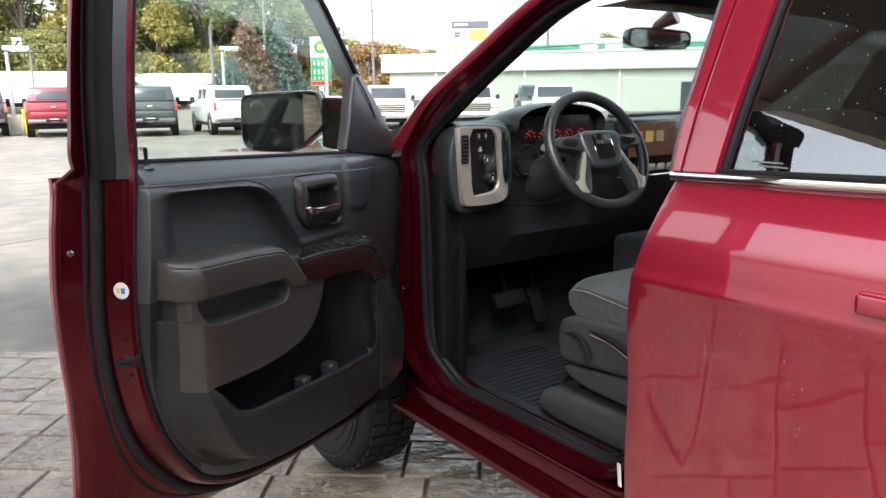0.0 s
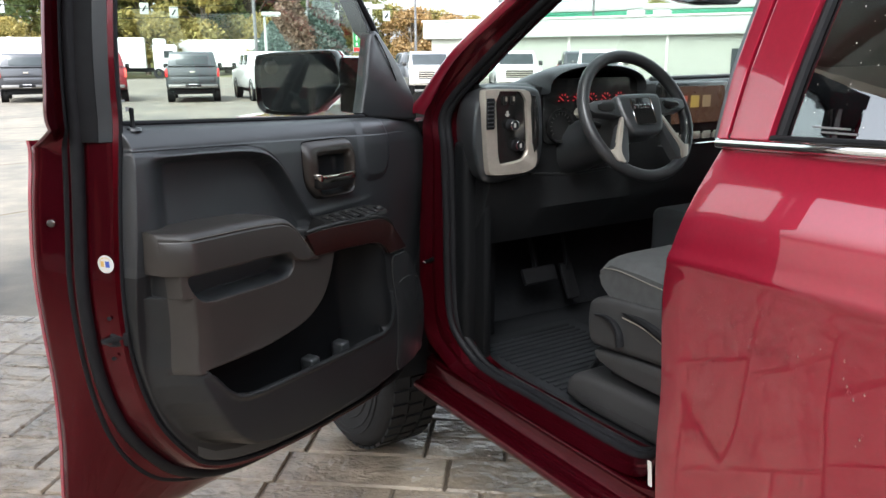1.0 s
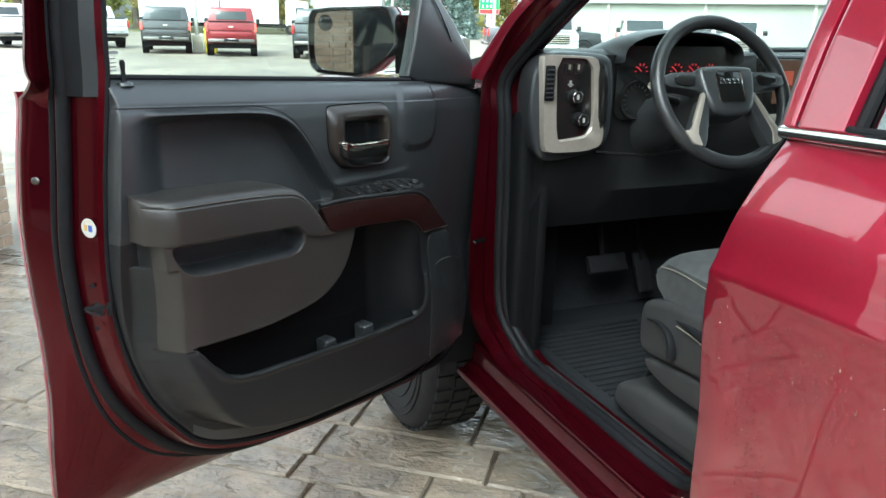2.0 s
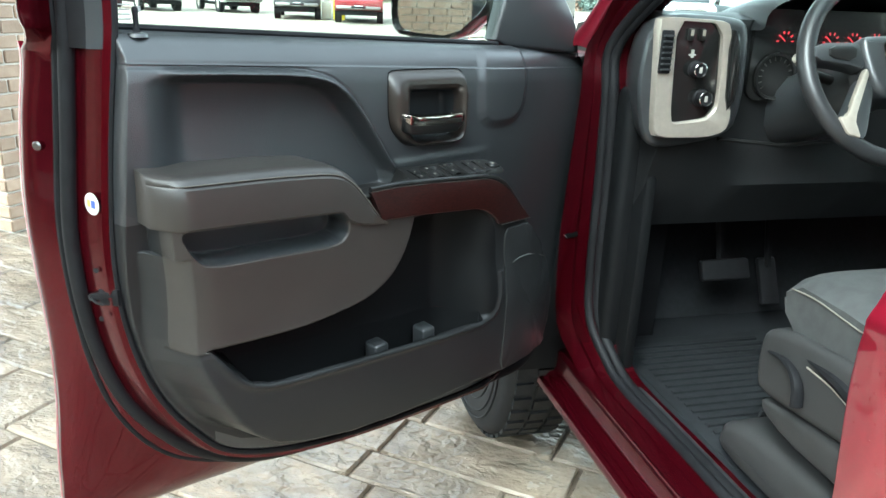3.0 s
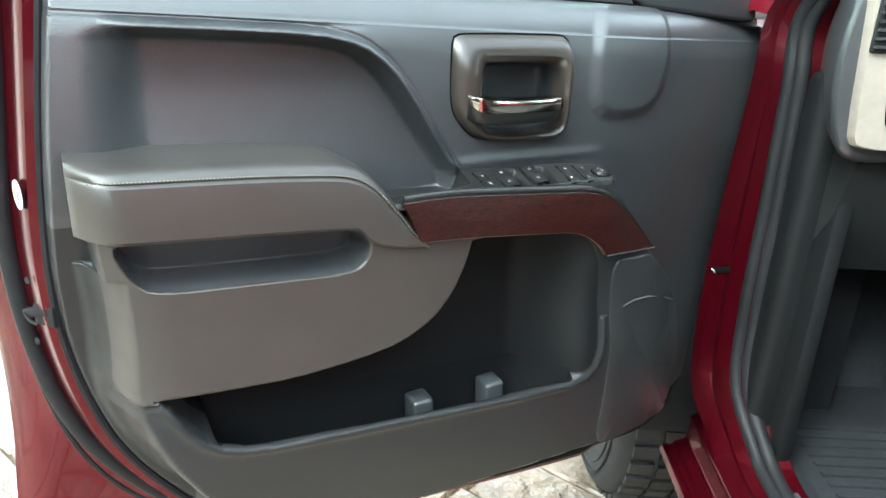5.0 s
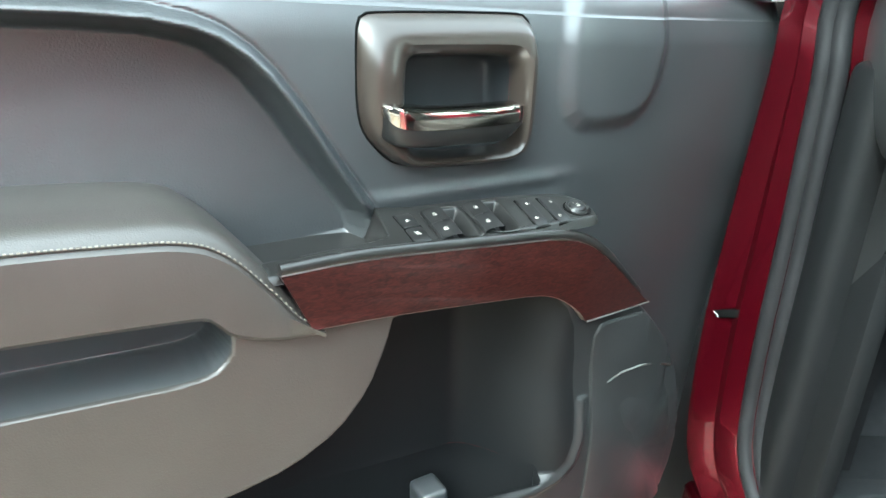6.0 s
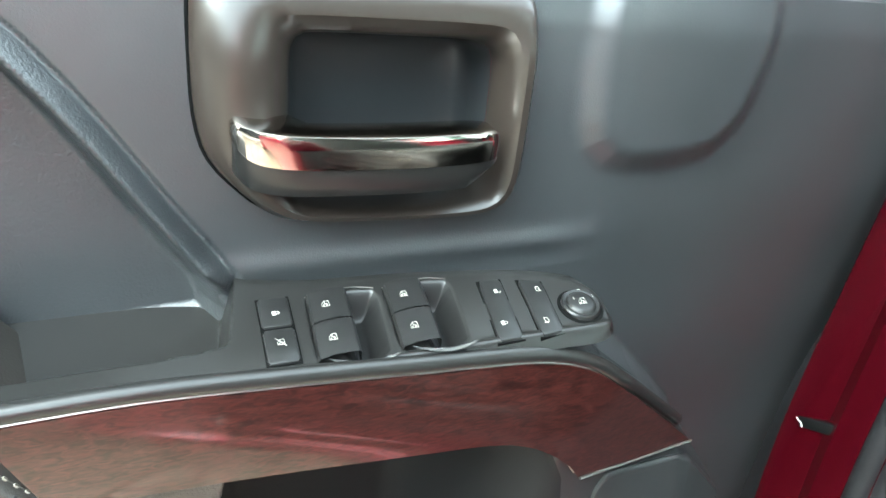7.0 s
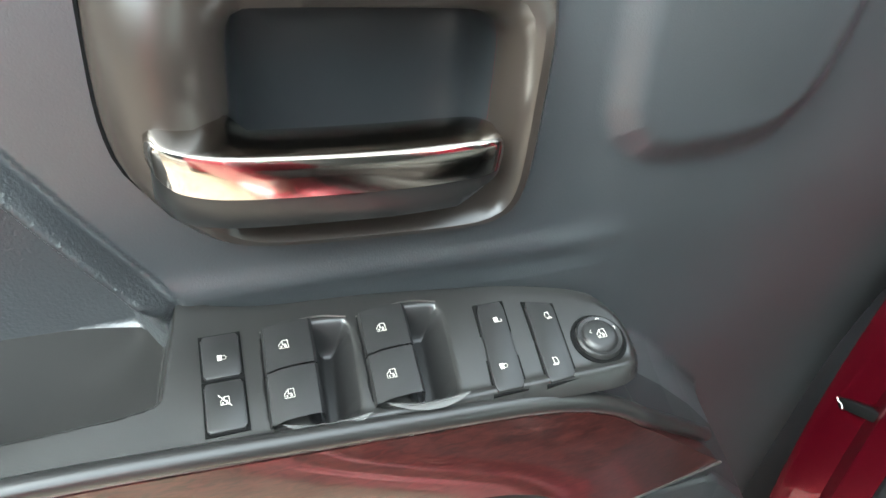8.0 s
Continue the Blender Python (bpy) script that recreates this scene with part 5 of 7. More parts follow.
for _ in range(800):
    kind_of_spot = rng.random()
    if kind_of_spot < 0.45:
        z, y = rng.gauss(1.02, 0.035), rng.gauss(0.88, 0.07)
    elif kind_of_spot < 0.75:
        z, y = rng.uniform(0.75, 1.05), rng.gauss(0.99, 0.02)
    else:
        z, y = rng.uniform(0.6, 1.28), rng.uniform(0.45, 1.0)
    y = min(y, edge_y(z) - 0.02)
    s = (edge_y(z) - y) / (edge_y(z) + 0.12)
    x = side_x(z) - 0.75 * spread_out(y) - 0.003 * math.sin(math.pi * min(1, s * 1.1) * 0.5) + 0.012 * s * max(0, 0.9 - z) - 0.0002
    drop(db, (x, y, z), (-1, 0, 0.1), rng.choice((0.0010, 0.0015, 0.0021)))
tagged(part("rain_beading", db, WATER, rear_door, "rain drops on the paint"), kind="stuff")
db = bmesh.new()
for _ in range(200):
    z = rng.uniform(1.37, 1.72)
    y = rng.uniform(0.35, trail(z) - 0.02)
    zz = z - 0.03 * (trail(z) - y)
    drop(db, (glass_x(zz) + 0.0058 + spread_out(trail(zz)) - spread_out(y), y, z), (-1, 0, 0.33), rng.choice((0.0004, 0.0006, 0.0010)))
# opaque pale colour stands in for the glint of light in the drops
tagged(part("window_drops", db, MARK, rear_door, "rain specks on the glass with a painted pale glint"), kind="stuff")

# sill: outer rocker with a lip, step, and scuff line
SILL = [(1.30, 0.40), (1.186, 0.397), (1.176, 0.402), (1.170, 0.410), (1.168, 0.420), (1.172, 0.430), (1.182, 0.434), (1.188, 0.431), (1.193, 0.433), (1.197, 0.440), (1.204, 0.444), (1.212, 0.446), (1.217, 0.450),
        (1.220, 0.458), (1.222, 0.486), (1.2225, 0.496), (1.2205, 0.500), (1.2215, 0.504), (1.2245, 0.506), (1.2265, 0.5085), (1.231, 0.511), (1.255, 0.514), (1.278, 0.520), (1.298, 0.534), (1.304, 0.522), (1.33, 0.50)]
rows = []
for i in range(31):
    y = 2.20 - 1.05 * i / 30
    lift = 0.035 * max(0.0, (1.30 - y) / 0.15) ** 2
    rows.append([(x, y, z + (lift if z > 0.5 else 0)) for x, z in SILL])
part("sill", loft(rows), RED_SHADED, truck, "wet red door sill in shaded paint")
part("rocker_end", block(1.166, 1.30, -0.12, 1.16, 0.395, 0.445, 0.012), RED, truck)
part("sill_trim", tube([(1.315, y, 0.528 + 0.03 * max(0.0, (1.32 - y) / 0.15) ** 2) for y in np.linspace(2.02, 1.20, 20)], 0.018, 10, flat=0.7), TRIM, truck, "black sill scuff plate")

# door opening: red flange and black seal round it (x, y, z of outer and inner edges)
OPEN_OUT = [(1.335, 0.93, 1.845), (1.33, 1.15, 1.838), (1.325, 1.37, 1.806), (1.300, 1.608, 1.739), (1.262, 1.824, 1.609), (1.222, 2.028, 1.474), (1.212, 2.175, 1.325), (1.211, 2.190, 1.20), (1.199, 2.190, 1.00),
            (1.190, 2.185, 0.80), (1.191, 2.16, 0.62), (1.212, 2.10, 0.545), (1.215, 1.98, 0.513), (1.22, 1.70, 0.512), (1.22, 1.40, 0.513), (1.215, 1.26, 0.530), (1.205, 1.19, 0.585), (1.190, 1.165, 0.68)]
OPEN_IN = [(1.365, 0.94, 1.80), (1.365, 1.14, 1.792), (1.365, 1.36, 1.772), (1.350, 1.590, 1.715), (1.322, 1.790, 1.598), (1.285, 1.985, 1.455), (1.250, 2.118, 1.325), (1.248, 2.108, 1.20), (1.250, 2.098, 1.00),
           (1.252, 2.095, 0.80), (1.256, 2.075, 0.66), (1.275, 2.00, 0.575), (1.285, 1.92, 0.540), (1.295, 1.70, 0.532), (1.295, 1.40, 0.533), (1.290, 1.29, 0.550), (1.275, 1.23, 0.605), (1.255, 1.20, 0.70)]
A, B = smooth_line(OPEN_OUT, 5), smooth_line(OPEN_IN, 5)
frame_rows = []
for a, b in zip(A, B):
    frame_rows.append([a * (1 - s) + b * s + np.array([-0.006 * math.sin(math.pi * s) + (0.012 if s in (0.35,) else 0.0), 0, 0]) for s in (0, 0.08, 0.35, 0.55, 0.8, 1.0)] + [b + np.array([0.05, 0, 0])])
part("door_frame", loft(frame_rows), RED_SHADED, truck, "red door opening flange")
part("opening_seal", tube([tuple(b * 0.86 + a * 0.14 + np.array([0.004, 0, 0])) for a, b in zip(A, B)], 0.0125, 12), RUBBER, truck, "black rubber opening seal")
part("opening_trim", tube([tuple(b + np.array([0.012, 0, 0])) for b in B], 0.013, 10), RUBBER, truck)

# windscreen pillar: red outer face and inner garnish
P1 = smooth_line([(1.180, 2.34, 1.275), (1.200, 2.215, 1.352), (1.222, 2.062, 1.490), (1.262, 1.852, 1.628), (1.300, 1.632, 1.758), (1.33, 1.38, 1.830), (1.34, 0.9, 1.872), (1.345, -0.10, 1.87)], 5)
P0 = smooth_line([OPEN_OUT[6], OPEN_OUT[6], OPEN_OUT[5], OPEN_OUT[4], OPEN_OUT[3], OPEN_OUT[2], OPEN_OUT[0], (1.335, -0.10, 1.845)], 5)
rows = []
for a, b in zip(P0, P1):
    c = (a + b) / 2 + np.array([-0.010, 0, 0.006])
    rows.append([a + np.array([0.02, 0, 0]), a, a * 0.75 + b * 0.25 + np.array([-0.008, 0, 0.004]), c, a * 0.25 + b * 0.75 + np.array([-0.006, 0, 0.004]), b, b + np.array([0.05, 0.02, 0.0])])
part("screen_pillar", loft(rows), RED, truck, "red windscreen pillar")
G0 = smooth_line([(1.31, 2.16, 1.33), (1.325, 2.02, 1.46), (1.35, 1.82, 1.60), (1.375, 1.62, 1.715), (1.40, 1.38, 1.775), (1.42, 1.1, 1.80)], 5)
G1 = smooth_line([(1.285, 2.26, 1.36), (1.30, 2.10, 1.49), (1.33, 1.90, 1.632), (1.36, 1.68, 1.752), (1.39, 1.42, 1.81), (1.42, 1.1, 1.83)], 5)
part("pillar_garnish", loft([[b + np.array([-0.045, -0.01, -0.004]), a + np.array([-0.035, 0, 0]), a, (a + b) / 2 + np.array([0.012, 0, 0]), b] for a, b in zip(G0, G1)]), TRIM, truck, "charcoal pillar garnish")

# roof, headliner, windscreen
roof_pts = []
for i in range(13):
    x = 1.335 + 1.63 * i / 12
    s = math.sin(math.pi * i / 12)
    roof_pts.append([(x, y, 1.868 + 0.035 * s + (0.0 if y < 1.2 else -0.30 * (y - 1.2) ** 1.5)) for y in (-0.12, 0.3, 0.8, 1.2, 1.42, 1.50)])
part("roof", join(loft(roof_pts), loft([[(p[0], p[1], p[2] - 0.03) for p in r] for r in roof_pts])), RED, truck)
lin = []
for i in range(13):
    x = 1.36 + 1.58 * i / 12
    s = math.sin(math.pi * i / 12)
    lin.append([(x, y, 1.725 + 0.03 * s + 0.05 * (y < 1.0) - (0.012 if y > 1.45 else 0)) for y in (-0.10, 0.4, 1.0, 1.25, 1.46, 1.50)])
part("headliner", join(loft(lin), loft([[(p[0], p[1], p[2] + 0.02) for p in r] for r in lin])), HEADLINER, truck, "grey headliner")
visor = moved(block(-0.20, 0.20, -0.085, 0.085, -0.009, 0.009, 0.008, 2), pose(1.66, 1.39, 1.712, 8, 0, 0))
part("sun_visor", visor, HEADLINER, truck, "grey folded sun visor")
wsb = prism([(1.32, 0.0), (2.98, 0.0), (2.98, 1.04), (1.32, 1.04)], 0.0, 0.005, "z")
wsb = moved(wsb, Matrix.Translation((0, 2.385, 1.285)) @ Matrix.Rotation(radians(150.2), 4, "X"))
screen_pane = part("windscreen", wsb, CLEAR, truck, "clear windscreen", smooth=False)
screen_pane.visible_shadow = False
# rear-view mirror on its stalk
rv = pose(1.955, 1.765, 1.668, 0, 3, -14)
rvm = part("rear_view_mirror", moved(prism([tuple(p) for p in cut_corners([(-0.125, -0.034), (0.125, -0.030), (0.128, 0.028), (0.10, 0.038), (-0.10, 0.036), (-0.128, 0.022)], 2)], -0.022, 0.012, "y", bevel=0.008), rv), GLOSS, truck, "black rear-view mirror")
part("mirror_pane", moved(prism([(p[0] * 0.92, p[1] * 0.80) for p in rounded(-0.125, 0.125, -0.034, 0.034, 0.02)], -0.0255, -0.0228, "y"), rv), MIRROR, rvm)
part("mirror_stalk", tube([(1.955, 1.785, 1.675), (1.965, 1.77, 1.715), (1.985, 1.71, 1.745)], [0.014, 0.016, 0.03], 8), GLOSS, rvm)
part("sensor_cover", moved(block(-0.06, 0.06, -0.10, 0.08, -0.02, 0.02, 0.015, 2), pose(2.02, 1.60, 1.745, 18, 0, 0)), HEADLINER, truck)

# fender, bonnet and front wheel ahead of the door
fr = []
for i in range(23):
    y = 2.235 + 1.75 * i / 22
    top = 1.285 - 0.075 * (i / 22) ** 1.4
    arch = math.sqrt(max(0.0, 0.47 ** 2 - (y - 2.66) ** 2)) + 0.42 if abs(y - 2.66) < 0.47 else 0.44
    bulge = 0.06 * math.exp(-((y - 2.66) / 0.5) ** 2)
    fr.append([(1.19 - bulge * 0.6, y, arch), (1.16 - bulge, y, arch + 0.02), (1.13 - bulge, y, max(0.95, arch + 0.06)), (1.125 - bulge * 0.6, y, 1.10), (1.145 - bulge * 0.3, y, top - 0.06), (1.18, y, top), (1.28, y, top + 0.012)])
part("front_fender", loft(fr), RED, truck, "red front fender")
fr2 = [[(4.30 - p[0], p[1], p[2]) for p in r] for r in fr]
part("front_fender", loft(fr2), RED, truck)
hood = []
for i in range(13):
    x = 1.29 + 1.72 * i / 12
    s = math.sin(math.pi * i / 12)
    hood.append([(x, y, 1.292 - 0.075 * ((y - 2.235) / 1.75) ** 1.4 + 0.045 * s) for y in np.linspace(2.33, 3.98, 10)])
part("bonnet", loft(hood), RED, truck, "red bonnet")
part("grille_panel", block(1.20, 3.10, 3.92, 4.02, 0.62, 1.20, 0.03), GLOSS, truck)
part("front_bumper", block(1.13, 3.17, 3.93, 4.12, 0.42, 0.66, 0.05, 3), CHROME, truck)


def wheel(name, at, parent, mirror=1):
    m = Matrix.Translation(at) @ Matrix.Diagonal((mirror, 1, 1, 1))
    prof = [(0.215, 0.02), (0.235, 0.0), (0.30, -0.006), (0.355, 0.0), (0.375, 0.012), (0.388, 0.030)]
    prof = prof + [(0.394, 0.05 + 0.15 * k / 8) for k in range(9)] + [(0.388, 0.225), (0.37, 0.245), (0.30, 0.252), (0.22, 0.235)]
    ty = part(name, moved(lathe(prof, 64, "x"), m), TYRE, parent, "black all-terrain tyre on an alloy wheel")
    lugs = []
    for k in range(44):
        a = 2 * math.pi * k / 44
        for j, (x0, x1, sk) in enumerate(((0.030, 0.085, 0.02), (0.095, 0.150, -0.02), (0.160, 0.215, 0.02))):
            b = block(x0, x1, -0.019, 0.019, 0.0, 0.010)
            lugs.append(moved(b, Matrix.Rotation(a + sk + 0.07 * (j % 2), 4, "X") @ Matrix.Translation((0, 0, 0.3925))))
    part("tread", moved(join(*lugs), m), TYRE, ty, smooth=False)
    ribs = [tube([(-0.006, r * math.cos(a), r * math.sin(a)) for a in np.linspace(0, 2 * math.pi, 48, endpoint=False)], 0.003, 5, closed=True) for r in (0.27, 0.31, 0.335)]
    part("sidewall_ring", moved(join(*ribs), m), TYRE, ty)
    rim = join(lathe([(0.218, 0.012), (0.205, 0.012), (0.195, 0.05), (0.19, 0.20)], 48, "x"), lathe([(0.06, 0.03), (0.0, 0.026)], 24, "x"))
    sp = [moved(block(0.030, 0.060, -0.026, 0.026, 0.04, 0.205, 0.008), Matrix.Rotation(2 * math.pi * k / 6, 4, "X")) for k in range(6)]
    part("rim", moved(join(rim, *sp), m), SILVER, ty, "silver alloy rim")
    return ty


wheel("front_wheel", (1.115, 2.69, 0.402), truck)
wheel("front_wheel", (3.185, 2.69, 0.402), truck, -1)
part("underbody", block(1.42, 2.90, -0.1, 3.9, 0.36, 0.46, 0.02), RUBBER, truck)
strap = pose(1.214, 2.1585, 0.855) @ Matrix.Rotation(radians(-58), 4, "Z") @ Matrix.Rotation(radians(-24), 4, "Y")
part("check_strap", moved(block(-0.024, 0.020, -0.0035, 0.004, -0.006, 0.006, 0.0015), strap), GAP, truck, "black check strap of the open door")
part("strap_clip", moved(tube([(-0.024, -0.005, 0.005), (-0.022, -0.0055, 0.002), (-0.019, -0.0055, 0.001), (-0.0175, -0.0055, -0.002), (-0.018, -0.005, -0.005)], 0.0006, 6), strap), STICKER, truck)
# black plate added to stop light showing through the hinge gap
part("hinge_gap_plug", block(1.08, 1.30, 2.262, 2.275, 0.42, 1.24, 0.003), RUBBER, truck, "black plate added to plug the hinge gap")
part("fender_liner", join(*[block(1.27, 1.52, 2.225, 2.24, 0.42, 0.95)]), RUBBER, truck)

# far side and back of the cab, bed
far = []
for z in (0.44, 0.9, 1.2, 1.335):
    far.append([(4.30 - side_x(z), y, z) for y in (2.24, 1.2, 0.5, -0.12)])
part("far_side", join(loft(far), loft([[(p[0] - 0.06, p[1], p[2]) for p in r] for r in far])), RED, truck)
part("far_pillar", join(*[tube([(3.18, 1.0, 1.34), (2.98, 0.93, 1.85)], 0.05, 8), tube([(3.10, 2.25, 1.32), (2.99, 1.6, 1.75), (2.96, 1.35, 1.83)], 0.04, 8), tube([(3.18, -0.08, 1.34), (2.98, -0.08, 1.85)], 0.08, 8)]), RED, truck)
far_pane = part("far_windows", loft([[(3.19, y0, 1.34), (2.99, y1, 1.81), (2.984, y1, 1.81), (3.184, y0, 1.34)] for y0, y1 in ((2.05, 1.5), (1.2, 1.0), (0.5, 0.5), (-0.05, -0.05))], closed=True, caps=True), CLEAR, truck)
far_pane.visible_shadow = False
part("cab_back", block(1.06, 3.15, -0.16, -0.11, 0.45, 1.40, 0.01), RED, truck)
back_pane = part("back_window", block(1.30, 3.0, -0.13, -0.125, 1.40, 1.83), TINT, truck)
back_pane.visible_shadow = False
part("bed", join(block(1.01, 1.08, -2.05, -0.2, 0.55, 1.40, 0.03), block(3.14, 3.21, -2.05, -0.2, 0.55, 1.40, 0.03), block(1.07, 3.15, -2.08, -2.0, 0.6, 1.40, 0.02), block(1.07, 3.15, -2.0, -0.2, 0.72, 0.76)), RED, truck)
wheel("rear_wheel", (1.04, -1.05, 0.402), truck)
wheel("rear_wheel", (3.20, -1.05, 0.402), truck, -1)

# ---------------------------------------------------------------- cabin
part("cabin_floor", join(block(1.33, 3.02, -0.1, 2.5, 0.46, 0.52, 0.01), moved(block(1.33, 3.0, -0.02, 0.0, 0.0, 0.75), pose(0, 2.34, 0.50, -20, 0, 0))), CARPET, truck, "black rubber floor covering")
floor_mat = part("floor_mat", block(1.37, 1.86, 1.60, 2.2, 0.516, 0.523, 0.003), CARPET, truck, "ribbed black rubber floor mat")
for y in np.arange(1.66, 2.15, 0.03):
    part("mat_rib", block(1.40, 1.80, y, y + 0.012, 0.52, 0.529), CARPET, floor_mat)
part("hinge_pillar", block(1.264, 1.298, 2.165, 2.46, 0.50, 1.22, 0.004), RED_SHADED, truck, "red hinge pillar in shaded paint")
# kick panel in the same near-black, footwell shade in its colour
part("kick_panel", join(block(1.30, 1.33, 1.98, 2.5, 0.50, 1.20, 0.01), block(1.262, 1.335, 2.03, 2.10, 0.56, 1.24, 0.02, 3)), SHADE_BLACK, truck)
part("kick_clip", moved(block(-0.004, 0.006, -0.02, 0.02, -0.03, 0.03, 0.006), pose(1.296, 2.10, 0.60, 0, 0, 0)), TRIM, truck)

# dashboard: swept section across the cab
DASH = [(2.08, 0.90), (1.99, 1.02), (1.955, 1.12), (1.945, 1.20), (1.94, 1.31), (1.95, 1.36), (1.985, 1.395), (2.05, 1.408), (2.20, 1.402), (2.45, 1.36), (2.52, 1.20), (2.40, 0.90)]
rows = []
for i in range(25):
    x = 1.30 + 1.68 * i / 24
    rows.append([(x, y + (0.05 if 1.46 < x < 1.98 and 1.05 < z < 1.385 else 0.0), z) for y, z in DASH])
dash = part("dashboard", loft(rows, closed=True, caps=True), LOWER, truck, "black moulded dashboard")
# hood over the dials
rows = []
for i in range(21):
    a = math.pi * i / 20
    x = 1.72 - 0.205 * math.cos(a)
    z = 1.375 + 0.078 * math.sin(a) ** 0.7
    rows.append([(x, 1.955, z), (x, 1.945, z + 0.006), (x, 1.955, z + 0.012), (x, 2.04, z + 0.012), (x, 2.22, z - 0.03), (x, 2.22, z - 0.06), (x, 2.04, z - 0.006)])
part("dial_hood", loft(rows, closed=True, caps=True), TRIM_SOFT, dash, "hooded instrument binnacle")
part("dial_panel", moved(prism(rounded(1.52, 1.92, 1.22, 1.42, 0.03), 0.0, 0.012, "y"), Matrix.Translation((0, 1.982, 0))), GLOSS, dash)
for x, z, r in ((1.585, 1.275, 0.052), (1.845, 1.275, 0.052)):
    part("dial", moved(join(lathe([(0.0, 0.0), (r * 0.86, 0.0), (r * 0.9, -0.006), (r, -0.008), (r, 0.0)], 28, "y")), Matrix.Translation((x, 1.979, z))), SATIN, dash)
    part("dial_scale", moved(join(*[moved(block(-0.0012, 0.0012, -0.0015, 0.0, r * 0.66, r * 0.82), Matrix.Rotation(radians(w), 4, "Y")) for w in range(-130, 131, 20)]), Matrix.Translation((x, 1.9765, z))), STEEL, dash)
for x in (1.595, 1.655, 1.715, 1.775, 1.835):
    part("small_dial", moved(join(*[moved(block(-0.0014, 0.0014, -0.0015, 0, 0.016, 0.022), Matrix.Rotation(radians(w), 4, "Y")) for w in range(-90, 91, 36)], moved(block(-0.001, 0.001, -0.002, 0, 0, 0.018), Matrix.Rotation(radians(-50), 4, "Y"))), Matrix.Translation((x, 1.977, 1.352))), DIAL, dash, "glowing red gauge")

# left dash module: cheek, silver bezel, vent, switches
cheek = cut_corners([(1.235, 1.405), (1.44, 1.402), (1.472, 1.38), (1.482, 1.22), (1.462, 1.148), (1.30, 1.120), (1.245, 1.135), (1.215, 1.25)], 2)
cheek_bm = prism([tuple(p) for p in cheek], 2.16, 1.925, "y", bevel=0.018, seg=3)
for v in cheek_bm.verts:
    # the side runs back towards the windscreen
    v.co.x += 0.085 * max(0.0, min(1.0, (v.co.y - 1.925) / 0.235)) * max(0.0, min(1.0, (1.42 - v.co.x) / 0.12))
part("dash_cheek", cheek_bm, TRIM, dash, "black dash end module")
bez_o = cut_corners([(1.240, 1.392), (1.262, 1.398), (1.39, 1.394), (1.410, 1.385), (1.420, 1.25), (1.440, 1.205), (1.436, 1.164), (1.39, 1.150), (1.268, 1.150), (1.257, 1.165)], 1, 0.18)
hole = cut_corners([(1.284, 1.391), (1.388, 1.388), (1.402, 1.222), (1.384, 1.192), (1.302, 1.182), (1.296, 1.192)], 1, 0.15)
bo, ho = resample([tuple(p) for p in bez_o], 60), resample([tuple(p) for p in hole], 60)
bo = np.roll(bo, -int(np.argmax(bo[:, 1] - bo[:, 0])), 0)
ho = np.roll(ho, -int(np.argmax(ho[:, 1] - ho[:, 0])), 0)
part("silver_bezel", loft([[(p[0], 1.93, p[1]) for p in bo], [(p[0], 1.911, p[1]) for p in bo], [(p[0] * 0.95 + q[0] * 0.05, 1.905, p[1] * 0.95 + q[1] * 0.05) for p, q in zip(bo, ho)], [(p[0] * 0.1 + q[0] * 0.9, 1.905, p[1] * 0.1 + q[1] * 0.9) for p, q in zip(bo, ho)], [(q[0], 1.909, q[1]) for q in ho], [(q[0], 1.925, q[1]) for q in ho]], closed=True), SILVER, dash, "satin silver bezel")
part("control_face", prism([tuple(p) for p in hole], 1.93, 1.914, "y"), GLOSS, dash, "gloss black light switch panel")
vent = [block(1.250, 1.277, 1.900, 1.912, 1.285, 1.372, 0.003)]
part("vent", join(*vent), RUBBER, dash)
for k in range(7):
    part("vent_slat", block(1.2525, 1.2745, 1.895, 1.9015, 1.292 + 0.0112 * k, 1.2955 + 0.0112 * k), TRIM, dash)
part("side_vent", join(prism([tuple(p) for p in cut_corners([(1.405, 1.378), (1.432, 1.372), (1.445, 1.24), (1.42, 1.20)], 1)], 1.92, 1.901, "y", bevel=0.004)), GLOSS, dash)
for x, z, r in ((1.342, 1.294, 0.0155), (1.364, 1.235, 0.0165)):
    part("rotary_knob", moved(lathe([(r * 1.15, 0.0), (r * 1.15, -0.004), (r, -0.006), (r * 0.94, -0.020), (r * 0.8, -0.022), (0.0, -0.020)], 28, "y"), Matrix.Translation((x, 1.914, z))), RUBBER, dash, "round knob with a bright ring")
    part("knob_ring", moved(lathe([(r * 0.98, -0.0225), (r * 0.86, -0.0235), (r * 0.82, -0.022)], 28, "y"), Matrix.Translation((x, 1.914, z))), CHROME, dash)
    part("knob_print", moved(block(-0.003, 0.003, -0.0235, -0.0215, -0.006, 0.006), Matrix.Translation((x, 1.914, z))), MARK, dash)
for x in (1.318, 1.345):
    part("toggle", block(x - 0.005, x + 0.005, 1.904, 1.914, 1.352, 1.376, 0.002), SATIN, dash)
    part("toggle_light", block(x - 0.003, x + 0.003, 1.9025, 1.905, 1.362, 1.374), SILVER, dash)
part("button_print", join(block(1.327, 1.333, 1.9115, 1.914, 1.318, 1.334), block(1.322, 1.338, 1.9115, 1.914, 1.322, 1.325)), MARK, dash)

# centre screen and dash trim
part("screen_surround", block(1.99, 2.32, 1.925, 1.97, 1.22, 1.40, 0.012, 3), GLOSS, dash)
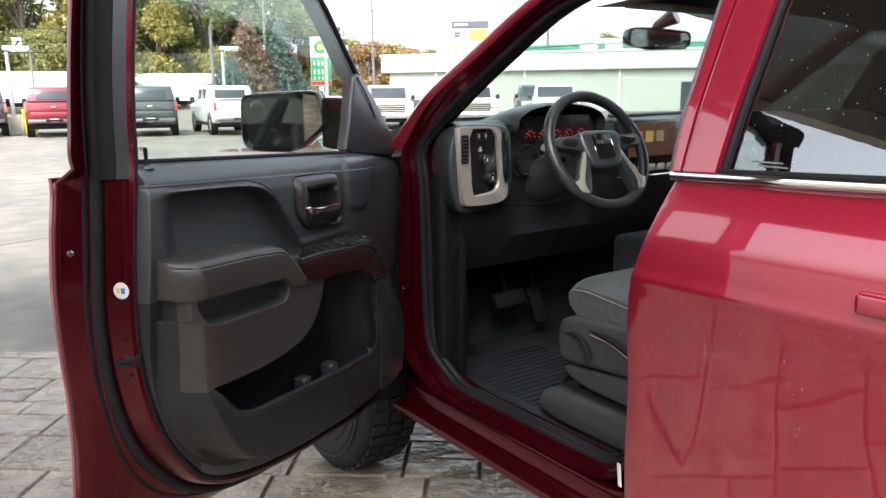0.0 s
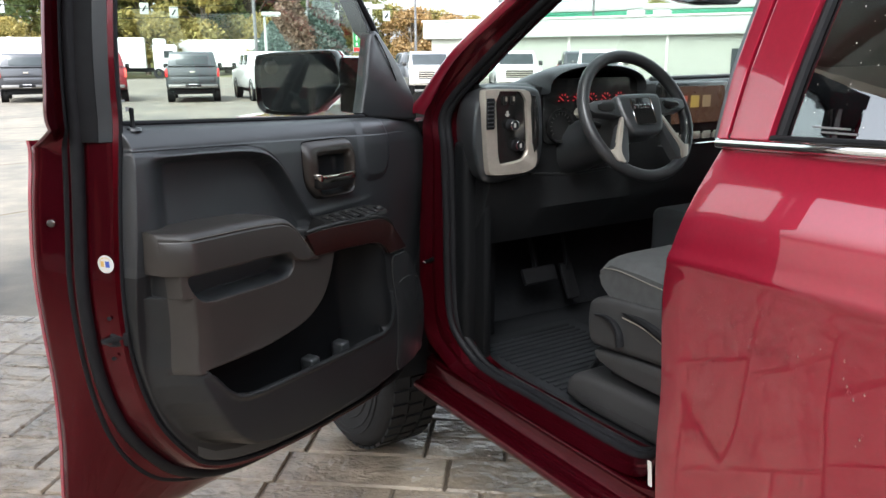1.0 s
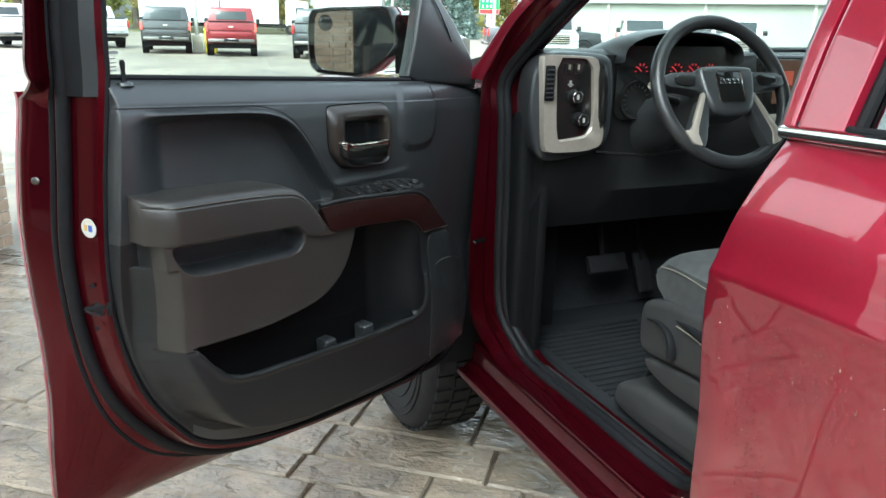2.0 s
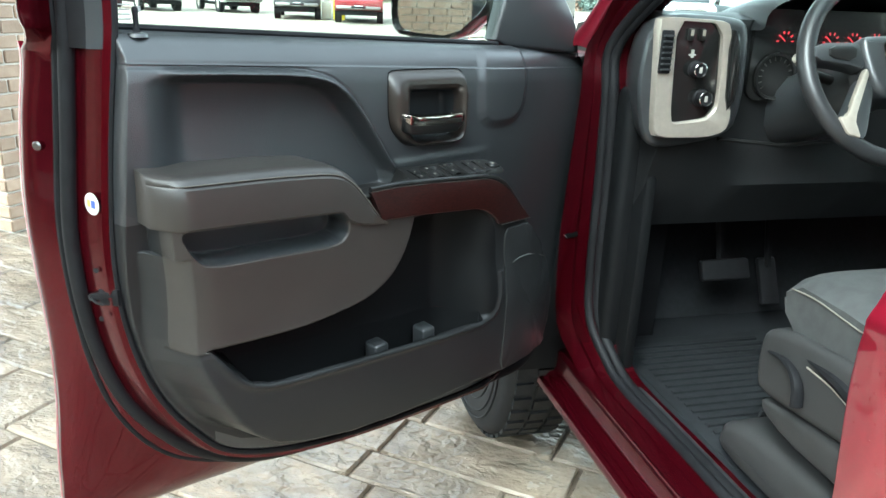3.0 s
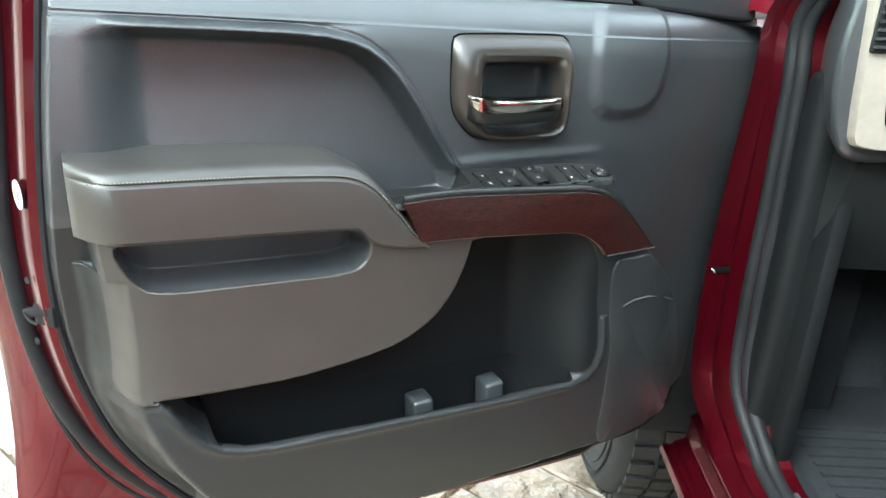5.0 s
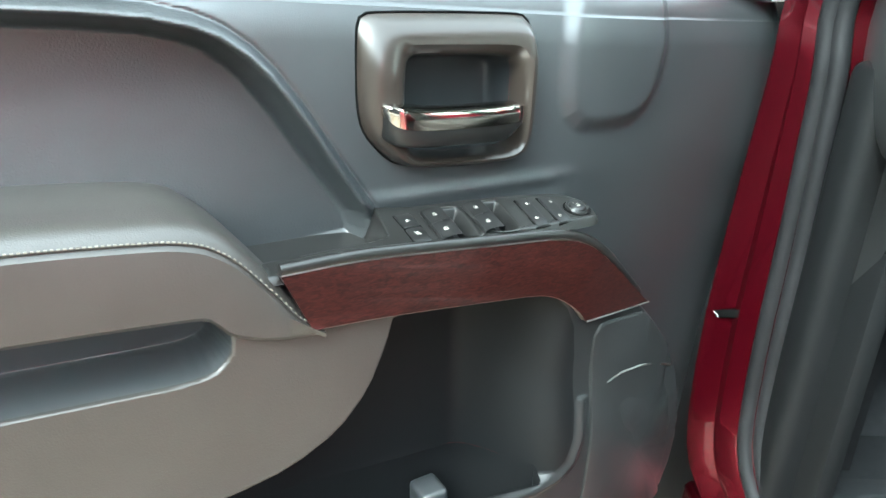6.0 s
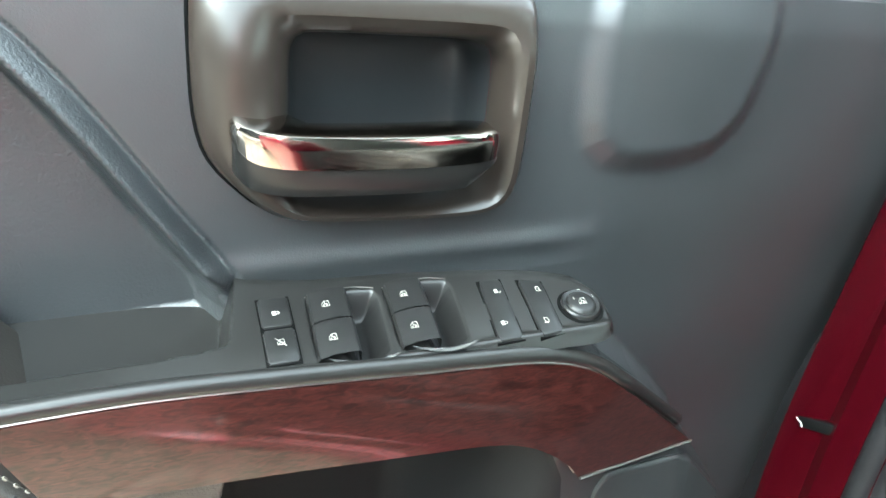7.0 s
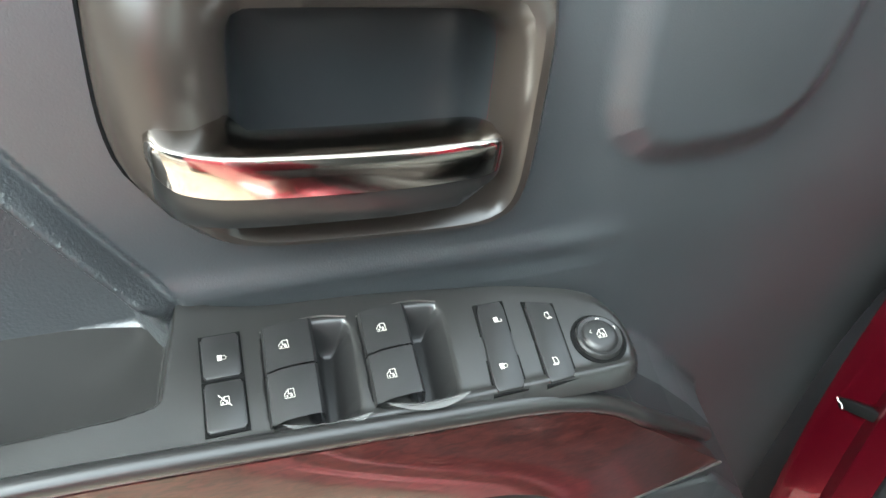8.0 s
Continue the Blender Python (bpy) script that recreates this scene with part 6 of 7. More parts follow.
part("touch_screen", block(2.03, 2.29, 1.920, 1.926, 1.262, 1.386), SCREEN, dash, "warm lit touch screen")
for k, cm in enumerate((DIAL, AMBER, STICKER)):
    part("screen_tile", block(2.055 + 0.06 * k, 2.095 + 0.06 * k, 1.917, 1.920, 1.315, 1.355), mat("tile", (0.06, 0.04, 0.02), 0.5, glow=((0.9, 0.1, 0.05, 0.06), (0.9, 0.6, 0.1, 0.06), (0.9, 0.6, 0.3, 0.035))[k]), dash)
part("radio_keys", join(*[block(2.03 + 0.055 * k, 2.075 + 0.055 * k, 1.925, 1.935, 1.205, 1.235, 0.004) for k in range(5)]), SILVER, dash)
part("chrome_line", tube([(1.97, 1.925, 1.195), (2.02, 1.92, 1.19), (2.4, 1.92, 1.19)], 0.004, 6), CHROME, dash)
part("lower_line", tube([(1.45, 1.955, 1.138), (1.60, 1.94, 1.125), (1.80, 1.94, 1.135)], 0.005, 6), SATIN, dash)
part("dash_top_line", tube([(1.98, 1.98, 1.412), (2.4, 1.99, 1.416), (2.9, 1.99, 1.41)], 0.008, 8), TRIM, dash)
part("passenger_trim", block(2.36, 2.92, 1.93, 1.96, 1.25, 1.33, 0.01), WOOD, dash)

# steering wheel: rim, hub, three spokes, badge
SW = pose(1.665, 1.735, 1.318, 0, 0, -4) @ Matrix.Rotation(radians(-27), 4, "X")
wheel_rim = [(0.187 * math.cos(a), 0.0, 0.187 * math.sin(a)) for a in np.linspace(0, 2 * math.pi, 72, endpoint=False)]
sw = part("steering_wheel", moved(tube(wheel_rim, 0.0178, 14, closed=True), SW), mat("wheel_leather", (0.016, 0.016, 0.017), 0.38, var=0.15, scale=30, bump=0.35, bscale=900), truck, "black leather three-spoke steering wheel")
hub = cut_corners([(-0.085, 0.045), (-0.07, 0.058), (0.07, 0.058), (0.085, 0.045), (0.072, -0.035), (0.05, -0.072), (-0.05, -0.072), (-0.072, -0.035)], 2)
part("hub", moved(prism([tuple(p) for p in hub], 0.03, -0.030, "y", bevel=0.014, seg=3), SW), TRIM, sw, "black airbag cover")
part("badge", moved(prism(rounded(-0.038, 0.038, -0.040, 0.040, 0.008), -0.026, -0.0315, "y", bevel=0.001), SW), GLOSS, sw)
part("badge_rim", moved(tube([(p[0], -0.0315, p[1]) for p in rounded(-0.038, 0.038, -0.040, 0.040, 0.008)], 0.0014, 6, closed=True), SW), CHROME, sw)
part("badge_shape", moved(join(*[block(x, x + 0.011, -0.0335, -0.031, 0.008, 0.020, 0.001) for x in (-0.028, -0.0135, 0.001, 0.0155)]), SW), CHROME, sw, "small chrome badge shape")
for sx in (-1, 1):
    sp = [(0.066 * sx, 0.046), (0.178 * sx, 0.042), (0.180 * sx, 0.006), (0.120 * sx, 0.000), (0.072 * sx, -0.012)]
    part("spoke", moved(prism([tuple(p) for p in cut_corners(sp, 1)], 0.014, -0.020, "y", bevel=0.005), SW), TRIM, sw)
    part("spoke_keys", moved(prism([tuple(p) for p in cut_corners([(0.088 * sx, 0.036), (0.150 * sx, 0.034), (0.152 * sx, 0.010), (0.098 * sx, 0.004)], 1)], -0.018, -0.0245, "y", bevel=0.003), SW), GLOSS if sx > 0 else SATIN, sw)
    lw = [(0.060 * sx, -0.045), (0.080 * sx, -0.020), (0.132 * sx, -0.110), (0.128 * sx, -0.138), (0.100 * sx, -0.150), (0.088 * sx, -0.140)]
    part("spoke", moved(prism([tuple(p) for p in cut_corners(lw, 1, 0.15)], 0.012, -0.018, "y", bevel=0.004), SW), TRIM, sw)
    si = [(0.066 * sx, -0.012), (0.078 * sx, -0.010), (0.128 * sx, -0.105), (0.146 * sx, -0.106), (0.132 * sx, -0.140), (0.104 * sx, -0.148), (0.112 * sx, -0.112)]
    part("silver_insert", moved(prism([tuple(p) for p in cut_corners(si, 1, 0.12)], -0.010, -0.0225, "y", bevel=0.003), SW), SILVER, sw, "satin silver spoke insert")
part("column_shroud", tube([(1.665, 1.76, 1.30), (1.668, 1.90, 1.235), (1.67, 2.05, 1.18)], [0.055, 0.075, 0.085], 14), TRIM, sw)
stalk = [(1.62, 1.83, 1.28), (1.555, 1.82, 1.295), (1.515, 1.81, 1.325)]
part("stalk", tube(stalk, [0.010, 0.012, 0.015], 10), SATIN, sw)
part("stalk_end", tube([(1.516, 1.810, 1.324), (1.506, 1.808, 1.332)], 0.0155, 10), SILVER, sw)

# pedals
part("brake_pedal", join(moved(block(-0.075, 0.075, -0.012, 0.012, -0.03, 0.03, 0.008), pose(1.70, 2.20, 0.72, -25, 0, 0)), tube([(1.70, 2.22, 0.73), (1.70, 2.30, 1.0)], 0.012, 6)), RUBBER, truck)
part("throttle_pedal", join(moved(block(-0.03, 0.03, -0.01, 0.01, -0.07, 0.07, 0.008), pose(1.88, 2.24, 0.66, -25, 0, 0)), tube([(1.88, 2.25, 0.70), (1.88, 2.32, 1.0)], 0.010, 6)), RUBBER, truck)

# driver seat
seat_rows = []
for i in range(17):
    x = 1.355 + 0.51 * i / 16
    s = math.sin(math.pi * i / 16)
    side = 0.016 * (abs(i - 8) / 8) ** 3
    tuck = 0.030 * (abs(i - 8) / 8) ** 6
    prof = [(1.535 - tuck, 0.885), (1.560 - tuck, 0.905), (1.570 - tuck, 0.930), (1.562 - tuck, 0.958), (1.538, 0.976), (1.50, 0.984 + side), (1.40, 0.982 + side), (1.25, 0.968 + side), (1.05, 0.955 + side), (1.02, 0.90), (1.05, 0.86), (1.50, 0.865)]
    drop_edge = 0.035 * (abs(i - 8) / 8) ** 8
    seat_rows.append([(x, y, z - (drop_edge if z > 0.94 else 0)) for y, z in prof])
seat = part("driver_seat", loft(seat_rows, closed=True, caps=True), SEAT, truck, "grey cloth driver seat with black plastic base")
part("seat_piping", tube(smooth_line([(1.356, 1.08, 0.925), (1.3535, 1.34, 0.945), (1.3535, 1.46, 0.957), (1.3545, 1.525, 0.953)], 5), 0.0016, 6), STITCH, seat, "pale stitched piping")
base = cut_corners([(1.03, 0.90), (1.03, 0.775), (1.20, 0.765), (1.35, 0.754), (1.53, 0.738), (1.556, 0.750), (1.566, 0.80), (1.560, 0.862), (1.50, 0.884), (1.35, 0.892), (1.25, 0.90)], 2)
part("seat_side", prism([tuple(p) for p in base], 1.42, 1.338, "x", bevel=0.016, seg=3), SEAT_TRIM, seat, "black plastic seat side cover")
valance = cut_corners([(1.03, 0.758), (1.03, 0.668), (1.35, 0.676), (1.46, 0.680), (1.535, 0.700), (1.545, 0.726), (1.50, 0.732), (1.35, 0.748)], 1)
part("seat_valance", prism([tuple(p) for p in valance], 1.42, 1.347, "x", bevel=0.010, seg=3), SEAT_TRIM, seat, "black plastic seat valance")
lever_line = smooth_line([(1.337, 1.530, 0.828), (1.334, 1.490, 0.834), (1.330, 1.455, 0.826), (1.326, 1.433, 0.806), (1.325, 1.426, 0.775)], 4)
part("seat_recline_lever", tube(lever_line, [0.003 + 0.009 * math.sin(math.pi * 0.5 * k / (len(lever_line) - 1)) for k in range(len(lever_line))], 8, flat=0.8), RUBBER, seat, "curved black seat lever")
# raised black bar stands in for the shade in the side cover's recess
part("seat_recess_shade", tube(smooth_line([(1.340, 1.440, 0.858), (1.338, 1.36, 0.852), (1.338, 1.28, 0.828), (1.339, 1.24, 0.80)], 5), [0.002 + 0.010 * math.sin(math.pi * k / 15) for k in range(16)], 8), RUBBER, seat)
part("seat_trim_line", tube(smooth_line([(1.336, 1.432, 0.847), (1.335, 1.36, 0.839), (1.335, 1.29, 0.815)], 5), 0.0016, 6), SILVER, seat)
low = cut_corners([(1.02, 0.640), (1.02, 0.535), (1.56, 0.53), (1.665, 0.545), (1.655, 0.606), (1.60, 0.632), (1.50, 0.640)], 2)
part("seat_rail_cover", prism([tuple(p) for p in low], 1.47, 1.355, "x", bevel=0.022, seg=3), SEAT_TRIM, seat, "black seat rail cover")
coil = []
for i in range(120):
    a = i * 0.9
    s = i / 119
    coil.append((1.45 + 0.10 * s + 0.010 * math.cos(a), 1.66 + 0.03 * math.sin(3 * s), 0.565 + 0.06 * s + 0.010 * math.sin(a)))
part("coiled_wire", tube(coil, 0.0028, 5), RUBBER, seat, "coiled black wire under the seat")
part("seat_frame", block(1.42, 1.80, 1.05, 1.55, 0.53, 0.87, 0.01), RUBBER, seat)
brow = []
for i in range(9):
    z = 0.95 + 0.62 * i / 8
    y = 1.06 - 0.30 * (i / 8)
    hw = 0.25 - 0.05 * (i / 8) ** 2
    brow.append([(1.61 + hw * math.cos(a), y + 0.075 * math.sin(a), z) for a in np.linspace(0, 2 * math.pi, 20, endpoint=False)])
part("backrest", loft(brow, closed=True, caps=True), SEAT, seat)
part("head_rest", moved(block(-0.13, 0.13, -0.05, 0.05, -0.09, 0.09, 0.04, 3), pose(1.61, 0.74, 1.66, 10, 0, 0)), SEAT, seat)
psg = copy_thing(seat, Matrix.Translation((1.04, 0, 0)))
psg.parent = truck
psg.name = "passenger_seat"
psg["label"] = "grey cloth passenger seat"
psg.matrix_parent_inverse = Matrix.Translation(-truck.location)
part("centre_console", block(1.98, 2.30, 0.9, 1.95, 0.52, 0.98, 0.03, 3), TRIM, truck)

# ---------------------------------------------------------------- parked vehicles across the lot
LAMP_RED = mat("tail_lamp", (0.5, 0.02, 0.02), 0.2, coat=0.5)
LAMP_LIT = mat("tail_lamp_lit", (0.6, 0.05, 0.04), 0.2, glow=(1.0, 0.15, 0.12, 0.3))
LAMP_CLEAR = mat("head_lamp", (0.7, 0.7, 0.68), 0.15, coat=0.5)
CAR_GLASS = mat("car_glass", (0.03, 0.036, 0.038), 0.06, var=0.1)
PLATE = mat("plate", (0.7, 0.7, 0.72), 0.5)


def pickup(label, paint, group="pickup trucks parked in the lot", tall=1.0, lit=False):
    """A parked crew-cab pickup; forward is +y, its rear bumper at y = 0."""
    ob = thing("parked_pickup", (0, 0, 0), label, "pickup truck", group)

    def shell(prof, hw, bev):
        bm = bmesh.new()
        a = [bm.verts.new((-hw, y, z)) for y, z in prof]
        b = [bm.verts.new((hw, y, z)) for y, z in prof]
        bm.faces.new(a)
        bm.faces.new(b[::-1])
        for i in range(len(prof)):
            j = (i + 1) % len(prof)
            bm.faces.new((a[i], a[j], b[j], b[i]))
        bmesh.ops.recalc_face_normals(bm, faces=bm.faces[:])
        bmesh.ops.bevel(bm, geom=bm.edges[:], offset=bev, segments=2, affect="EDGES", profile=0.5)
        return bm

    body = link_mesh("body", shell([(0.12, 0.62), (0.10, 1.38), (1.75, 1.40), (1.80, 1.32), (4.35, 1.30), (5.55, 1.20), (5.65, 0.75), (5.6, 0.50), (0.5, 0.48)], 0.99, 0.06), paint, ob)
    cab = shell([(1.72, 1.30), (1.92, 1.90), (2.15, 1.95), (3.45, 1.95), (3.75, 1.88), (4.45, 1.28)], 0.86, 0.05)
    for v in cab.verts:
        if v.co.z < 1.5:
            v.co.x *= 1.12
    link_mesh("cab", cab, paint, ob)
    link_mesh("back_window", moved(block(-0.62, 0.62, -0.012, 0.012, -0.19, 0.17, 0.01), pose(0, 1.80, 1.62, -17, 0, 0)), CAR_GLASS, ob)
    link_mesh("windscreen", moved(block(-0.78, 0.78, -0.012, 0.012, -0.36, 0.36, 0.01), pose(0, 4.10, 1.585, 50, 0, 0)), CAR_GLASS, ob)
    for sx in (-1, 1):
        link_mesh("side_window", moved(block(-0.012, 0.012, -0.42, 0.42, -0.20, 0.20, 0.01), pose(sx * 0.905, 2.45, 1.62, 0, -sx * 10, 0)), CAR_GLASS, ob)
        link_mesh("side_window", moved(block(-0.012, 0.012, -0.38, 0.38, -0.19, 0.19, 0.01), pose(sx * 0.905, 3.40, 1.61, 0, -sx * 10, 0)), CAR_GLASS, ob)
        link_mesh("tail_lamp", block(sx * 0.99 - 0.07, sx * 0.99 + 0.012 if sx > 0 else -0.92, 0.05, 0.16, 0.98, 1.30, 0.015) if sx > 0 else block(-1.002, -0.90, 0.05, 0.16, 0.98, 1.30, 0.015), LAMP_LIT if lit else LAMP_RED, ob)
        link_mesh("head_lamp", block(sx * 0.80 - 0.16, sx * 0.80 + 0.16, 5.58, 5.68, 0.92, 1.10, 0.02), LAMP_CLEAR, ob)
        link_mesh("wing_mirror", block(sx * 1.12 - 0.09, sx * 1.12 + 0.09, 4.02, 4.12, 1.30, 1.50, 0.03), GLOSS, ob)
        for y in (1.15, 4.75):
            w = link_mesh("wheel", moved(lathe([(0.23, 0.0), (0.26, -0.01), (0.37, 0.0), (0.40, 0.04), (0.40, 0.22), (0.37, 0.26), (0.22, 0.26)], 28, "x"), Matrix.Translation((sx * 1.0 if sx < 0 else 1.0, y, 0.40)) @ Matrix.Diagonal((1 if sx < 0 else -1, 1, 1, 1))), TYRE, ob)
            link_mesh("rim", moved(lathe([(0.23, 0.02), (0.18, 0.05), (0.05, 0.03), (0.0, 0.03)], 20, "x"), Matrix.Translation((sx * 1.0 if sx < 0 else 1.0, y, 0.40)) @ Matrix.Diagonal((1 if sx < 0 else -1, 1, 1, 1))), SILVER, w)
            link_mesh("wheel_arch", moved(lathe([(0.40, 0.0), (0.47, -0.012), (0.48, 0.03)], 28, "x"), Matrix.Translation((sx * 0.99, y, 0.42)) @ Matrix.Diagonal((1 if sx < 0 else -1, 1, 1, 1))), RUBBER, ob)
    link_mesh("rear_bumper", block(-0.90, 0.90, -0.06, 0.14, 0.56, 0.70, 0.03), STEEL, ob)
    link_mesh("bumper_step", block(-0.30, 0.30, -0.075, 0.0, 0.60, 0.705, 0.02), RUBBER, ob)
    link_mesh("tailgate_panel", block(-0.80, 0.80, 0.070, 0.12, 0.78, 0.98, 0.015), paint, ob)
    link_mesh("tailgate_cap", block(-0.88, 0.88, 0.06, 0.16, 1.365, 1.40, 0.012), RUBBER, ob)
    link_mesh("front_bumper", block(-0.98, 0.98, 5.58, 5.76, 0.50, 0.72, 0.04), CHROME, ob)
    link_mesh("grille", block(-0.60, 0.60, 5.60, 5.70, 0.78, 1.14, 0.03), GLOSS, ob)
    for k in range(4):
        link_mesh("grille_bar", block(-0.58, 0.58, 5.69, 5.715, 0.82 + 0.085 * k, 0.85 + 0.085 * k), SILVER, ob)
    link_mesh("tailgate_line", block(-0.86, 0.86, 0.085, 0.10, 1.02, 1.035), RUBBER, ob)
    link_mesh("tailgate_shape", block(-0.09, 0.09, 0.078, 0.10, 1.14, 1.20, 0.01), SILVER, ob)
    link_mesh("number_plate", block(-0.16, 0.16, -0.068, -0.05, 0.60, 0.72), PLATE, ob)
    link_mesh("underside", block(-0.75, 0.75, 0.4, 5.4, 0.32, 0.52), RUBBER, ob)
    return ob


WHITE_P = mat("white_paint", (0.72, 0.72, 0.71), 0.3, var=0.04, coat=0.8)
GREY_P = mat("slate_grey_paint", (0.040, 0.045, 0.050), 0.35, metal=0.2, var=0.06, coat=0.5)
DARK_P = mat("near_black_paint", (0.035, 0.036, 0.042), 0.3, metal=0.2, var=0.06, coat=0.8)
MAROON_P = mat("bright_red_paint", (0.19, 0.012, 0.018), 0.35, metal=0.2, var=0.06, coat=0.5)
SILVER_P = mat("silver_paint", (0.42, 0.43, 0.44), 0.3, metal=0.5, var=0.06, coat=0.8)


def parked(make, x, y, az, back=False):
    """az: heading in degrees, clockwise from +y; x, y: where its rear (or, if back, its nose) stands."""
    m = pose(x, y, -0.035, 0, 0, -az)
    if back:
        m = m @ Matrix.Translation((0, -5.7, 0))
    make.matrix_basis = m
    return make


parked(pickup("slate grey pickup parked with its tail to the forecourt", GREY_P), 7.76, 30.55, 15)
parked(pickup("white pickup parked with its tail to the forecourt", WHITE_P), 10.8, 29.1, 8)
parked(pickup("bright red pickup with a step bumper", MAROON_P, lit=True), 4.75, 32.7, 9)
parked(pickup("near-black pickup with lit tail lamps", DARK_P, lit=True), 2.4, 34.9, 5)
parked(pickup("white pickup parked at an angle", WHITE_P), -3.4, 40.0, -24)
parked(pickup("white pickup with dark windows", WHITE_P), 0.2, 40.6, -18)
parked(pickup("silver pickup parked nose out", SILVER_P), 17.4, 28.6, 207, True)
parked(pickup("white pickup parked nose out before the store", WHITE_P), 20.8, 26.9, 212, True)
parked(pickup("dark pickup parked nose out before the store", DARK_P), 24.6, 26.8, 217, True)
parked(pickup("white pickup with a yellow windscreen tag", WHITE_P), 22.6, 23.8, 222, True)
parked(pickup("grey-blue pickup parked side on", GREY_P), 17.2, 35.0, 110)

YELLOW = mat("yellow_card", (0.75, 0.6, 0.04), 0.6, var=0.05)


def plain_thing(name, bm, material, label, category, group="", smooth=True):
    return tagged(link_mesh(name, bm, material, None, "", smooth), label, category, group)


# yellow bin and pale post by the red pickup
plain_thing("yellow_bin", moved(join(block(-0.24, 0.24, -0.24, 0.24, 0.0, 0.95, 0.03), block(-0.26, 0.26, -0.26, 0.26, 0.95, 1.05, 0.03)), Matrix.Translation((4.35, 36.4, -0.035))), YELLOW, "yellow plastic bin on the asphalt", "bin")

# box trailer with its tractor
tl = thing("box_truck", (0, 0, 0), "white semi trailer with a white tractor, parked across the lot", "truck")
link_mesh("trailer", block(-13.5, 0, -1.25, 1.25, 1.05, 3.95, 0.04), WHITE_P, tl)
link_mesh("tractor_cab", block(0.7, 3.0, -1.2, 1.2, 0.7, 3.3, 0.25, 3), WHITE_P, tl)
link_mesh("tractor_nose", block(2.9, 4.3, -0.95, 0.95, 0.7, 1.75, 0.18, 3), WHITE_P, tl)
link_mesh("cab_window", moved(block(-0.02, 0.02, -1.0, 1.0, -0.35, 0.35, 0.01), pose(2.98, 0, 2.45, 0, -12, 0)), CAR_GLASS, tl)
link_mesh("cab_side_window", block(1.7, 2.6, -1.22, -1.19, 2.0, 2.7), CAR_GLASS, tl)
link_mesh("chassis", block(-13.2, 3.6, -0.5, 0.5, 0.65, 1.05), RUBBER, tl)
link_mesh("front_fairing", moved(block(0.75, 2.0, -1.1, 1.1, 3.25, 3.85, 0.2, 2), Matrix()), WHITE_P, tl)
for x in (-12.3, -11.1, 1.1, 3.3):
    for y in (-1.1, 1.1):
        link_mesh("wheel", moved(lathe([(0.25, -0.14), (0.48, -0.14), (0.50, -0.10), (0.50, 0.10), (0.48, 0.14), (0.25, 0.14)], 20, "y"), Matrix.Translation((x, y, 0.5))), TYRE, tl)
tl.matrix_basis = pose(16.5, 82, -0.035, 0, 0, -14)
tl2 = copy_thing(tl, pose(33, 84, -0.035, 0, 0, -20))
tl2["label"] = "white box truck far across the street"

# store across the lot
CREAM = mat("cream_wall", (0.285, 0.30, 0.255), 0.7, var=0.04, scale=0.6)
WHITE_BAND = mat("white_fascia", (0.35, 0.37, 0.345), 0.6, var=0.03, scale=0.5)
GREEN = mat("green_band", (0.015, 0.19, 0.10), 0.5, var=0.05, scale=0.5)
STORE = Matrix.Translation((36.0, 60.5, 0)) @ Matrix.Rotation(math.atan2(39.2 - 60.1, 52.0 - 36.3), 4, "Z")
store = thing("store", (0, 0, 0), "low cream store with a white fascia", "building")
link_mesh("wall", moved(block(0.6, 60, 0.5, 14, -0.04, 3.45), STORE), CREAM, store, smooth=False)
link_mesh("fascia", moved(block(0, 60.5, 0, 14.4, 3.4, 4.85, 0.03), STORE), WHITE_BAND, store, smooth=False)
link_mesh("roof_edge", moved(block(-0.1, 60.6, -0.1, 14.5, 4.85, 4.98), STORE), FASCIA, store, smooth=False)
for x in (5, 13, 21, 30, 39):
    link_mesh("downpipe", moved(block(x, x + 0.18, 0.34, 0.5, 0, 3.4), STORE), FASCIA, store)
for x in (8.0, 26.0, 44.0):
    dr = link_mesh("door", moved(block(x, x + 1.8, 0.42, 0.52, 0, 2.3), STORE), CAR_GLASS, store)
for x, y in ((17, 6), (19.2, 6.5), (40, 5)):
    link_mesh("roof_unit", moved(block(x, x + 1.5, y, y + 1.5, 4.9, 5.7, 0.05), STORE), SILVER_P, store)

# filling station roof and price sign, far behind
st = thing("station_canopy", (0, 0, 0), "green and white filling station canopy", "canopy")
ROOF = Matrix.Translation((57, 78, 0)) @ Matrix.Rotation(radians(-52), 4, "Z")
link_mesh("band", moved(block(0, 30, 0, 12, 6.0, 7.0, 0.05), ROOF), GREEN, st)
link_mesh("top_band", moved(block(-0.1, 30.1, -0.1, 12.1, 7.0, 7.7, 0.05), ROOF), WHITE_BAND, st)
for x in (5, 15, 25):
    link_mesh("post", moved(block(x, x + 0.5, 5.5, 6.0, -0.04, 6.0), ROOF), WHITE_BAND, st)

SIGN_LED = mat("price_led", (0.6, 0.7, 0.6), 0.5, glow=(0.75, 1.0, 0.8, 0.25))
SIGN_GREEN = mat("sign_green", (0.0, 0.17, 0.04), 0.5, glow=(0.0, 0.5, 0.12, 0.03))
ps = thing("price_sign", (0, 0, 0), "tall white and green filling station price sign", "sign")
link_mesh("cabinet", block(-1.0, 1.0, -0.2, 0.2, 2.4, 7.2, 0.05), WHITE_BAND, ps)
link_mesh("price_field", block(-0.94, 0.94, -0.24, -0.19, 2.9, 5.2), SIGN_GREEN, ps)
link_mesh("red_field", block(-0.94, 0.94, -0.24, -0.19, 2.5, 2.85), LAMP_RED, ps)
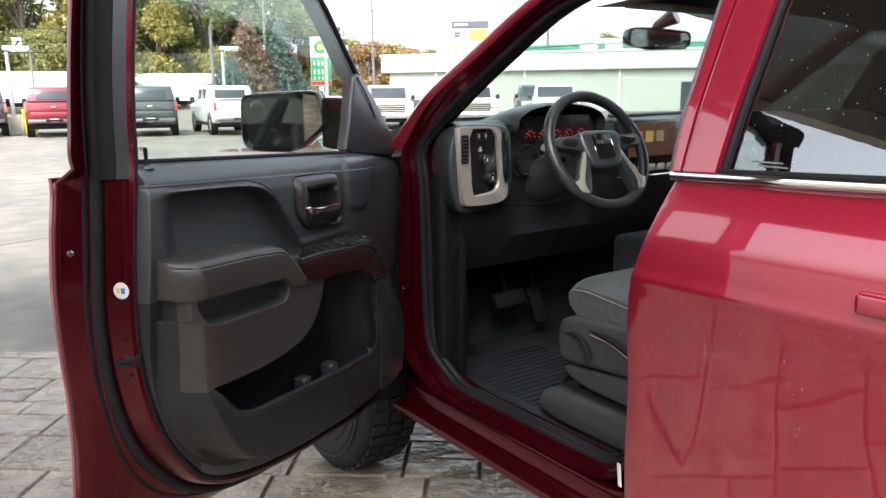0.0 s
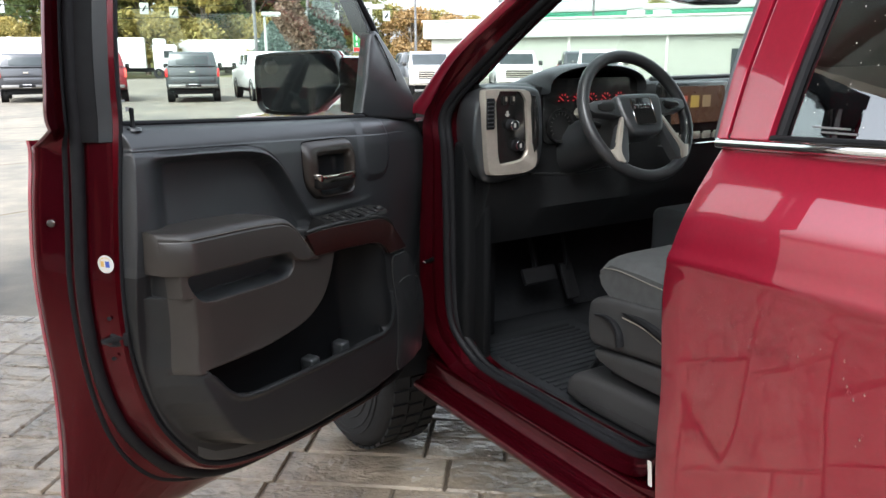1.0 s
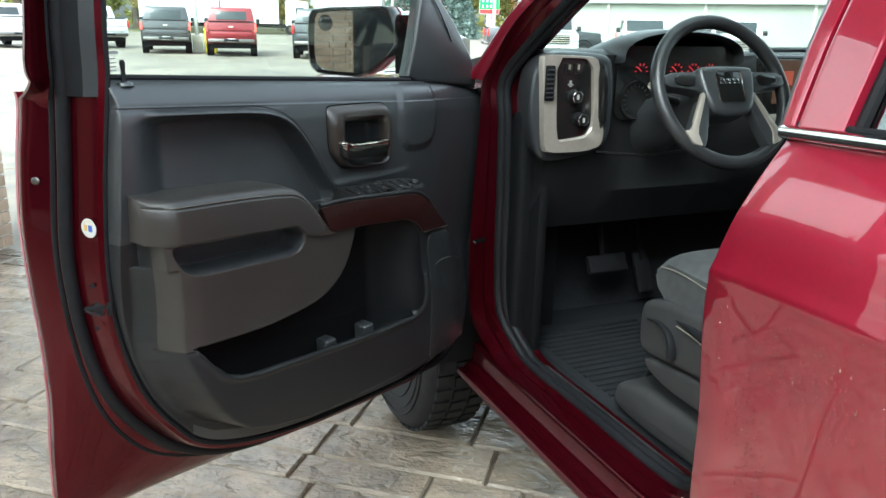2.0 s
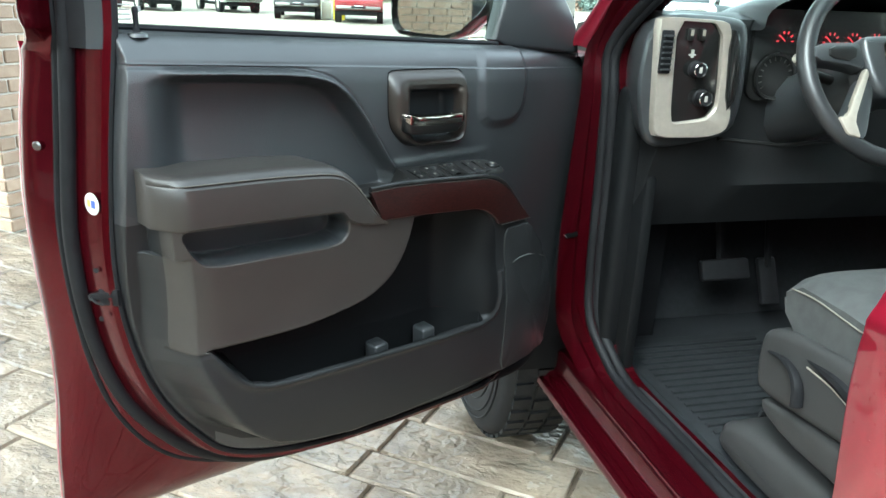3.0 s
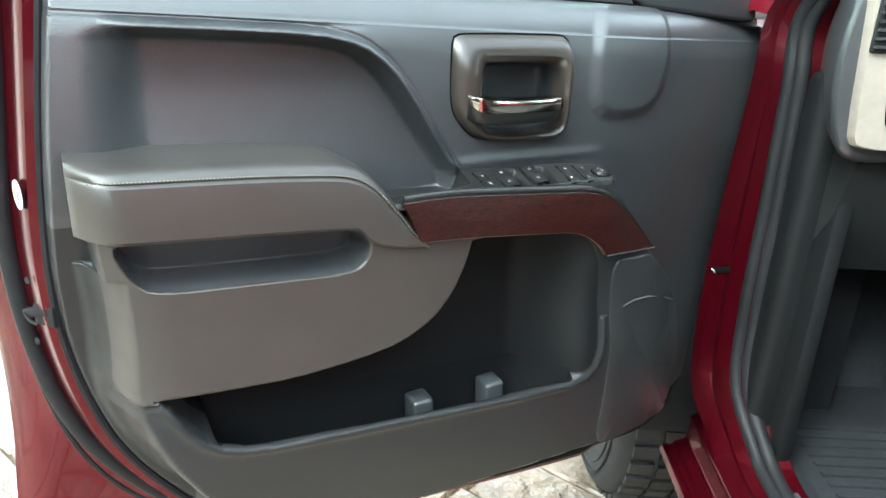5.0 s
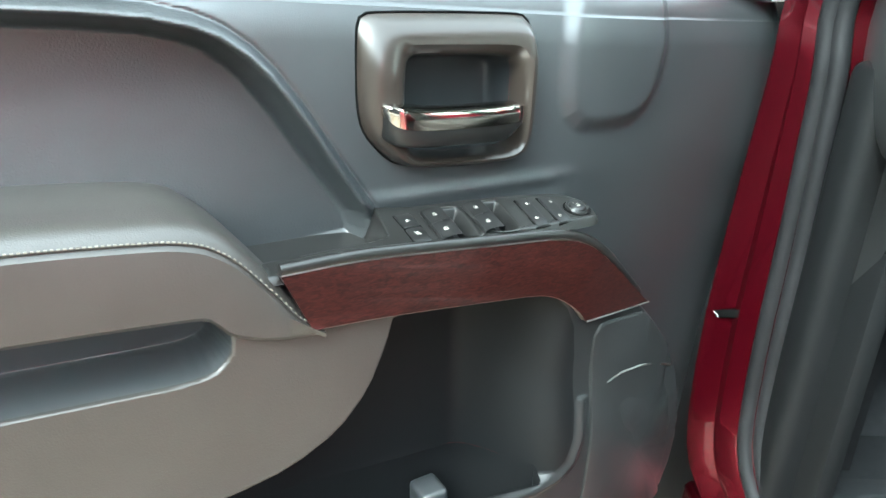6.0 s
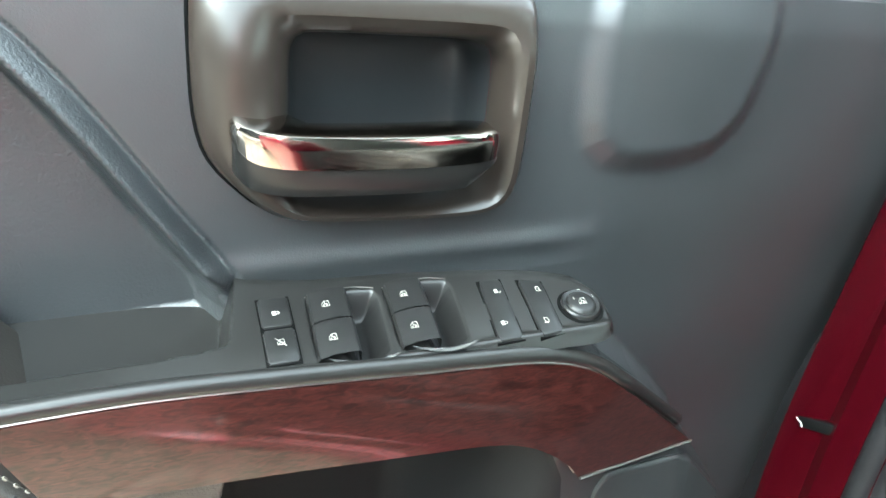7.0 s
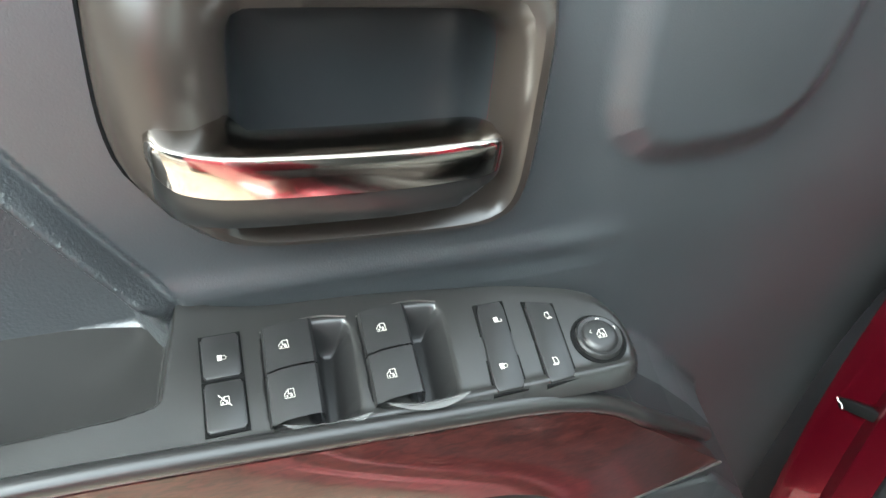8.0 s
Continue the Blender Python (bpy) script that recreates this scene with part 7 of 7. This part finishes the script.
link_mesh("flower_shape", moved(join(*[moved(block(-0.12, 0.12, 0, 0.03, 0.1, 0.62, 0.05), Matrix.Rotation(radians(30 * k), 4, "Y")) for k in range(12)]), Matrix.Translation((0, -0.24, 6.2))), SIGN_GREEN, ps)
link_mesh("flower_heart", moved(lathe([(0.0, 0.0), (0.30, 0.0), (0.32, 0.04)], 20, "y"), Matrix.Translation((0, -0.27, 6.2))), YELLOW, ps)
for z in (4.35, 3.5, 3.0):
    for x in (-0.70, -0.28, 0.10, 0.45):
        link_mesh("price_bar", block(x, x + 0.13, -0.27, -0.23, z + 0.05, z + (0.50 if z > 3.2 else 0.30), 0.02), SIGN_LED, ps)
link_mesh("post", block(-0.25, 0.25, -0.15, 0.15, -0.04, 2.4), WHITE_BAND, ps)
ps.matrix_basis = pose(35.2, 71.0, 0, 0, 0, -26)

ts = thing("shop_sign", (0, 0, 0), "tall white sign board with dark and yellow panels", "sign")
link_mesh("board", block(-2.0, 2.0, -0.2, 0.2, 5.9, 9.3, 0.04), WHITE_BAND, ts)
link_mesh("dark_panel", block(-2.05, 2.05, -0.24, 0.24, 8.6, 9.4), DARK_P, ts)
link_mesh("yellow_panel", block(-0.1, 1.9, -0.23, -0.19, 7.3, 8.5), YELLOW, ts)
for z, w in ((8.9, 1.5), (8.0, 0.7), (7.7, 0.6), (6.5, 1.1)):
    link_mesh("text_bar", block(-1.75, -1.75 + w, -0.255, -0.2, z, z + 0.22), AMBER if z < 7 else (WHITE_BAND if z > 8.6 else DARK_P), ts)
for x in (-1.6, 1.6):
    link_mesh("post", block(x - 0.15, x + 0.15, -0.12, 0.12, -0.04, 5.9), FASCIA, ts)
ts.matrix_basis = pose(53.0, 69.5, 0, 0, 0, -37)


# lamp posts, poles and wires
def lamp_post(h, arm):
    ob = thing("lot_lamp", (0, 0, 0), "white steel lot lamp with a box head", "street lamp", "lot lamps")
    link_mesh("pole", tube([(0, 0, 0), (0, 0, h)], [0.09, 0.07], 10), WHITE_BAND, ob)
    link_mesh("lamp_head", block(-0.15, arm, -0.16, 0.16, h - 0.10, h + 0.10, 0.05), WHITE_BAND, ob)
    link_mesh("lens", block(0.1, arm - 0.1, -0.12, 0.12, h - 0.125, h - 0.10), LAMP_CLEAR, ob)
    link_mesh("base", block(-0.22, 0.22, -0.22, 0.22, 0, 0.75, 0.03), CONCRETE, ob)
    return ob


lamp_a = lamp_post(3.55, 0.85)
lamp_a.matrix_basis = pose(3.85, 37.0, -0.035, 0, 0, -5)
for x, y, s in ((18.9, 53.5, 1.35), (31.5, 62.5, 1.75), (45.5, 66.0, 1.5)):
    c = copy_thing(lamp_a, pose(x, y, -0.035, 0, 0, -20) @ Matrix.Scale(s, 4))

POLE_W = mat("grey_pole", (0.13, 0.13, 0.13), 0.8, var=0.15, scale=4)
for x, y, h, r in ((22.6, 66.5, 7.4, 0.17), (31.5, 76.0, 16.0, 0.18), (9.6, 74.0, 6.0, 0.10), (46.0, 79.0, 13.0, 0.16), (61.5, 66.0, 13.0, 0.16)):
    plain_thing("utility_pole", moved(join(tube([(0, 0, -0.04), (0, 0, h)], [r, r * 0.75], 8), block(-1.1 if h > 10 else -0.2, 1.1 if h > 10 else 0.2, -0.06, 0.06, h - 0.75, h - 0.6)), pose(x, y, 0, 0, 0, -25)), POLE_W, "grey weathered utility pole", "pole", "utility poles")
for k, (z0, z1) in enumerate(((11.4, 13.0), (9.5, 10.6), (8.0, 8.4), (7.2, 7.0), (6.2, 6.4))):
    pts = [(-45 + 110 * s, 80 - 18 * s, z0 + (z1 - z0) * s - 1.2 * math.sin(math.pi * ((s * 3) % 1.0))) for s in np.linspace(0, 1, 43)]
    plain_thing("overhead_wire", tube(pts, 0.022, 4), RUBBER, "thin dark overhead wire", "wire", "overhead wires")
for x, y, z in ((9.0, 76.5, 6.1), (15.4, 75.4, 6.3), (17.9, 75.0, 6.0), (29.8, 73.0, 5.9), (33.0, 72.6, 6.0), (38.2, 71.5, 6.0), (4.0, 77, 6.2)):
    tsig = thing("hanging_sign", (0, 0, 0), "small white road sign hung from a wire", "road sign", "hanging road signs")
    link_mesh("plate", block(-0.38, 0.38, -0.03, 0.03, -0.5, 0.5, 0.02), WHITE_BAND, tsig)
    link_mesh("arrow_shape", moved(block(-0.06, 0.06, -0.05, -0.02, -0.3, 0.3), Matrix.Rotation(radians(35), 4, "Y")), RUBBER, tsig)
    link_mesh("hanger", tube([(0, 0, 0.5), (0, 0, 1.1)], 0.03, 5), RUBBER, tsig)
    tsig.matrix_basis = pose(x, y, z, 0, 0, -14)


# ---------------------------------------------------------------- trees: tapered trunk, limbs, crowns of many leaves
BARK = mat("bark", (0.10, 0.08, 0.06), 0.9, var=0.3, scale=8, bump=0.6, bscale=40)


def leaf_material(name, a, b):
    m = mat(name, a, 0.6, col2=b, scale=0.5, var=0.2)
    n, l = m.node_tree.nodes, m.node_tree.links
    g = n.new("ShaderNodeNewGeometry")
    hs = n.new("ShaderNodeHueSaturation")
    mr = n.new("ShaderNodeMapRange")
    mr.inputs["To Min"].default_value, mr.inputs["To Max"].default_value = 0.75, 1.3
    l.new(g.outputs["Random Per Island"], mr.inputs[0])
    l.new(mr.outputs[0], hs.inputs["Value"])
    src = n["Principled BSDF"].inputs["Base Color"].links[0].from_socket
    l.new(src, hs.inputs["Color"])
    l.new(hs.outputs[0], n["Principled BSDF"].inputs["Base Color"])
    tr = n.new("ShaderNodeBsdfTranslucent")
    mix = n.new("ShaderNodeMixShader")
    mix.inputs[0].default_value = 0.45
    l.new(hs.outputs[0], tr.inputs["Color"])
    l.new(n["Principled BSDF"].outputs[0], mix.inputs[1])
    l.new(tr.outputs[0], mix.inputs[2])
    l.new(mix.outputs[0], n["Material Output"].inputs["Surface"])
    return m


LEAVES = [leaf_material("green_leaves", (0.20, 0.24, 0.085), (0.12, 0.165, 0.06)),
          leaf_material("olive_leaves", (0.29, 0.275, 0.085), (0.18, 0.195, 0.065)),
          leaf_material("gold_leaves", (0.38, 0.29, 0.085), (0.24, 0.22, 0.075)),
          leaf_material("rust_leaves", (0.40, 0.25, 0.10), (0.26, 0.18, 0.08)),
          leaf_material("blue_needles", (0.17, 0.23, 0.20), (0.11, 0.16, 0.135)),
          leaf_material("brown_needles", (0.29, 0.20, 0.14), (0.19, 0.14, 0.10))]


def leaf_cloud(points, size, rg):
    n = len(points)
    p = np.array(points)
    a = rg.normal(size=(n, 3))
    a /= np.linalg.norm(a, axis=1)[:, None]
    b = np.cross(a, rg.normal(size=(n, 3)))
    b /= np.linalg.norm(b, axis=1)[:, None]
    s = size * rg.uniform(0.5, 1.3, n)[:, None]
    v = np.stack([p - a * s, p + b * s * 0.55, p + a * s, p - b * s * 0.55], 1).reshape(-1, 3)
    f = np.arange(4 * n).reshape(-1, 4)
    return v, f


def tree(name, label, h, spread, leaf, rg, count=2600, size=0.34, low=0.22, shape="round"):
    ob = thing(name, (0, 0, 0), label, "tree", "trees along the far street")
    tr = [tube([(0, 0, -0.1), (0.05 * h * 0.1, 0, h * 0.3), (0, 0.1, h * 0.62), (0.1, 0, h * 0.9)], [0.028 * h, 0.02 * h, 0.012 * h, 0.003 * h], 8)]
    clumps = []
    k = 34 if shape == "round" else 0
    for i in range(k):
        a, z = rg.uniform(0, 2 * math.pi), rg.uniform(low + 0.08, 0.93)
        r = spread * math.sin(math.pi * min(1, (z - low) / (1 - low) * 0.86 + 0.12)) * rg.uniform(0.35, 1.0)
        c = np.array([r * math.cos(a), r * math.sin(a), z * h])
        clumps.append((c, spread * rg.uniform(0.22, 0.42)))
        tr.append(tube([(0, 0, h * max(0.12, z - 0.22)), tuple(c * np.array([0.5, 0.5, 0.96])), tuple(c)], [0.009 * h, 0.005 * h, 0.002 * h], 5))
    pts = []
    if shape == "round":
        for i in range(count):
            c, r = clumps[rg.integers(len(clumps))]
            d = rg.normal(size=3)
            d /= np.linalg.norm(d)
            pts.append(c + d * r * rg.uniform(0.35, 1.05) ** 0.6 * np.array([1, 1, 0.75]))
    else:
        for i in range(count):
            z = 1 - rg.uniform(0, 1) ** 0.62
            a = rg.uniform(0, 2 * math.pi)
            tier = 0.72 + 0.28 * (1 - ((z * 11 + 0.4 * math.sin(3 * a)) % 1.0))
            r = spread * (1 - z) ** 0.85 * tier * rg.uniform(0.45, 1.0) ** 0.5
            pts.append(np.array([r * math.cos(a), r * math.sin(a), h * (0.05 + 0.95 * z) - 0.16 * r]))
        for z in np.linspace(0.08, 0.9, 14):
            for a in rg.uniform(0, 2 * math.pi, 4):
                r = spread * (1 - z) * 0.85
                tr.append(tube([(0, 0, h * z), (r * math.cos(a), r * math.sin(a), h * z - 0.1 * r)], [0.004 * h, 0.001 * h], 4))
    link_mesh("trunk", join(*tr), BARK, ob)
    v, f = leaf_cloud(pts, size, rg)
    me = bpy.data.meshes.new("crown")
    me.from_pydata(v.tolist(), [], f.tolist())
    me.materials.append(leaf)
    cr = new("crown", me)
    cr.parent = ob
    cr["label"] = "crown of small separate leaves"
    return ob


rg = np.random.default_rng(11)
masters = [tree("broadleaf_tree", "tall green tree turning yellow", 17, 6.0, LEAVES[0], rg, 7600, 0.29),
           tree("broadleaf_tree", "tall olive-green autumn tree", 15, 5.6, LEAVES[1], rg, 7200, 0.29),
           tree("broadleaf_tree", "golden autumn tree by the street", 11, 4.6, LEAVES[2], rg, 6000, 0.27),
           tree("broadleaf_tree", "rust-coloured autumn tree behind the store", 9, 4.2, LEAVES[3], rg, 5200, 0.26)]


def by_view(az, dist):
    return -0.133 + dist * math.sin(radians(az)), 0.051 + dist * math.cos(radians(az))


spots = [(-9, 104, 1, 1.0), (-5, 98, 0, 1.0), (-1.5, 105, 1, 1.05), (2, 97, 0, 1.1), (5, 106, 2, 1.35), (7.2, 98, 1, 1.1), (9.5, 106, 0, 1.15), (11.5, 97, 2, 1.2), (13.6, 104, 0, 1.2), (15.4, 96, 2, 1.1), (16.8, 108, 1, 1.1),
         (18.6, 103, 0, 1.25), (20.6, 110, 0, 1.3), (22.5, 106, 0, 1.1), (24.6, 112, 0, 0.9), (26.5, 108, 1, 0.72), (28.3, 112, 2, 0.85), (30.0, 107, 3, 0.95), (31.6, 112, 2, 0.78), (33.2, 108, 3, 0.85), (34.7, 114, 2, 0.72), (36.4, 112, 3, 0.78), (38.4, 116, 2, 0.75),
         (47.5, 118, 1, 0.66), (49.6, 122, 1, 0.6), (-14, 100, 2, 1.2), (-19, 104, 0, 1.0), (19.6, 90, 2, 0.62), (12.5, 88, 2, 0.6), (3.5, 89, 2, 0.55), (8.4, 88, 1, 0.55), (0.0, 90, 1, 0.55)]
for i, (az, dist, k, s) in enumerate(spots):
    x, y = by_view(az, dist)
    m = pose(x, y, -0.04, 0, 0, 47 * i) @ Matrix.Scale(s, 4)
    copy_thing(masters[k], m)
for k, (az, dist, s) in enumerate(((-24, 103, 1.0), (-28, 100, 1.0), (-23, 96, 1.0), (52, 124, 0.7))):
    x, y = by_view(az, dist)
    masters[k].matrix_basis = pose(x, y, -0.04, 0, 0, 20 * k) @ Matrix.Scale(s, 4)
sx, sy = by_view(21.3, 78)
spruce = tree("spruce_tree", "spruce with browned needles", 9.6, 4.0, LEAVES[5], rg, 11000, 0.19, shape="cone")
spruce.matrix_basis = pose(sx, sy, -0.04)
sx, sy = by_view(23.6, 80)
spruce_b = tree("spruce_tree", "blue-green spruce beside the street", 9.2, 3.8, LEAVES[4], rg, 11000, 0.19, shape="cone")
spruce_b.matrix_basis = pose(sx, sy, -0.04)
sx, sy = by_view(20.0, 75)
spruce_c = tree("spruce_tree", "low blue-green spruce on the verge", 5.2, 3.6, LEAVES[4], rg, 7000, 0.18, shape="cone")
spruce_c.matrix_basis = pose(sx, sy, -0.04)
# distant wooded rise closes the street
verge = []
for i in range(49):
    az = -40 + 100 * i / 48
    x, y = by_view(az, 128)
    hgt = 6.0 + 2.0 * math.sin(i * 1.7) + 1.2 * math.sin(i * 3.1) if az < 26 else 3.6 + 0.8 * math.sin(i * 2.1)
    for j in range(90):
        zz = rg.uniform(0, hgt) ** 1.0
        verge.append(np.array([x + rg.normal() * 1.8, y + rg.normal() * 1.5, zz]))
v, f = leaf_cloud(verge, 0.75, rg)
me = bpy.data.meshes.new("far_woods")
me.from_pydata(v.tolist(), [], f.tolist())
me.materials.append(LEAVES[1])
tagged(new("far_woods", me), "distant autumn woods behind the street", "woods", kind="stuff")
GRASS = mat("verge_grass", (0.09, 0.10, 0.04), 0.9, col2=(0.13, 0.11, 0.05), scale=0.8, bump=0.5, bscale=20)
rows = [[(*by_view(az, d), zz) for az in np.linspace(-50, 70, 40)] for d, zz in ((86, -0.04), (88, 0.10), (130, 0.25), (240, 0.3))]
tagged(link_mesh("grass_verge", loft(rows), GRASS), "grass verge beyond the lot", "grass", kind="structure")

# ---------------------------------------------------------------- stones of the forecourt, each with its own edges
srng = random.Random(21)
stone_sizes = {}


def stone_mesh(ln, wd):
    key_ = (round(ln, 3), round(wd, 3))
    if key_ not in stone_sizes:
        bm = bmesh.new()
        g, e = 0.0045, 0.006
        xs = [-ln / 2 + g, -ln / 2 + g + e, ln / 2 - g - e, ln / 2 - g]
        ys = [-wd / 2 + g, -wd / 2 + g + e, wd / 2 - g - e, wd / 2 - g]
        grid = []
        for i, x in enumerate(xs):
            row = []
            for j, y in enumerate(ys):
                rim = i in (0, 3) or j in (0, 3)
                row.append(bm.verts.new((x + srng.uniform(-0.002, 0.002), y + srng.uniform(-0.002, 0.002), -0.008 if rim else srng.uniform(-0.0015, 0.002))))
            grid.append(row)
        for i in range(3):
            for j in range(3):
                bm.faces.new((grid[i][j], grid[i + 1][j], grid[i + 1][j + 1], grid[i][j + 1]))
        ring_ = [grid[0][j] for j in range(4)] + [grid[i][3] for i in (1, 2, 3)] + [grid[3][j] for j in (2, 1, 0)] + [grid[i][0] for i in (2, 1)]
        low = [bm.verts.new((v.co.x, v.co.y, -0.02)) for v in ring_]
        for i in range(len(ring_)):
            j = (i + 1) % len(ring_)
            bm.faces.new((ring_[i], ring_[j], low[j], low[i]))
        bmesh.ops.recalc_face_normals(bm, faces=bm.faces[:])
        me = bpy.data.meshes.new("stone")
        bm.to_mesh(me)
        bm.free()
        me.materials.append(SLATE)
        stone_sizes[key_] = me
    return stone_sizes[key_]


b = -7.45
lay = []
while b < 4.1:
    h = srng.choice((0.31, 0.31, 0.225, 0.31, 0.155))
    h = min(h, 4.15 - b)
    if h < 0.06:
        break
    a = -7.45 + srng.uniform(0, 0.3)
    while a < 7.9:
        ln = srng.choice((0.31, 0.465, 0.465, 0.62))
        ln = min(ln, 7.95 - a)
        if ln < 0.1:
            break
        if h > 0.3 and ln < 0.35 and srng.random() < 0.45:
            lay.append((a + ln / 2, b + h / 4, ln, h / 2))
            lay.append((a + ln / 2, b + 3 * h / 4, ln, h / 2))
        else:
            lay.append((a + ln / 2, b + h / 2, ln, h))
        a += ln
    b += h
near, rest = [], []
spot = Vector((0.6, 3.0))
for s in lay:
    p = FORE @ Vector((s[0], s[1], 0))
    (near if abs(p.x - 0.7) < 2.3 and 1.6 < p.y < 5.4 else rest).append((s, (Vector((p.x, p.y)) - spot).length))
near.sort(key=lambda q: q[1])
rest += near[290:]
for s, _ in near[:290]:
    st_ = new("stone", stone_mesh(s[2], s[3]))
    st_.parent = pavement
    st_.matrix_basis = FORE @ Matrix.Translation((s[0], s[1], 0.0)) @ Matrix.Rotation(math.pi * srng.randint(0, 1), 4, "Z")
verts, faces = [], []
for s, _ in rest:
    x, y, ln, wd = s
    k = len(verts)
    for zz, g in ((-0.011, 0.005), (-0.004, 0.006), (0.0, 0.016)):
        verts += [(x - ln / 2 + g, y - wd / 2 + g, zz), (x + ln / 2 - g, y - wd / 2 + g, zz), (x + ln / 2 - g, y + wd / 2 - g, zz), (x - ln / 2 + g, y + wd / 2 - g, zz)]
    faces += [(k + 8, k + 9, k + 10, k + 11)]
    for lv in (0, 4):
        for i in range(4):
            j = (i + 1) % 4
            faces.append((k + lv + i, k + lv + j, k + lv + 4 + j, k + lv + 4 + i))
me = bpy.data.meshes.new("far_stones")
me.from_pydata([tuple(FORE @ Vector(v)) for v in verts], [], faces)
me.materials.append(SLATE)
far_stones = new("far_stones", me)
far_stones.parent = pavement
tagged(far_stones, kind="stuff")
